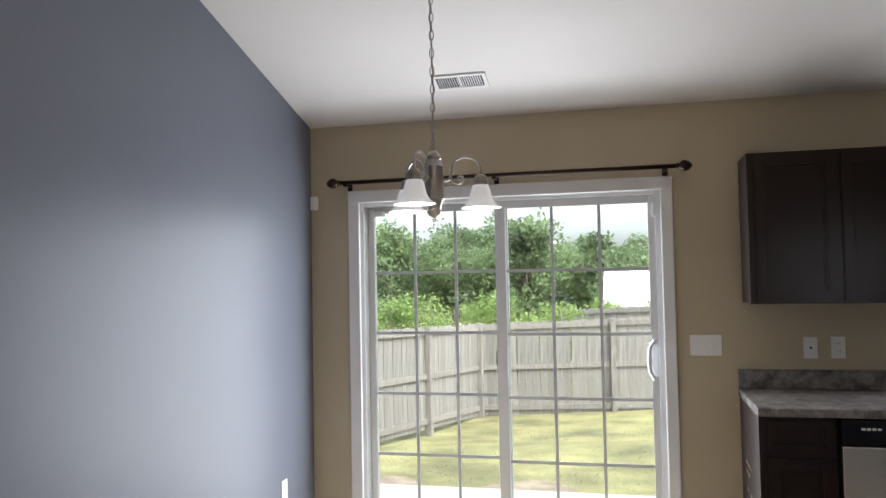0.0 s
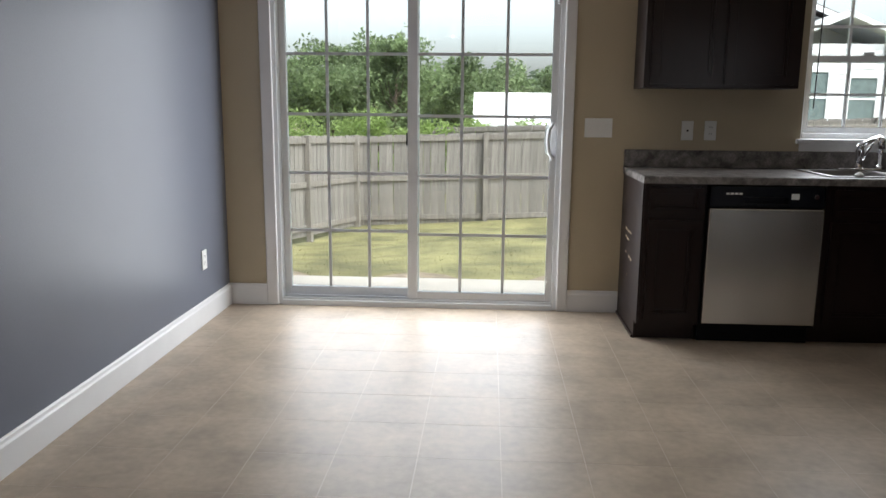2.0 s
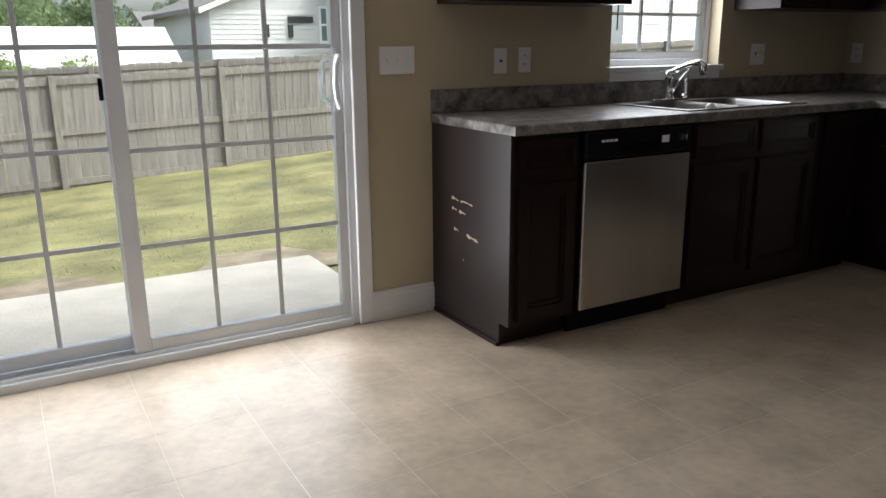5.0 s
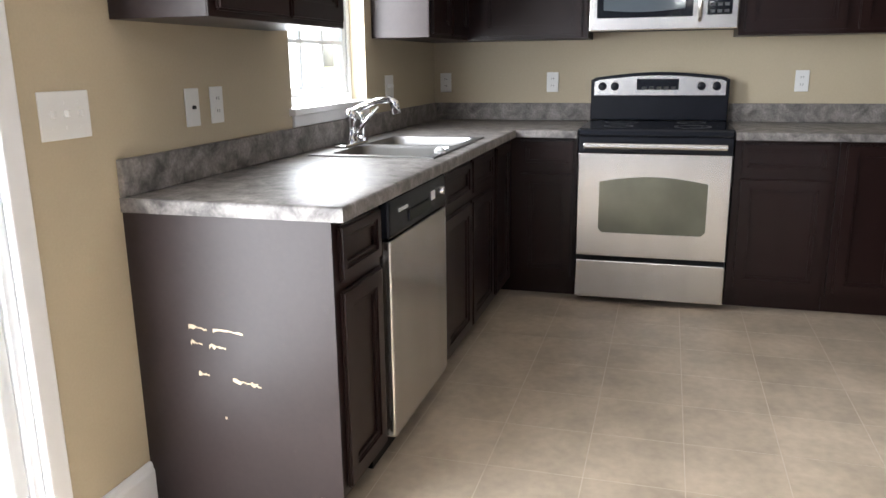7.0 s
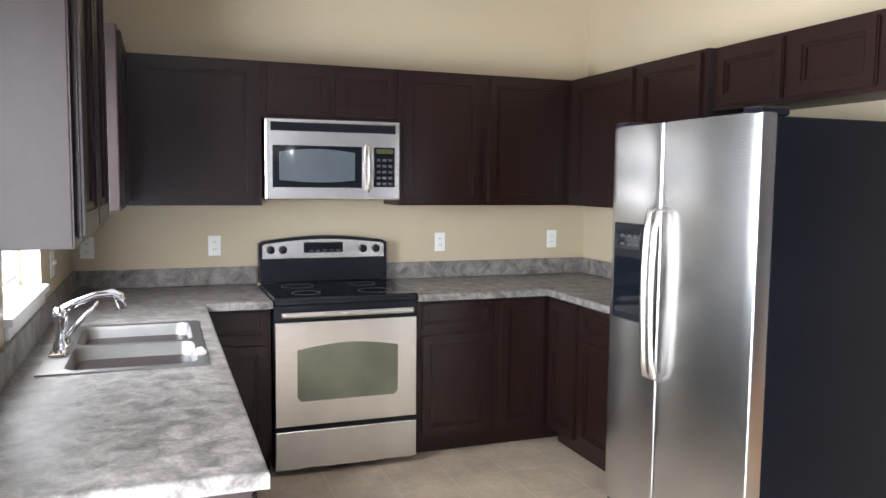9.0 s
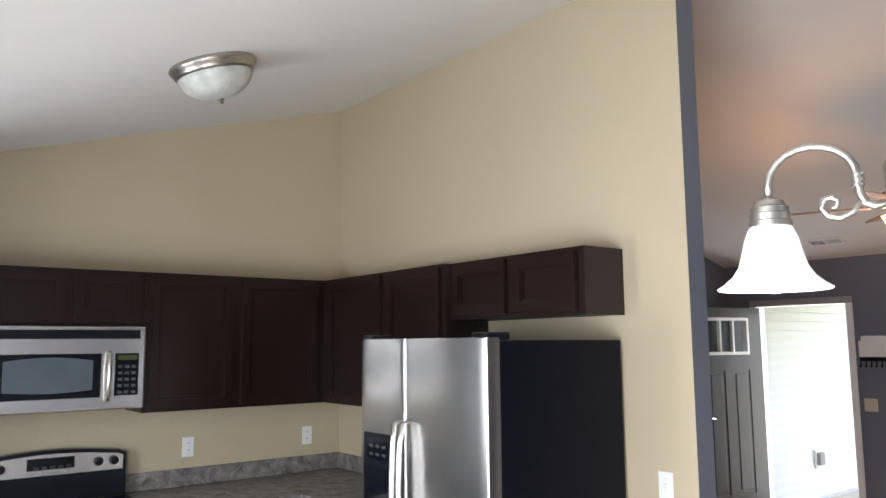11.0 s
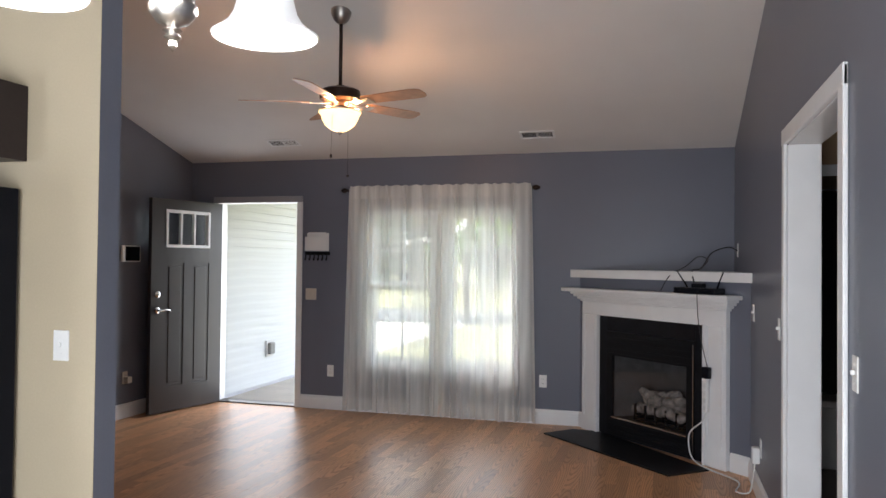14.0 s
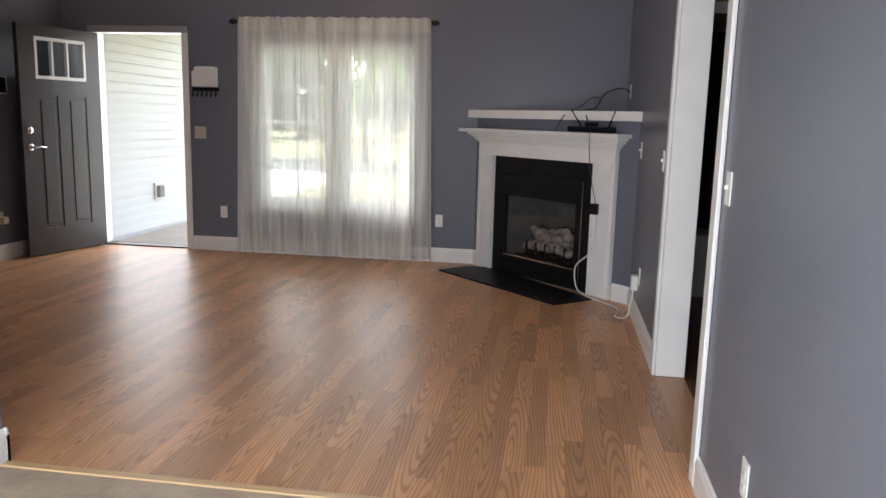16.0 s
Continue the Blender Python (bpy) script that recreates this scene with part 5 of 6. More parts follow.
# ---- ceiling dome lamp ----
DX, DY = 3.95, -1.63
dz = ceil_z(DY)
dl = root("ceiling_lamp", DX, DY, dz, "unlit flush ceiling lamp with ribbed glass bowl and nickel rim", "ceiling lamp")
part("rim", lt([(0.0, 0.0), (0.185, 0.0), (0.190, -0.010), (0.188, -0.020), (0.178, -0.028), (0.172, -0.046), (0.160, -0.052), (0.155, -0.050)], (DX, DY, dz - 0.001), 40, tilt), NICKEL, dl, "", True)
bm = bmesh.new()
prof = [(0.158 * math.cos(radians(a)), -0.05 - 0.105 * math.sin(radians(a))) for a in range(0, 91, 9)]
rings = []
for r, zz in prof:
    ring = []
    for k in range(96):
        rr = r * (1 + (0.012 if k % 2 else -0.008) * (1 if r > 0.02 else 0))
        ring.append(bm.verts.new(tilt @ Vector((rr * math.cos(6.28319 * k / 96), rr * math.sin(6.28319 * k / 96), zz)) + Vector((DX, DY, dz))))
    rings.append(ring)
for a, b in zip(rings, rings[1:]):
    for k in range(96):
        bm.faces.new((a[k], a[(k + 1) % 96], b[(k + 1) % 96], b[k]))
bmesh.ops.remove_doubles(bm, verts=bm.verts, dist=1e-5)
part("bowl", bm, ALAB, dl, "ribbed frosted glass bowl", True)
part("finial", lt([(0.012, -0.150), (0.014, -0.160), (0.006, -0.166), (0.009, -0.172), (0.0, -0.18)], (DX, DY, dz), 14, tilt), NICKEL, dl, "", True)


# ---- ceiling vents ----
def vent(cx, cy, length, width, label):
    s = (ceil_z(cy + 0.1) - ceil_z(cy - 0.1)) / 0.2
    m = Matrix.Translation((cx, cy, ceil_z(cy) - 0.001)) @ Matrix.Rotation(math.atan(s), 4, "X")
    v = root("ceiling_vent", cx, cy, ceil_z(cy), label, "vent", "ceiling vents")

    def tr(bm):
        bmesh.ops.transform(bm, matrix=m, verts=bm.verts)
        return bm
    L, W = length / 2, width / 2
    part("frame", tr(frame_ring("z", -0.008, 0.0, -L, L, -W, W, 0.022, 0.022, None, 0.002)), TRIM, v)
    part("divider", tr(bx(-0.006, 0.006, -W + 0.021, W - 0.021, -0.008, 0)), TRIM, v)
    # A thin dark sheet behind the slats stands in for shade in the duct.
    part("backing", tr(bx(-L + 0.02, L - 0.02, -W + 0.02, W - 0.02, -0.002, -0.0005)), SLOT, v, "dark sheet in place of the shaded duct")
    n = 9
    for half in (-1, 1):
        for k in range(n):
            x = half * 0.010 + half * (L - 0.036) * (k + 0.5) / n
            bm = bx(-0.0012, 0.0012, -W + 0.023, W - 0.023, -0.007, 0.0)
            bmesh.ops.transform(bm, matrix=m @ Matrix.Translation((x, 0, -0.0005)) @ Matrix.Rotation(radians(35 * half), 4, "Y"), verts=bm.verts)
            part("slat", bm, TRIM, v)
    return v


vent(1.050, -0.405, 0.30, 0.15, "white ceiling air vent above the patio door")
vent(4.15, -0.66, 0.30, 0.15, "white ceiling air vent above the kitchen")
vent(4.14, -7.44, 0.32, 0.15, "white ceiling air vent near the front door")
vent(1.67, -7.46, 0.31, 0.15, "white ceiling air vent near the fireplace")

# ---- ceiling fan ----
FX, FY = 2.70, -5.51
fz0 = ceil_z(FY)
fan = root("ceiling_fan", FX, FY, 2.438, "five-blade ceiling fan with lit amber glass bowl", "ceiling fan")
part("canopy", lt([(0.07, 0.02), (0.068, -0.02), (0.05, -0.06), (0.022, -0.085), (0.0, -0.085)], (FX, FY, fz0), 24), NICKEL, fan, "", True)
part("downrod", tb([(FX, FY, fz0 - 0.05), (FX, FY, 2.658)], 0.0125, 12), BRONZE, fan, "", True)
part("motor", lt([(0.0, 2.673), (0.03, 2.670), (0.045, 2.653), (0.11, 2.646), (0.135, 2.633), (0.140, 2.603), (0.138, 2.573), (0.115, 2.558), (0.06, 2.550), (0.05, 2.528), (0.075, 2.513), (0.08, 2.493), (0.0, 2.488)], (FX, FY, 0), 32), BRONZE, fan, "dark bronze motor housing", True)
bm = lt([(0.141, 2.493), (0.144, 2.486), (0.130, 2.466), (0.119, 2.436), (0.099, 2.400), (0.062, 2.371), (0.025, 2.355), (0.0, 2.353)], (FX, FY, 0), 32, None, False)
part("bowl", bm, AMBER, fan, "lit amber glass bowl", True)
part("bowl_ring", lt([(0.134, 2.506), (0.146, 2.500), (0.146, 2.490), (0.134, 2.493)], (FX, FY, 0), 32, None, False), NICKEL, fan, "", True)
part("finial", lt([(0.016, 2.354), (0.014, 2.344), (0.006, 2.338), (0.0, 2.330)], (FX, FY, 0), 12), NICKEL, fan, "", True)
for k in range(5):
    a = radians(21 + 72 * k)
    m = Matrix.Translation((FX, FY, 2.553)) @ Matrix.Rotation(a, 4, "Z")
    bm = bmesh.new()
    w = [(0.20, 0.050), (0.25, 0.058), (0.45, 0.064), (0.60, 0.067), (0.64, 0.062), (0.665, 0.045), (0.672, 0.02)]
    poly = [(x, h) for x, h in w] + [(x, -h) for x, h in w[::-1]]
    prism(bm, poly, "z", -0.003, 0.003)
    bmesh.ops.transform(bm, matrix=m @ Matrix.Rotation(radians(-12), 4, "X"), verts=bm.verts)
    part("blade", bm, BLADE, fan)
    bm = bx(0.07, 0.24, -0.018, 0.018, -0.010, -0.004, bevel=0.002)
    box(bm, 0.20, 0.26, -0.04, 0.04, -0.010, -0.004, bevel=0.002)
    bmesh.ops.transform(bm, matrix=m @ Matrix.Rotation(radians(-12), 4, "X"), verts=bm.verts)
    part("blade_iron", bm, NICKEL, fan)
part("pull_chain", tb([(FX - 0.01, FY + 0.09, 2.498), (FX - 0.012, FY + 0.15, 2.438), (FX - 0.012, FY + 0.165, 2.188)], 0.0016, 5), NICKEL, fan)
part("chain_fob", lt([(0.0, 0.0), (0.007, -0.01), (0.008, -0.025), (0.0, -0.032)], (FX - 0.012, FY + 0.165, 2.188), 10), BRONZE, fan, "", True)
part("pull_chain", tb([(FX + 0.01, FY - 0.09, 2.498), (FX + 0.01, FY - 0.16, 2.438), (FX + 0.01, FY - 0.165, 2.088)], 0.0012, 5), BRONZE, fan)
part("chain_fob", lt([(0.0, 0.0), (0.009, -0.006), (0.009, -0.016), (0.0, -0.022)], (FX + 0.01, FY - 0.165, 2.088), 10), BRONZE, fan, "", True)

# ---- corner fireplace ----
# own axes: u along the chase towards the front wall, w out into the room, both at 45 degrees
def corner(bm):
    m = Matrix(((0.70711, 0.70711, 0, 0), (-0.70711, 0.70711, 0, 0), (0, 0, 1, 0), (0, 0, 0, 1)))
    bmesh.ops.transform(bm, matrix=m, verts=bm.verts)
    if m.determinant() < 0:
        bmesh.ops.reverse_faces(bm, faces=bm.faces)
    return bm


WW = -6.525 / math.sqrt(2)      # wall face of the chase
xw = -6.525
UL, UH = 6.525 / math.sqrt(2), (2 * xw + 2 * 7.85) / math.sqrt(2) / 2 - xw / math.sqrt(2)
UH = (xw - YF - YF) / math.sqrt(2)
HA, HB, HZ0, HZ1 = 5.16, 6.03, 0.17, 0.70
bm = corner(boxes([(UL, HA, WW - 0.06, WW, 0, 1.36), (HB, UH, WW - 0.06, WW, 0, 1.36), (HA, HB, WW - 0.06, WW, 0, HZ0), (HA, HB, WW - 0.06, WW, HZ1, 1.36)]))
thing("wall_chase", bm, BLUE, "blue-grey corner chimney breast", "wall", **S)
bm = bmesh.new()
prism(bm, [(0.0, xw), (xw - YF, YF), (xw - YF + 0.09, YF), (0.0, xw + 0.09)], "z", 1.36, 1.43)
prism(bm, [(0.001, xw), (xw - YF, YF + 0.001), (0.001, YF + 0.001)], "z", 1.36, 1.43)
thing("ledge", bm, TRIM, "white painted ledge on top of the chimney breast", "ledge", **S)
base_run("baseboard_chase_front", xw - YF, YF, 6.42 * 0.70711 + WW * 0.70711, -6.42 * 0.70711 + WW * 0.70711, 0.70711, 0.70711)
base_run("baseboard_chase_side", 4.78 * 0.70711 + WW * 0.70711, -4.78 * 0.70711 + WW * 0.70711, 0.0, xw, 0.70711, 0.70711)
fp = root("fireplace", 0.7, -7.2, 0, "white painted mantel round a black gas fireplace", "fireplace")
U0, U1, UI0, UI1, F = 4.79, 6.40, 5.0, 6.19, WW + 0.001


def cpart(name, rows, material, parent, label="", bevel=0.0):
    return part(name, corner(boxes(rows, bevel)), material, parent, label)


for a, b in ((U0, UI0), (UI1, U1)):
    cpart("pilaster", [(a, b, F, F + 0.045, 0, 1.035)], TRIM, fp, "", 0.004)
    cpart("pilaster_mould", [(a + 0.03, a + 0.045, F + 0.045, F + 0.055, 0.14, 1.03), (b - 0.045, b - 0.03, F + 0.045, F + 0.055, 0.14, 1.03)], TRIM, fp, "", 0.003)
cpart("frieze", [(U0, U1, F, F + 0.045, 1.035, 1.17)], TRIM, fp, "", 0.004)
cpart("inner_mould", [(UI0 - 0.012, UI0, F + 0.045, F + 0.058, 0, 1.047), (UI1, UI1 + 0.012, F + 0.045, F + 0.058, 0, 1.047), (UI0, UI1, F + 0.045, F + 0.058, 1.035, 1.047)], TRIM, fp, "", 0.002)
for k, (zz0, zz1, d) in enumerate(((1.15, 1.168, 0.06), (1.168, 1.19, 0.08), (1.19, 1.212, 0.105), (1.212, 1.234, 0.125))):
    cpart("crown_mould", [(U0 - d + 0.045, U1 + d - 0.045, F, F + d, zz0, zz1)], TRIM, fp, "", 0.006)
cpart("mantel_shelf", [(U0 - 0.11, U1 + 0.16, F, F + 0.165, 1.234, 1.266)], TRIM, fp, "", 0.005)
for r in ((UI0, UI0 + 0.10, F, F + 0.02, 0.012, 1.035), (UI1 - 0.10, UI1, F, F + 0.02, 0.012, 1.035), (UI0 + 0.10, UI1 - 0.10, F, F + 0.02, 0.905, 1.035)):
    cpart("facing", [r], SLATE, fp, "black tile facing", 0.003)
box_f = root("fireplace_insert", 0.68, -7.18, 0.01, "black steel gas fireplace insert with log set behind glass", "fireplace insert")
A, B = UI0 + 0.102, UI1 - 0.102
cpart("surround", [(A, A + 0.075, F + 0.001, F + 0.034, 0.012, 0.903), (B - 0.075, B, F + 0.001, F + 0.034, 0.012, 0.903), (A + 0.075, B - 0.075, F + 0.001, F + 0.034, 0.70, 0.903), (A + 0.075, B - 0.075, F + 0.001, F + 0.034, 0.012, 0.17)], BLACK_MATT, box_f, "", 0.003)
for zz in (0.72, 0.77, 0.82, 0.03, 0.075, 0.12):
    cpart("louvre", [(A + 0.02, B - 0.02, F + 0.034, F + 0.040, zz, zz + 0.038)], BLACK_MATT, box_f, "", 0.003)
cpart("trim_strip", [(A + 0.07, B - 0.07, F + 0.030, F + 0.038, 0.170, 0.182)], STEEL, box_f, "thin bright strip", 0.001)
cpart("trim_strip", [(A - 0.001, A + 0.006, F + 0.034, F + 0.040, 0.05, 0.88)], STEEL, box_f)
R0, R1, RD = HA + 0.003, HB - 0.003, F - 0.36
cpart("firebox", [(R0 + 0.09, R1 - 0.09, RD, RD + 0.02, HZ0, HZ1)], FIREBRICK, box_f, "pale firebrick back")
for a_, b_ in ((R0, R0 + 0.09), (R1, R1 - 0.09)):
    bm = bmesh.new()
    prism(bm, [(a_, F), (a_ + (0.012 if a_ < b_ else -0.012), F), (b_ + (0.012 if a_ < b_ else -0.012), RD), (b_, RD)], "z", HZ0, HZ1)
    part("firebox_side", corner(bm), FIREBRICK, box_f)
cpart("firebox_floor", [(R0, R1, RD, F, HZ0 - 0.01, HZ0 + 0.004)], BLACK_MATT, box_f)
cpart("firebox_top", [(R0, R1, RD, F, HZ1 - 0.004, HZ1 + 0.01)], BLACK_MATT, box_f)
cpart("burner_tray", [(R0 + 0.16, R1 - 0.16, F - 0.22, F - 0.08, HZ0 + 0.004, HZ0 + 0.035)], BLACK_MATT, box_f, "", 0.004)
for k in range(5):
    uu = R0 + 0.20 + k * (R1 - R0 - 0.40) / 4
    cpart("grate_bar", [(uu - 0.009, uu + 0.009, F - 0.075, F - 0.055, HZ0 + 0.005, HZ0 + 0.14)], BLACK_MATT, box_f, "", 0.002)
    cpart("grate_bar", [(uu - 0.009, uu + 0.009, F - 0.24, F - 0.055, HZ0 + 0.040, HZ0 + 0.058)], BLACK_MATT, box_f, "", 0.002)
random.seed(3)
for k, (uu, ww, zz, ln, r, tl) in enumerate(((5.45, 0.10, 0.275, 0.30, 0.045, 0.02), (5.75, 0.11, 0.272, 0.30, 0.042, -0.02), (5.60, 0.16, 0.335, 0.46, 0.045, 0.03), (5.46, 0.13, 0.375, 0.22, 0.036, -0.05), (5.74, 0.14, 0.385, 0.22, 0.036, 0.05), (5.60, 0.20, 0.40, 0.30, 0.035, -0.04))):
    bm = bmesh.new()
    n = 12
    tube(bm, [(uu - ln / 2 + ln * i / n, F - ww + 0.010 * math.sin(1.3 * i + k), zz + tl * (i / n - 0.5) + 0.010 * math.sin(2.1 * i + k)) for i in range(n + 1)], [r * (0.78 + 0.35 * random.random()) * (0.6 if i in (0, n) else 1) for i in range(n + 1)], 10)
    part("log", corner(bm), LOG, box_f, "ceramic log", True)
g = cpart("glass", [(A + 0.075, B - 0.075, F + 0.029, F + 0.031, 0.182, 0.70)], glass_mat("smoked_glass", (0.93, 0.94, 0.95)), box_f, "smoked glass front")
g.visible_shadow = False
bm = bmesh.new()
prism(bm, [(0.27, -6.60), (0.555, -6.355), (1.585, -7.417), (1.36, -7.66), (1.12, -7.64)], "z", -0.002, 0.012)
thing("hearth", bm, SLATE, "flush black slate hearth on the laminate floor", "hearth", **S)
# set-top box with aerials and cables on the mantel
rt = root("router", 0.62, -7.06, 1.27, "small black router with cables on the mantel shelf", "router")
part("case", corner(bx(4.80, 5.20, F + 0.04, F + 0.15, 1.268, 1.315, bevel=0.008)), BLACK, rt)
part("front_lip", corner(bx(4.82, 5.18, F + 0.148, F + 0.153, 1.275, 1.30)), BLACK_GLOSS, rt)
for u0, du in ((4.86, -0.06), (5.14, 0.10)):
    part("aerial", corner(tb([(u0, F + 0.06, 1.31), (u0 + du * 0.3, F + 0.06, 1.35), (u0 + du, F + 0.06, 1.43)], 0.007, 8)), BLACK, rt)
part("adapter", corner(bx(4.96, 5.06, F + 0.06, F + 0.11, 1.315, 1.345, bevel=0.006)), BLACK, rt)


def cable(pts, r, material, label):
    """A cable hung smoothly through a few points."""
    p = [Vector(q) for q in pts]
    out = []
    for i in range(len(p) - 1):
        a, b, c, d = p[max(i - 1, 0)], p[i], p[i + 1], p[min(i + 2, len(p) - 1)]
        for k in range(8):
            t = k / 8
            out.append(0.5 * ((2 * b) + (c - a) * t + (2 * a - 5 * b + 4 * c - d) * t * t + (3 * b - a - 3 * c + d) * t ** 3))
    out.append(p[-1])
    return thing("cable", tb(out, r, 7), material, label, "cable", "cables", smooth=True)


def cw(u, w, zz):
    return ((u + w) * 0.70711, (w - u) * 0.70711, zz)


cable([(0.012, -7.50, 1.61), (0.09, -7.42, 1.63), (0.22, -7.28, 1.58), (0.30, -7.20, 1.46), cw(5.15, F - 0.0, 1.44), cw(5.05, F + 0.09, 1.352)], 0.005, CABLE_B, "black coaxial cable looping from wall plate to router")
cable([cw(5.05, F + 0.05, 1.44), (0.25, -7.25, 1.52), (0.32, -7.35, 1.55), (0.42, -7.25, 1.47), cw(5.32, F + 0.06, 1.40), cw(5.36, F + 0.12, 1.28)], 0.004, CABLE_B, "thin black cable coiled behind the router")
cable([cw(4.95, F + 0.15, 1.29), cw(4.945, F + 0.172, 1.25), cw(4.94, F + 0.15, 1.0), cw(4.935, F + 0.07, 0.72)], 0.003, CABLE_B, "thin black power cable hanging from the mantel")
thing("power_adapter", corner(bx(4.905, 4.965, F + 0.062, F + 0.10, 0.65, 0.735, bevel=0.006)), BLACK, "black power adapter hanging on its cable", "adapter")
ps = root("power_strip", 0.4, -6.6, 0.5, "white power strip hanging beside the fireplace", "power strip")
part("case", corner(bx(4.925, 4.965, F + 0.060, F + 0.092, 0.40, 0.648, bevel=0.006)), PLATE, ps)
for k in range(4):
    part("socket", corner(bx(4.933, 4.957, F + 0.092, F + 0.094, 0.42 + k * 0.055, 0.45 + k * 0.055)), CABLE_W, ps)
cable([cw(4.945, F + 0.075, 0.40), cw(4.97, F + 0.09, 0.33), cw(5.08, F + 0.10, 0.22), cw(5.06, F + 0.10, 0.06), cw(4.9, F + 0.14, 0.02), (0.10, -6.35, 0.010), (0.13, -6.10, 0.010), (0.06, -6.02, 0.03), (0.045, -5.95, 0.14), (0.035, -5.92, 0.25)], 0.0055, CABLE_W, "white extension cable trailing over the floor to the outlet")
ol = copy_thing(proto, pose(0, -5.91, 0.34, 0, 0, 90))
thing("plug_adapter", bx(0.0095, 0.055, -5.95, -5.885, 0.245, 0.345, bevel=0.008), PLATE, "white plug-in adapter in the wall outlet", "adapter")

# ---- small things on the living room walls ----
tb_ = root("wall_tablet", XR, -6.87, 1.53, "black wall-mounted control panel in a white frame", "control panel")
part("frame", bx(XR - 0.022, XR - 0.0005, -7.0, -6.745, 1.457, 1.612, bevel=0.006), PLATE, tb_)
part("screen", bx(XR - 0.025, XR - 0.022, -6.985, -6.785, 1.468, 1.602, bevel=0.001), BLACK_GLOSS, tb_)
mh = root("mail_holder", 3.95, YF, 1.47, "white mail holder with a row of black key hooks", "key rack")
part("tray", boxes([(3.835, 4.075, YF + 0.0005, YF + 0.008, 1.585, 1.768), (3.835, 4.075, YF + 0.05, YF + 0.056, 1.585, 1.73), (3.835, 4.075, YF + 0.008, YF + 0.05, 1.585, 1.592)], 0.004), PLATE, mh)
part("hook_rail", bx(3.82, 4.09, YF + 0.0005, YF + 0.02, 1.545, 1.578, bevel=0.003), BLACK_MATT, mh)
for k in range(6):
    x = 3.84 + k * 0.046
    part("hook", tb([(x, YF + 0.02, 1.555), (x, YF + 0.04, 1.545), (x, YF + 0.042, 1.50), (x, YF + 0.055, 1.492), (x, YF + 0.064, 1.51)], 0.006, 7), BLACK_MATT, mh, "", True)
part("envelope", bx(3.86, 4.05, YF + 0.02, YF + 0.024, 1.60, 1.775), PLATE, mh)
thing("alarm_sensor", bx(0.004, 0.050, -0.030, -0.0005, 1.975, 2.06, bevel=0.007), PLATE, "small white motion sensor in the wall corner", "sensor")


# ---- outdoors ----
def ground_z(x, y):
    if y < 0:
        return -0.47 + (0.30 if y < -6 else 0.30 * max(0, min(1, -y / 6)))
    s = max(0, min(1, (y - 1.0) / 8.6))
    s = s * s * (3 - 2 * s)
    far = max(-1.05, min(-0.45, -1.02 + (x + 0.85) * 0.062))
    z = -0.47 + (far + 0.47) * s
    if y > 12:
        z += (-1.0 - far) * min(1, (y - 12) / 6)
    return z


bm = bmesh.new()
gx = [-700, -200, -70, -30, -16, -10, -7, -5] + [-4 + 0.5 * i for i in range(37)] + [15.5, 18, 22, 30, 50, 100, 250, 700]
gy = [-700, -200, -80, -45, -30, -22, -17, -13, -11, -9.5, -8.5, -8.0, -6, -4, -2] + [0.5 * i for i in range(27)] + [14, 16, 20, 26, 40, 70, 150, 300, 700]
gv = [[bm.verts.new((x, y, ground_z(x, y) + (0.02 * noise.noise((x * 0.9, y * 0.9, 0)) if abs(x) < 20 and -3 < y < 20 else 0))) for x in gx] for y in gy]
for a, b in zip(gv, gv[1:]):
    for i in range(len(gx) - 1):
        bm.faces.new((a[i], a[i + 1], b[i + 1], b[i]))
thing("ground", bm, LAWN, "yellowish green lawn around the house", "ground", kind="structure", smooth=True)
thing("patio", bx(-0.75, 2.82, 0.152, 2.62, -0.62, -0.40, bevel=0.012), CONCRETE, "pale concrete patio slab", "patio", kind="structure")
# bare soil along the patio
bm = bmesh.new()
random.seed(21)
pl = [(-1.0 + 4.4 * i / 16, 3.15 + 0.35 * math.sin(i * 1.1) + random.uniform(-0.12, 0.2)) for i in range(17)]
lo = [(-1.0 + 4.4 * i / 16, 2.50) for i in range(17)]
for i in range(16):
    for p in (0,):
        q = [lo[i], lo[i + 1], pl[i + 1], pl[i]]
        bm.faces.new([bm.verts.new((x, y, ground_z(x, y) + 0.018)) for x, y in q])
thing("soil_strip", bm, mat("bare_soil", (0.24, 0.19, 0.14), 0.95, var=0.35, scale=5, fine=0.5, bump=0.5), "bare sandy soil beside the patio", "soil", kind="structure")
# grass tufts
verts, faces = [], []
rng = np.random.RandomState(4)
for k in range(12000):
    x, y = rng.uniform(-3.5, 8.5), rng.uniform(2.7, 9.4)
    if y < 3.3 and -1 < x < 3 and rng.rand() < 0.75:
        continue
    z = ground_z(x, y)
    a, h, w = rng.uniform(0, 6.28), rng.uniform(0.01, 0.03), rng.uniform(0.002, 0.005)
    dx, dy = math.cos(a) * w, math.sin(a) * w
    n = len(verts)
    verts += [(x - dx, y - dy, z), (x + dx, y + dy, z), (x + rng.uniform(-0.03, 0.03), y + rng.uniform(-0.03, 0.03), z + h)]
    faces.append((n, n + 1, n + 2))
me = bpy.data.meshes.new("grass")
me.from_pydata(verts, [], faces)
me.materials.append(BLADES)
tagged(new("grass", me), "short yellow-green grass blades in the yard", "grass", kind="stuff")

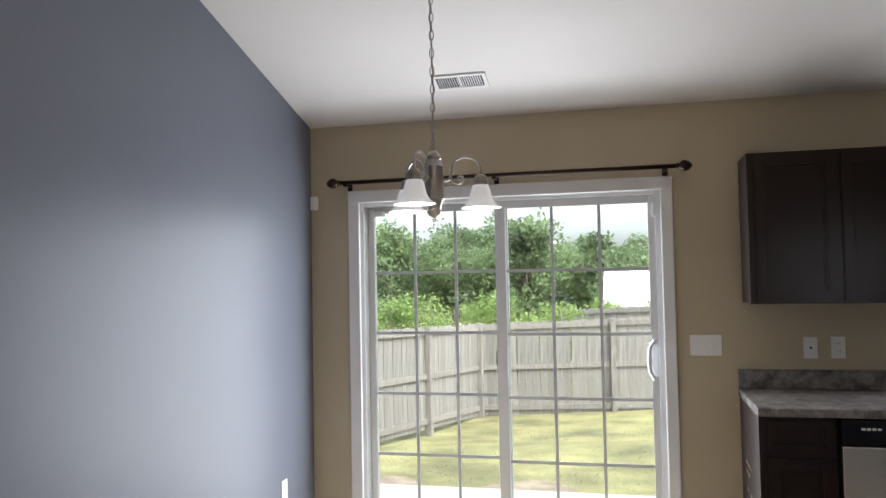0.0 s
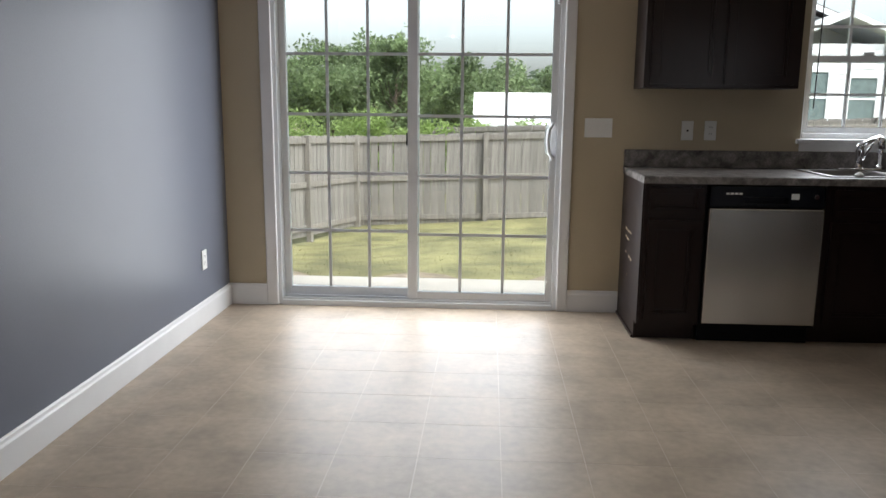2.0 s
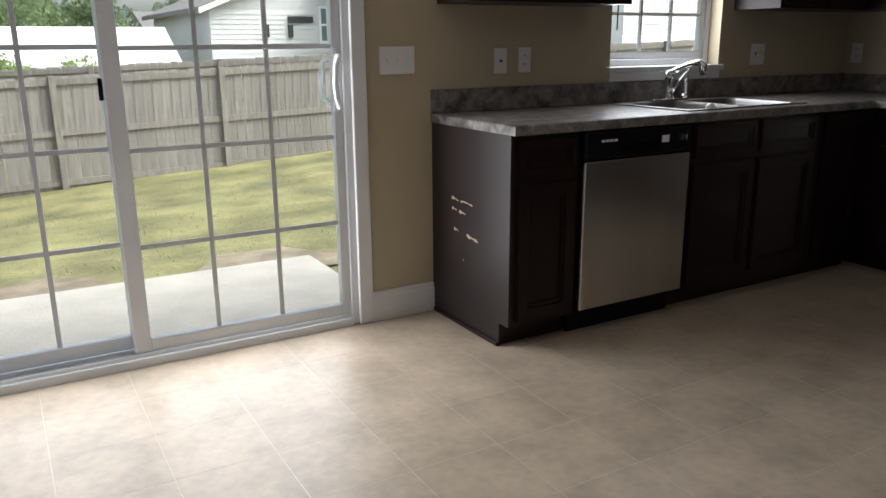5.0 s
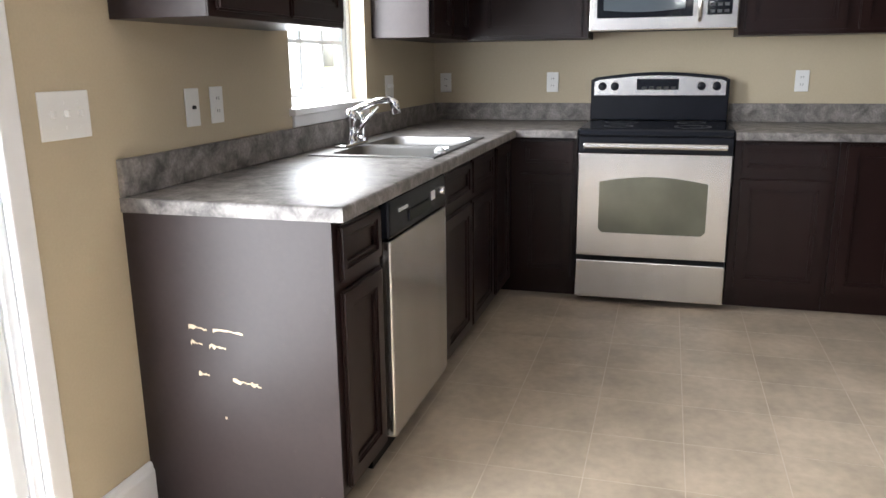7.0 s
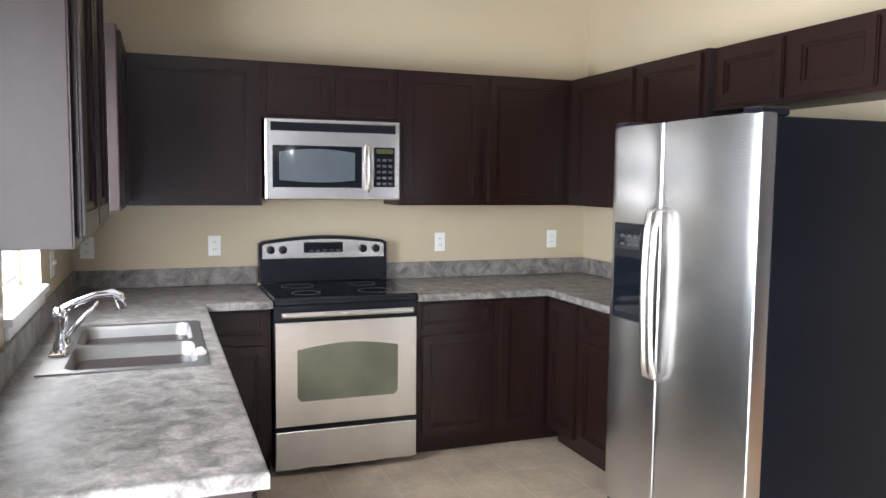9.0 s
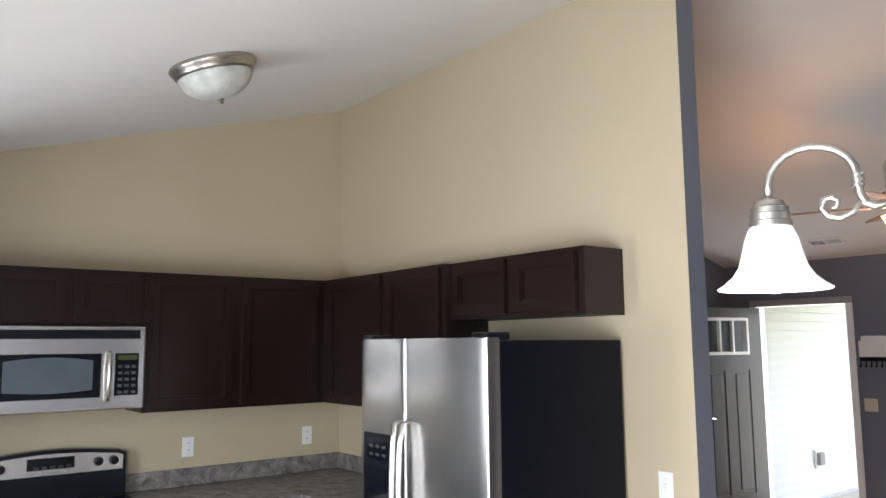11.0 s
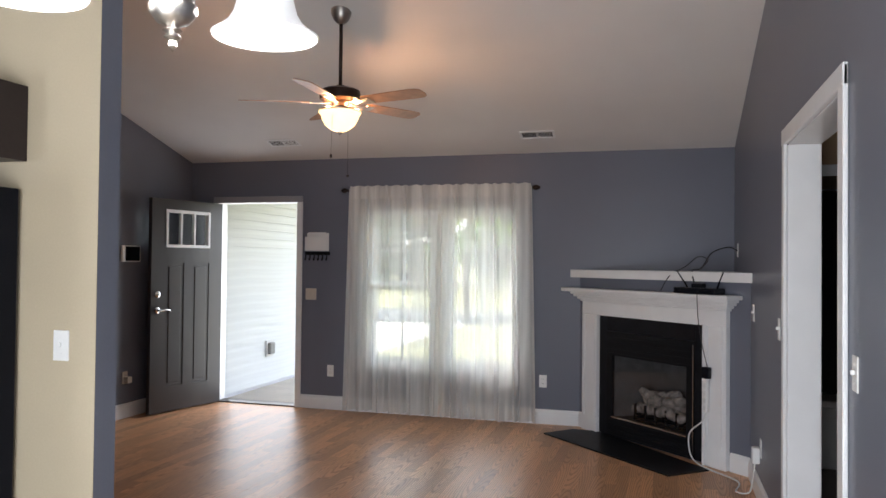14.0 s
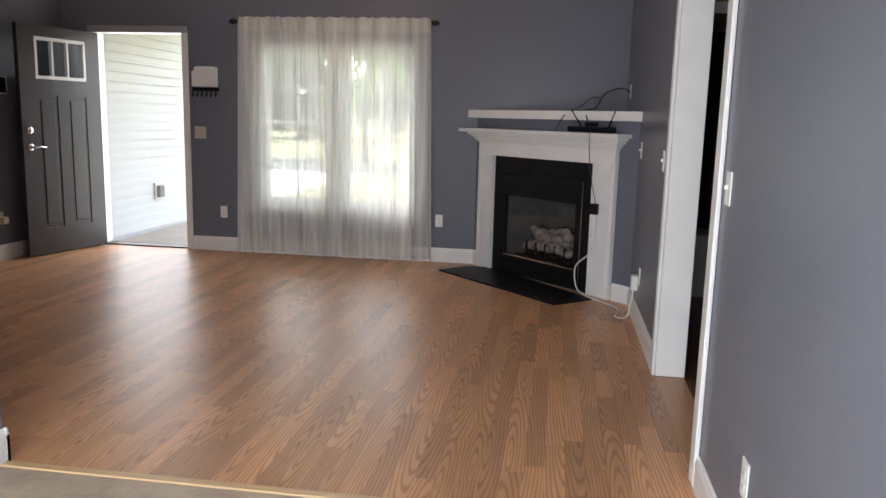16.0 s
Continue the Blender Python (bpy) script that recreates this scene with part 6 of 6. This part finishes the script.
# ---- fence ----
def shared_box(name, sx, sy, sz, material, dog=0.0):
    bm = bmesh.new()
    if dog:
        prism(bm, [(-sx / 2, 0), (sx / 2, 0), (sx / 2, sz - dog), (sx / 2 - dog, sz), (-sx / 2 + dog, sz), (-sx / 2, sz - dog)], "y", -sy / 2, sy / 2)
    else:
        box(bm, -sx / 2, sx / 2, -sy / 2, sy / 2, 0, sz)
    return mesh_of(name, bm, material)


PICKET = [shared_box("picket", w, 0.016, 1.0, FENCE) for w in (0.136, 0.139, 0.133)]


def fence_run(name, p0, p1, top0, top1, base0, base1, label, flip, nposts):
    f = root(name, p0[0], p0[1], base0, label, "fence", "yard fences")
    L = math.hypot(p1[0] - p0[0], p1[1] - p0[1])
    a = math.degrees(math.atan2(p1[1] - p0[1], p1[0] - p0[0]))
    n = int(L / 0.141)
    rnd = random.Random(int(L * 100))
    for i in range(n):
        t = (i + 0.5) / n
        o = new("picket", PICKET[i % 3])
        b, tp2 = base0 + (base1 - base0) * t + 0.03, top0 + (top1 - top0) * t + rnd.uniform(-0.012, 0.012)
        o.matrix_basis = pose(p0[0] + (p1[0] - p0[0]) * t, p0[1] + (p1[1] - p0[1]) * t, b, 0, rnd.uniform(-0.5, 0.5), a) @ Matrix.Diagonal((1, 1, tp2 - b, 1))
        adopt(o, f)
    nx, ny = -math.sin(radians(a)) * flip, math.cos(radians(a)) * flip
    for k in range(nposts + 1):
        t = k / nposts
        x, y = p0[0] + (p1[0] - p0[0]) * t + nx * 0.06, p0[1] + (p1[1] - p0[1]) * t + ny * 0.06
        b = base0 + (base1 - base0) * t
        bm = bx(-0.046, 0.046, -0.046, 0.046, b - 0.15, top0 + (top1 - top0) * t + 0.012, bevel=0.006)
        bmesh.ops.transform(bm, matrix=pose(x, y, 0, 0, 0, a), verts=bm.verts)
        part("post", bm, POST, f)
        if k < nposts:
            t2 = (k + 1) / nposts
            for fr_ in (0.10, 0.53, 0.955):
                z0 = b + (top0 + (top1 - top0) * t - b) * fr_
                b2 = base0 + (base1 - base0) * t2
                z1 = b2 + (top0 + (top1 - top0) * t2 - b2) * fr_
                x0, y0 = p0[0] + (p1[0] - p0[0]) * t + nx * 0.028, p0[1] + (p1[1] - p0[1]) * t + ny * 0.028
                x1, y1 = p0[0] + (p1[0] - p0[0]) * t2 + nx * 0.028, p0[1] + (p1[1] - p0[1]) * t2 + ny * 0.028
                bm = bmesh.new()
                c = []
                for (x_, y_, z_) in ((x0, y0, z0), (x1, y1, z1)):
                    c += [bm.verts.new((x_ + nx * d, y_ + ny * d, z_ + h)) for d, h in ((-0.019, -0.044), (0.019, -0.044), (0.019, 0.044), (-0.019, 0.044))]
                for q in ((0, 1, 2, 3), (7, 6, 5, 4), (0, 4, 5, 1), (1, 5, 6, 2), (2, 6, 7, 3), (3, 7, 4, 0)):
                    bm.faces.new([c[i] for i in q])
                bmesh.ops.recalc_face_normals(bm, faces=bm.faces)
                part("rail", bm, POST, f)
    return f


fence_run("fence", (-0.85, 9.72), (16.3, 9.72), 0.69, 1.30, -1.03, -0.45, "weathered grey wooden privacy fence across the yard", -1, 7)
fence_run("fence", (-2.6, 1.2), (-0.88, 9.66), 0.98, 0.70, -0.46, -1.03, "weathered grey wooden privacy fence along the side", -1, 4)
fence_run("fence", (0.2, 15.2), (12.6, 12.2), 0.72, 1.18, -1.0, -0.85, "weathered wooden fence of the yard behind", -1, 5)


# ---- trees and bushes ----
def leaf_cloud(blobs, per, size, seed, squash=0.8):
    """Leaves as small bent quads, spread through overlapping clumps with gaps between them."""
    rg_ = np.random.RandomState(seed)
    quads = []
    for bx_, by_, bz_, br in blobs:
        n = int(per * br * br)
        d = rg_.normal(size=(n, 3))
        d /= np.linalg.norm(d, axis=1)[:, None]
        rr = br * (0.5 + 0.5 * rg_.rand(n)) * (1 + 0.25 * np.sin(5 * d[:, 0] + bx_) * np.cos(4 * d[:, 2] + by_))
        c = np.array((bx_, by_, bz_)) + d * rr[:, None] * np.array((1, 1, squash))
        u = rg_.normal(size=(n, 3))
        u /= np.linalg.norm(u, axis=1)[:, None]
        v = np.cross(u, d + rg_.normal(size=(n, 3)) * 0.5)
        v /= np.linalg.norm(v, axis=1)[:, None] + 1e-6
        s = (size * rg_.uniform(0.6, 1.4, n))[:, None]
        quads.append(np.stack((c - u * s, c + v * s * 0.45, c + u * s, c - v * s * 0.45), axis=1).reshape(-1, 3))
    vs = np.concatenate(quads)
    fs = np.arange(len(vs)).reshape(-1, 4)
    me = bpy.data.meshes.new("leaves")
    me.from_pydata(vs.tolist(), [], fs.tolist())
    return me


def tree(name, x, y, z, h, r, seed, material, label, leaf=0.16, per=150, category="tree", clumps=16):
    rnd = random.Random(seed)
    t = root(name, x, y, z, label, category, "trees and bushes")
    bm = bmesh.new()
    tube(bm, [(x, y, z - 0.2), (x + 0.05, y, z + h * 0.3), (x + rnd.uniform(-0.1, 0.1), y, z + h * 0.7)], [0.05 * h * 0.4, 0.04 * h * 0.4, 0.02 * h * 0.4], 8)
    blobs = []
    for k in range(clumps):
        a, q = rnd.uniform(0, 6.28), rnd.random()
        zz = z + h * (0.30 + 0.62 * q) if category == "tree" else z + h * (0.10 + 0.75 * q)
        wid = r * math.sqrt(max(0.08, 1 - (2 * q - 0.85) ** 2)) * rnd.uniform(0.3, 0.95)
        p = (x + wid * math.cos(a), y + wid * math.sin(a), zz)
        blobs.append((*p, r * rnd.uniform(0.28, 0.5)))
        tube(bm, [(x, y, z + h * (0.15 + 0.4 * q)), ((x + p[0]) / 2, (y + p[1]) / 2, (z + h * 0.3 + zz) / 2), p], [0.012 * h * 0.5, 0.008 * h * 0.5, 0.004 * h * 0.5], 5)
    part("trunk", bm, BARK, t)
    me = leaf_cloud(blobs, per, leaf, seed)
    me.materials.append(material)
    o = new("crown", me)
    adopt(o, t)
    return t


B_ = dict(category="bush")
for k, (x, y, h, r, m_) in enumerate(((-3.6, 13.0, 2.3, 1.3, LEAF_B), (-2.2, 13.6, 2.6, 1.3, LEAF_B), (-0.9, 13.2, 2.5, 1.2, LEAF_B), (0.2, 14.0, 2.1, 1.1, LEAF_B), (-5.2, 14.0, 2.6, 1.6, LEAF), (1.4, 17.0, 2.2, 1.2, LEAF_B), (2.6, 17.6, 2.0, 1.2, LEAF_B))):
    tree("bush", x, y, -1.0, h, r, 40 + k, m_, "bright green leafy bush behind the fence", 0.055, 1100, "bush", 14)
for k, (x, y, h, r) in enumerate(((-7.5, 25, 4.6, 2.4), (-4.6, 26, 4.4, 2.2), (-2.0, 25, 4.7, 2.2), (-3.2, 29, 5.0, 2.3), (0.6, 27, 4.3, 2.1), (2.2, 29, 4.0, 2.0), (4.4, 30, 3.9, 1.9), (-10.5, 26, 4.8, 2.6), (2.0, 22.5, 3.2, 1.3), (-6.0, 30, 5.2, 2.4))):
    tree("tree", x, y, -1.0, h, r, 60 + k, LEAF, "green leafy tree at the edge of the woods", 0.10, 420, "tree", 22)
rw = np.random.RandomState(9)
blobs = []
for k in range(150):
    x = rw.uniform(-45, 60)
    y = rw.uniform(44, 58)
    hh = rw.uniform(2.6, 4.6)
    for j in range(4):
        blobs.append((x + rw.uniform(-1.5, 1.5), y + rw.uniform(-1, 1), -1 + hh * (0.25 + 0.22 * j) + rw.uniform(-0.4, 0.4), rw.uniform(0.9, 1.5)))
me = leaf_cloud(blobs, 120, 0.24, 13)
me.materials.append(LEAF_D)
tagged(new("far_woods", me), "hazy green belt of far woodland", "woods", kind="stuff")
blobs = []
for k in range(60):
    x, y, hh = rw.uniform(-40, 45), rw.uniform(-52, -44), rw.uniform(4, 8)
    for j in range(4):
        blobs.append((x + rw.uniform(-1.5, 1.5), y + rw.uniform(-1, 1), hh * (0.2 + 0.22 * j), rw.uniform(1.2, 2.2)))
me = leaf_cloud(blobs, 30, 0.45, 17)
me.materials.append(LEAF_D)
tagged(new("street_woods", me), "green trees across the street", "woods", kind="stuff")

# ---- neighbouring houses ----
def sided_wall(bm_, x0, x1, y, z0, z1, step=0.13, out=-1):
    n = int((z1 - z0) / step)
    for i in range(n):
        a, b = z0 + (z1 - z0) * i / n, z0 + (z1 - z0) * (i + 1) / n
        v = [bm_.verts.new(p) for p in ((x0, y + out * 0.022, a), (x1, y + out * 0.022, a), (x1, y, b), (x0, y, b), (x1, y, a), (x0, y, a))]
        bm_.faces.new(v[:4]), bm_.faces.new((v[0], v[5], v[4], v[1]))


def house_window(h, x0, x1, z0, z1, y):
    w_ = part("window", boxes([(x0 - 0.07, x1 + 0.07, y - 0.06, y - 0.01, z1, z1 + 0.08), (x0 - 0.07, x1 + 0.07, y - 0.06, y - 0.01, z0 - 0.08, z0), (x0 - 0.07, x0, y - 0.06, y - 0.01, z0, z1), (x1, x1 + 0.07, y - 0.06, y - 0.01, z0, z1), (x0, x1, y - 0.05, y - 0.01, (z0 + z1) / 2 - 0.03, (z0 + z1) / 2 + 0.03)]), HOUSE_WHITE, h)
    part("pane", bx(x0, x1, y - 0.03, y - 0.015, z0, z1), PANE_DARK, w_)


nh = root("neighbour_house", 12, 22, -1, "grey sided neighbouring house with gable roof and white trim", "house")
bm = bmesh.new()
sided_wall(bm, 6.25, 10.0, 19.0, -1.0, 2.15)
prism(bm, [(6.25, -1.0), (15.5, -1.0), (15.5, 2.15), (10.9, 4.0), (6.25, 2.15)], "y", 19.03, 27)
part("wall", bm, HOUSE_SIDING, nh, "pale grey lap siding")
bm = bmesh.new()
for i in range(14):
    z0 = 2.15 + 0.13 * i
    fx = (z0 - 2.15) / 1.85
    sided_wall(bm, 6.25 + 4.65 * fx, 15.5 - 4.6 * fx, 19.0, z0, z0 + 0.13, 0.13)
part("gable", bm, HOUSE_SIDING, nh)
bm = bmesh.new()
prism(bm, [(5.9, 2.06), (10.9, 4.10), (15.9, 2.06), (15.9, 2.2), (10.9, 4.26), (5.9, 2.2)], "y", 18.7, 27.3)
part("roof", bm, ROOF, nh, "dark shingle roof")
bm = bmesh.new()
prism(bm, [(5.9, 2.02), (10.9, 4.06), (15.9, 2.02), (15.9, 2.16), (10.9, 4.20), (5.9, 2.16)], "y", 18.62, 18.70)
part("fascia", bm, HOUSE_WHITE, nh, "white fascia board")
bm = bmesh.new()
sided_wall(bm, 9.7, 12.6, 17.2, -1.0, 3.0)
box(bm, 9.7, 12.6, 17.21, 19.02, -1.0, 3.0)
part("bay", bm, HOUSE_WHITE, nh, "white projecting wing")
bm = bmesh.new()
prism(bm, [(9.4, 2.95), (11.15, 3.7), (12.9, 2.95), (12.9, 3.08), (11.15, 3.85), (9.4, 3.08)], "y", 16.9, 19.1)
part("roof", bm, PALE_ROOF, nh, "pale porch roof")
house_window(nh, 9.45, 9.62, 1.3, 2.2, 19.0)
house_window(nh, 10.1, 10.8, 0.9, 2.25, 17.2)
house_window(nh, 11.4, 12.1, 1.0, 2.1, 17.2)
part("wall_vent", bx(8.45, 9.2, 18.93, 18.99, 1.80, 1.98), SLOT, nh)
for x in (7.75, 8.45):
    part("wall_box", bx(x, x + 0.12, 18.9, 18.99, 1.4, 1.75), SLOT, nh)
bm = bmesh.new()
sided_wall(bm, 17.5, 36.0, 15.0, -0.9, 5.4)
box(bm, 17.5, 36.0, 15.02, 24, -0.9, 5.4)
h2 = root("neighbour_house", 18, 19, -1, "white sided neighbouring house beyond the kitchen window", "house")
part("wall", bm, HOUSE_WHITE, h2, "white lap siding")
bm = bmesh.new()
prism(bm, [(14.5, 5.35), (19.5, 8.0), (24.5, 5.35)], "x", 17.1, 36.4)
part("roof", bm, ROOF, h2)
house_window(h2, 19.2, 20.1, 2.7, 3.9, 15.0)
house_window(h2, 26.2, 27.1, 2.7, 3.9, 15.0)
shed = root("neighbour_shed", 3.5, 20, -1, "long low outbuilding with bright pale metal roof", "shed")
part("wall", bx(1.35, 5.1, 18.6, 22, -1.0, 0.72), HOUSE_SIDING, shed)
bm = bmesh.new()
prism(bm, [(18.3, 0.66), (20.3, 1.62), (22.3, 0.66), (22.3, 0.74), (20.3, 1.70), (18.3, 0.74)], "x", 1.15, 5.3)
part("roof", bm, PALE_ROOF, shed, "bright pale metal roof")
house_window(shed, 3.6, 3.9, 0.42, 0.60, 18.6)
far = root("brick_house", 7, 40, -1, "far red brick house with dark roof", "house")
part("wall", bx(8.5, 14.0, 40, 46, -1.0, 1.9), BRICK_RED, far)
bm = bmesh.new()
prism(bm, [(39.5, 1.85), (43, 3.0), (46.5, 1.85)], "x", 8.1, 14.4)
part("roof", bm, ROOF, far)

# ---- front porch and street ----
thing("porch_floor", bx(3.2, 5.30, -10.6, YF - 0.151, -0.6, -0.06, bevel=0.01), CONCRETE, "pale concrete porch floor", "porch", kind="structure")
pw = root("wall_porch", 5.3, -10, -0.06, "white lap-sided garage wall beside the porch", "wall", kind="structure")
part("core", bx(5.315, 5.46, -13.0, YF - 0.151, -0.6, 2.45), HOUSE_WHITE, pw)
bm = bmesh.new()
v = [bm.verts.new(p) for p in ((0, 0, 0), (0, 1, 0), (0.020, 1, 0.105), (0.020, 0, 0.105), (0.020, 0, 0), (0.020, 1, 0))]
bm.faces.new(v[:4]), bm.faces.new((v[0], v[4], v[5], v[1])), bm.faces.new((v[0], v[3], v[4])), bm.faces.new((v[1], v[5], v[2]))
bmesh.ops.recalc_face_normals(bm, faces=bm.faces)
lap = mesh_of("siding_board", bm, SIDING)
for i in range(24):
    o = new("siding_board", lap)
    o.matrix_basis = pose(5.294, -13.0, -0.02 + 0.104 * i) @ Matrix.Diagonal((1, 13.0 + YF - 0.152, 1, 1))
    adopt(o, pw)
part("corner_post", bx(5.285, 5.315, YF - 0.19, YF - 0.151, -0.06, 2.46), TRIM, pw)
thing("porch_soffit", bx(3.2, 5.30, -10.6, YF - 0.151, 2.43, 2.47), TRIM, "white porch soffit", "soffit", kind="structure")
eo = root("outdoor_outlet", 5.28, -9.3, 0.45, "grey weatherproof outdoor outlet box on siding", "outlet")
part("cover", bx(5.235, 5.293, -9.37, -9.26, 0.33, 0.47, bevel=0.012), mat("grey_plastic", (0.30, 0.30, 0.29), 0.5), eo)
part("back_plate", bx(5.28, 5.296, -9.40, -9.23, 0.30, 0.50, bevel=0.004), PLATE, eo)
pl_ = root("porch_lamp", 4.75, -9.2, 2.43, "small white flush lamp under the porch soffit", "porch lamp")
part("shade", lt([(0.11, 0.0), (0.11, -0.03), (0.08, -0.07), (0.0, -0.09)], (4.75, -9.2, 2.43), 20), PLATE, pl_, "", True)
thing("road", bx(-120, 120, -27, -20.5, -0.3, -0.155), ASPHALT, "grey asphalt street in front of the house", "road", kind="structure")
thing("driveway", bx(5.6, 11, -20.6, -13.1, -0.3, -0.150), CONCRETE, "concrete driveway", "driveway", kind="structure")
fh = root("street_house", 2, -36, -0.2, "beige house across the street with dark roof", "house")
part("wall", bx(-5, 6, -40, -33, -0.3, 2.7), HOUSE_SIDING, fh)
bm = bmesh.new()
prism(bm, [(-32.5, 2.6), (-36.5, 4.8), (-40.5, 2.6)], "x", -5.5, 6.5)
part("roof", bm, ROOF, fh)
for k, (x, y, h, r) in enumerate(((6.6, -24.5, 5.0, 1.6), (-7, -29, 5.5, 2.2))):
    tree("tree", x, y, -0.17, h, r, 90 + k, LEAF_B, "young leafy tree on the front lawn", 0.14, 110, "tree", 16)

# ---- floor pieces ----
TS = 0.3048
bm = bmesh.new()
box(bm, 0.0018, TS - 0.0018, 0.0018, TS - 0.0018, -0.004, 0.0)
tile_me = mesh_of("tile", bm, TILE)
xs_ = [3.24 + TS * i for i in range(-11, 8)]
ys_ = [-1.21 + TS * j for j in range(-7, 4)]
for x in xs_:
    for y in ys_:
        x0, x1, y0, y1 = max(x, 0), min(x + TS, XR), max(y, -3.212), min(y + TS, 0.0)
        if x1 - x0 < 0.01 or y1 - y0 < 0.01:
            continue
        if x1 - x0 > TS - 0.001 and y1 - y0 > TS - 0.001:
            o = new("tile", tile_me)
            o.matrix_basis = pose(x, y, 0)
        else:
            bm = bx(0.0012, x1 - x0 - 0.0012, 0.0012, y1 - y0 - 0.0012, -0.004, 0.0)
            o = new("tile", mesh_of("tile", bm, TILE))
            o.matrix_basis = pose(x0, y0, 0)
        adopt(o, floor_k)

def strip_box(bm_, x0, x1, y0, y1):
    """One floor strip with its own flat coordinates, from its corner."""
    lay = bm_.loops.layers.uv.get("strip") or bm_.loops.layers.uv.new("strip")
    vs_ = box(bm_, x0, x1, y0, y1, -0.008, 0.0)
    for f in {f for v_ in vs_ for f in v_.link_faces}:
        for lp in f.loops:
            lp[lay].uv = (lp.vert.co.x - x0, lp.vert.co.y - y0)


SW, LENS = 0.0815, (0.42, 0.55, 0.68, 0.85)
strip_me = {}
for L in LENS:
    bm = bmesh.new()
    strip_box(bm, 0.0003, SW - 0.0003, 0.0003, L - 0.0003)
    strip_me[L] = mesh_of("strip", bm, OAK)
rnd = random.Random(77)
rest, count = bmesh.new(), 0
nx_ = int(math.ceil(XR / SW))
for i in range(nx_):
    x0, x1 = i * SW, min((i + 1) * SW, XR)
    y = -3.245 - rnd.uniform(0, 0.25) + 0.25
    while y > YF:
        L = rnd.choice(LENS)
        ya, yb = y - L, y
        near = ya > -4.75 and x0 < 2.75
        if near and x1 - x0 > SW - 1e-4 and yb <= -3.245 and count < 300:
            o = new("strip", strip_me[L])
            o.matrix_basis = pose(x0, ya, 0)
            adopt(o, floor_l)
            count += 1
        else:
            a, b = max(ya, YF), min(yb, -3.245)
            if b - a > 0.01 and x1 - x0 > 0.005:
                strip_box(rest, x0 + 0.0003, x1 - 0.0003, a + 0.0003, b - 0.0003)
        y = ya
o = part("strips", rest, OAK, floor_l)
tagged(o, kind="stuff")
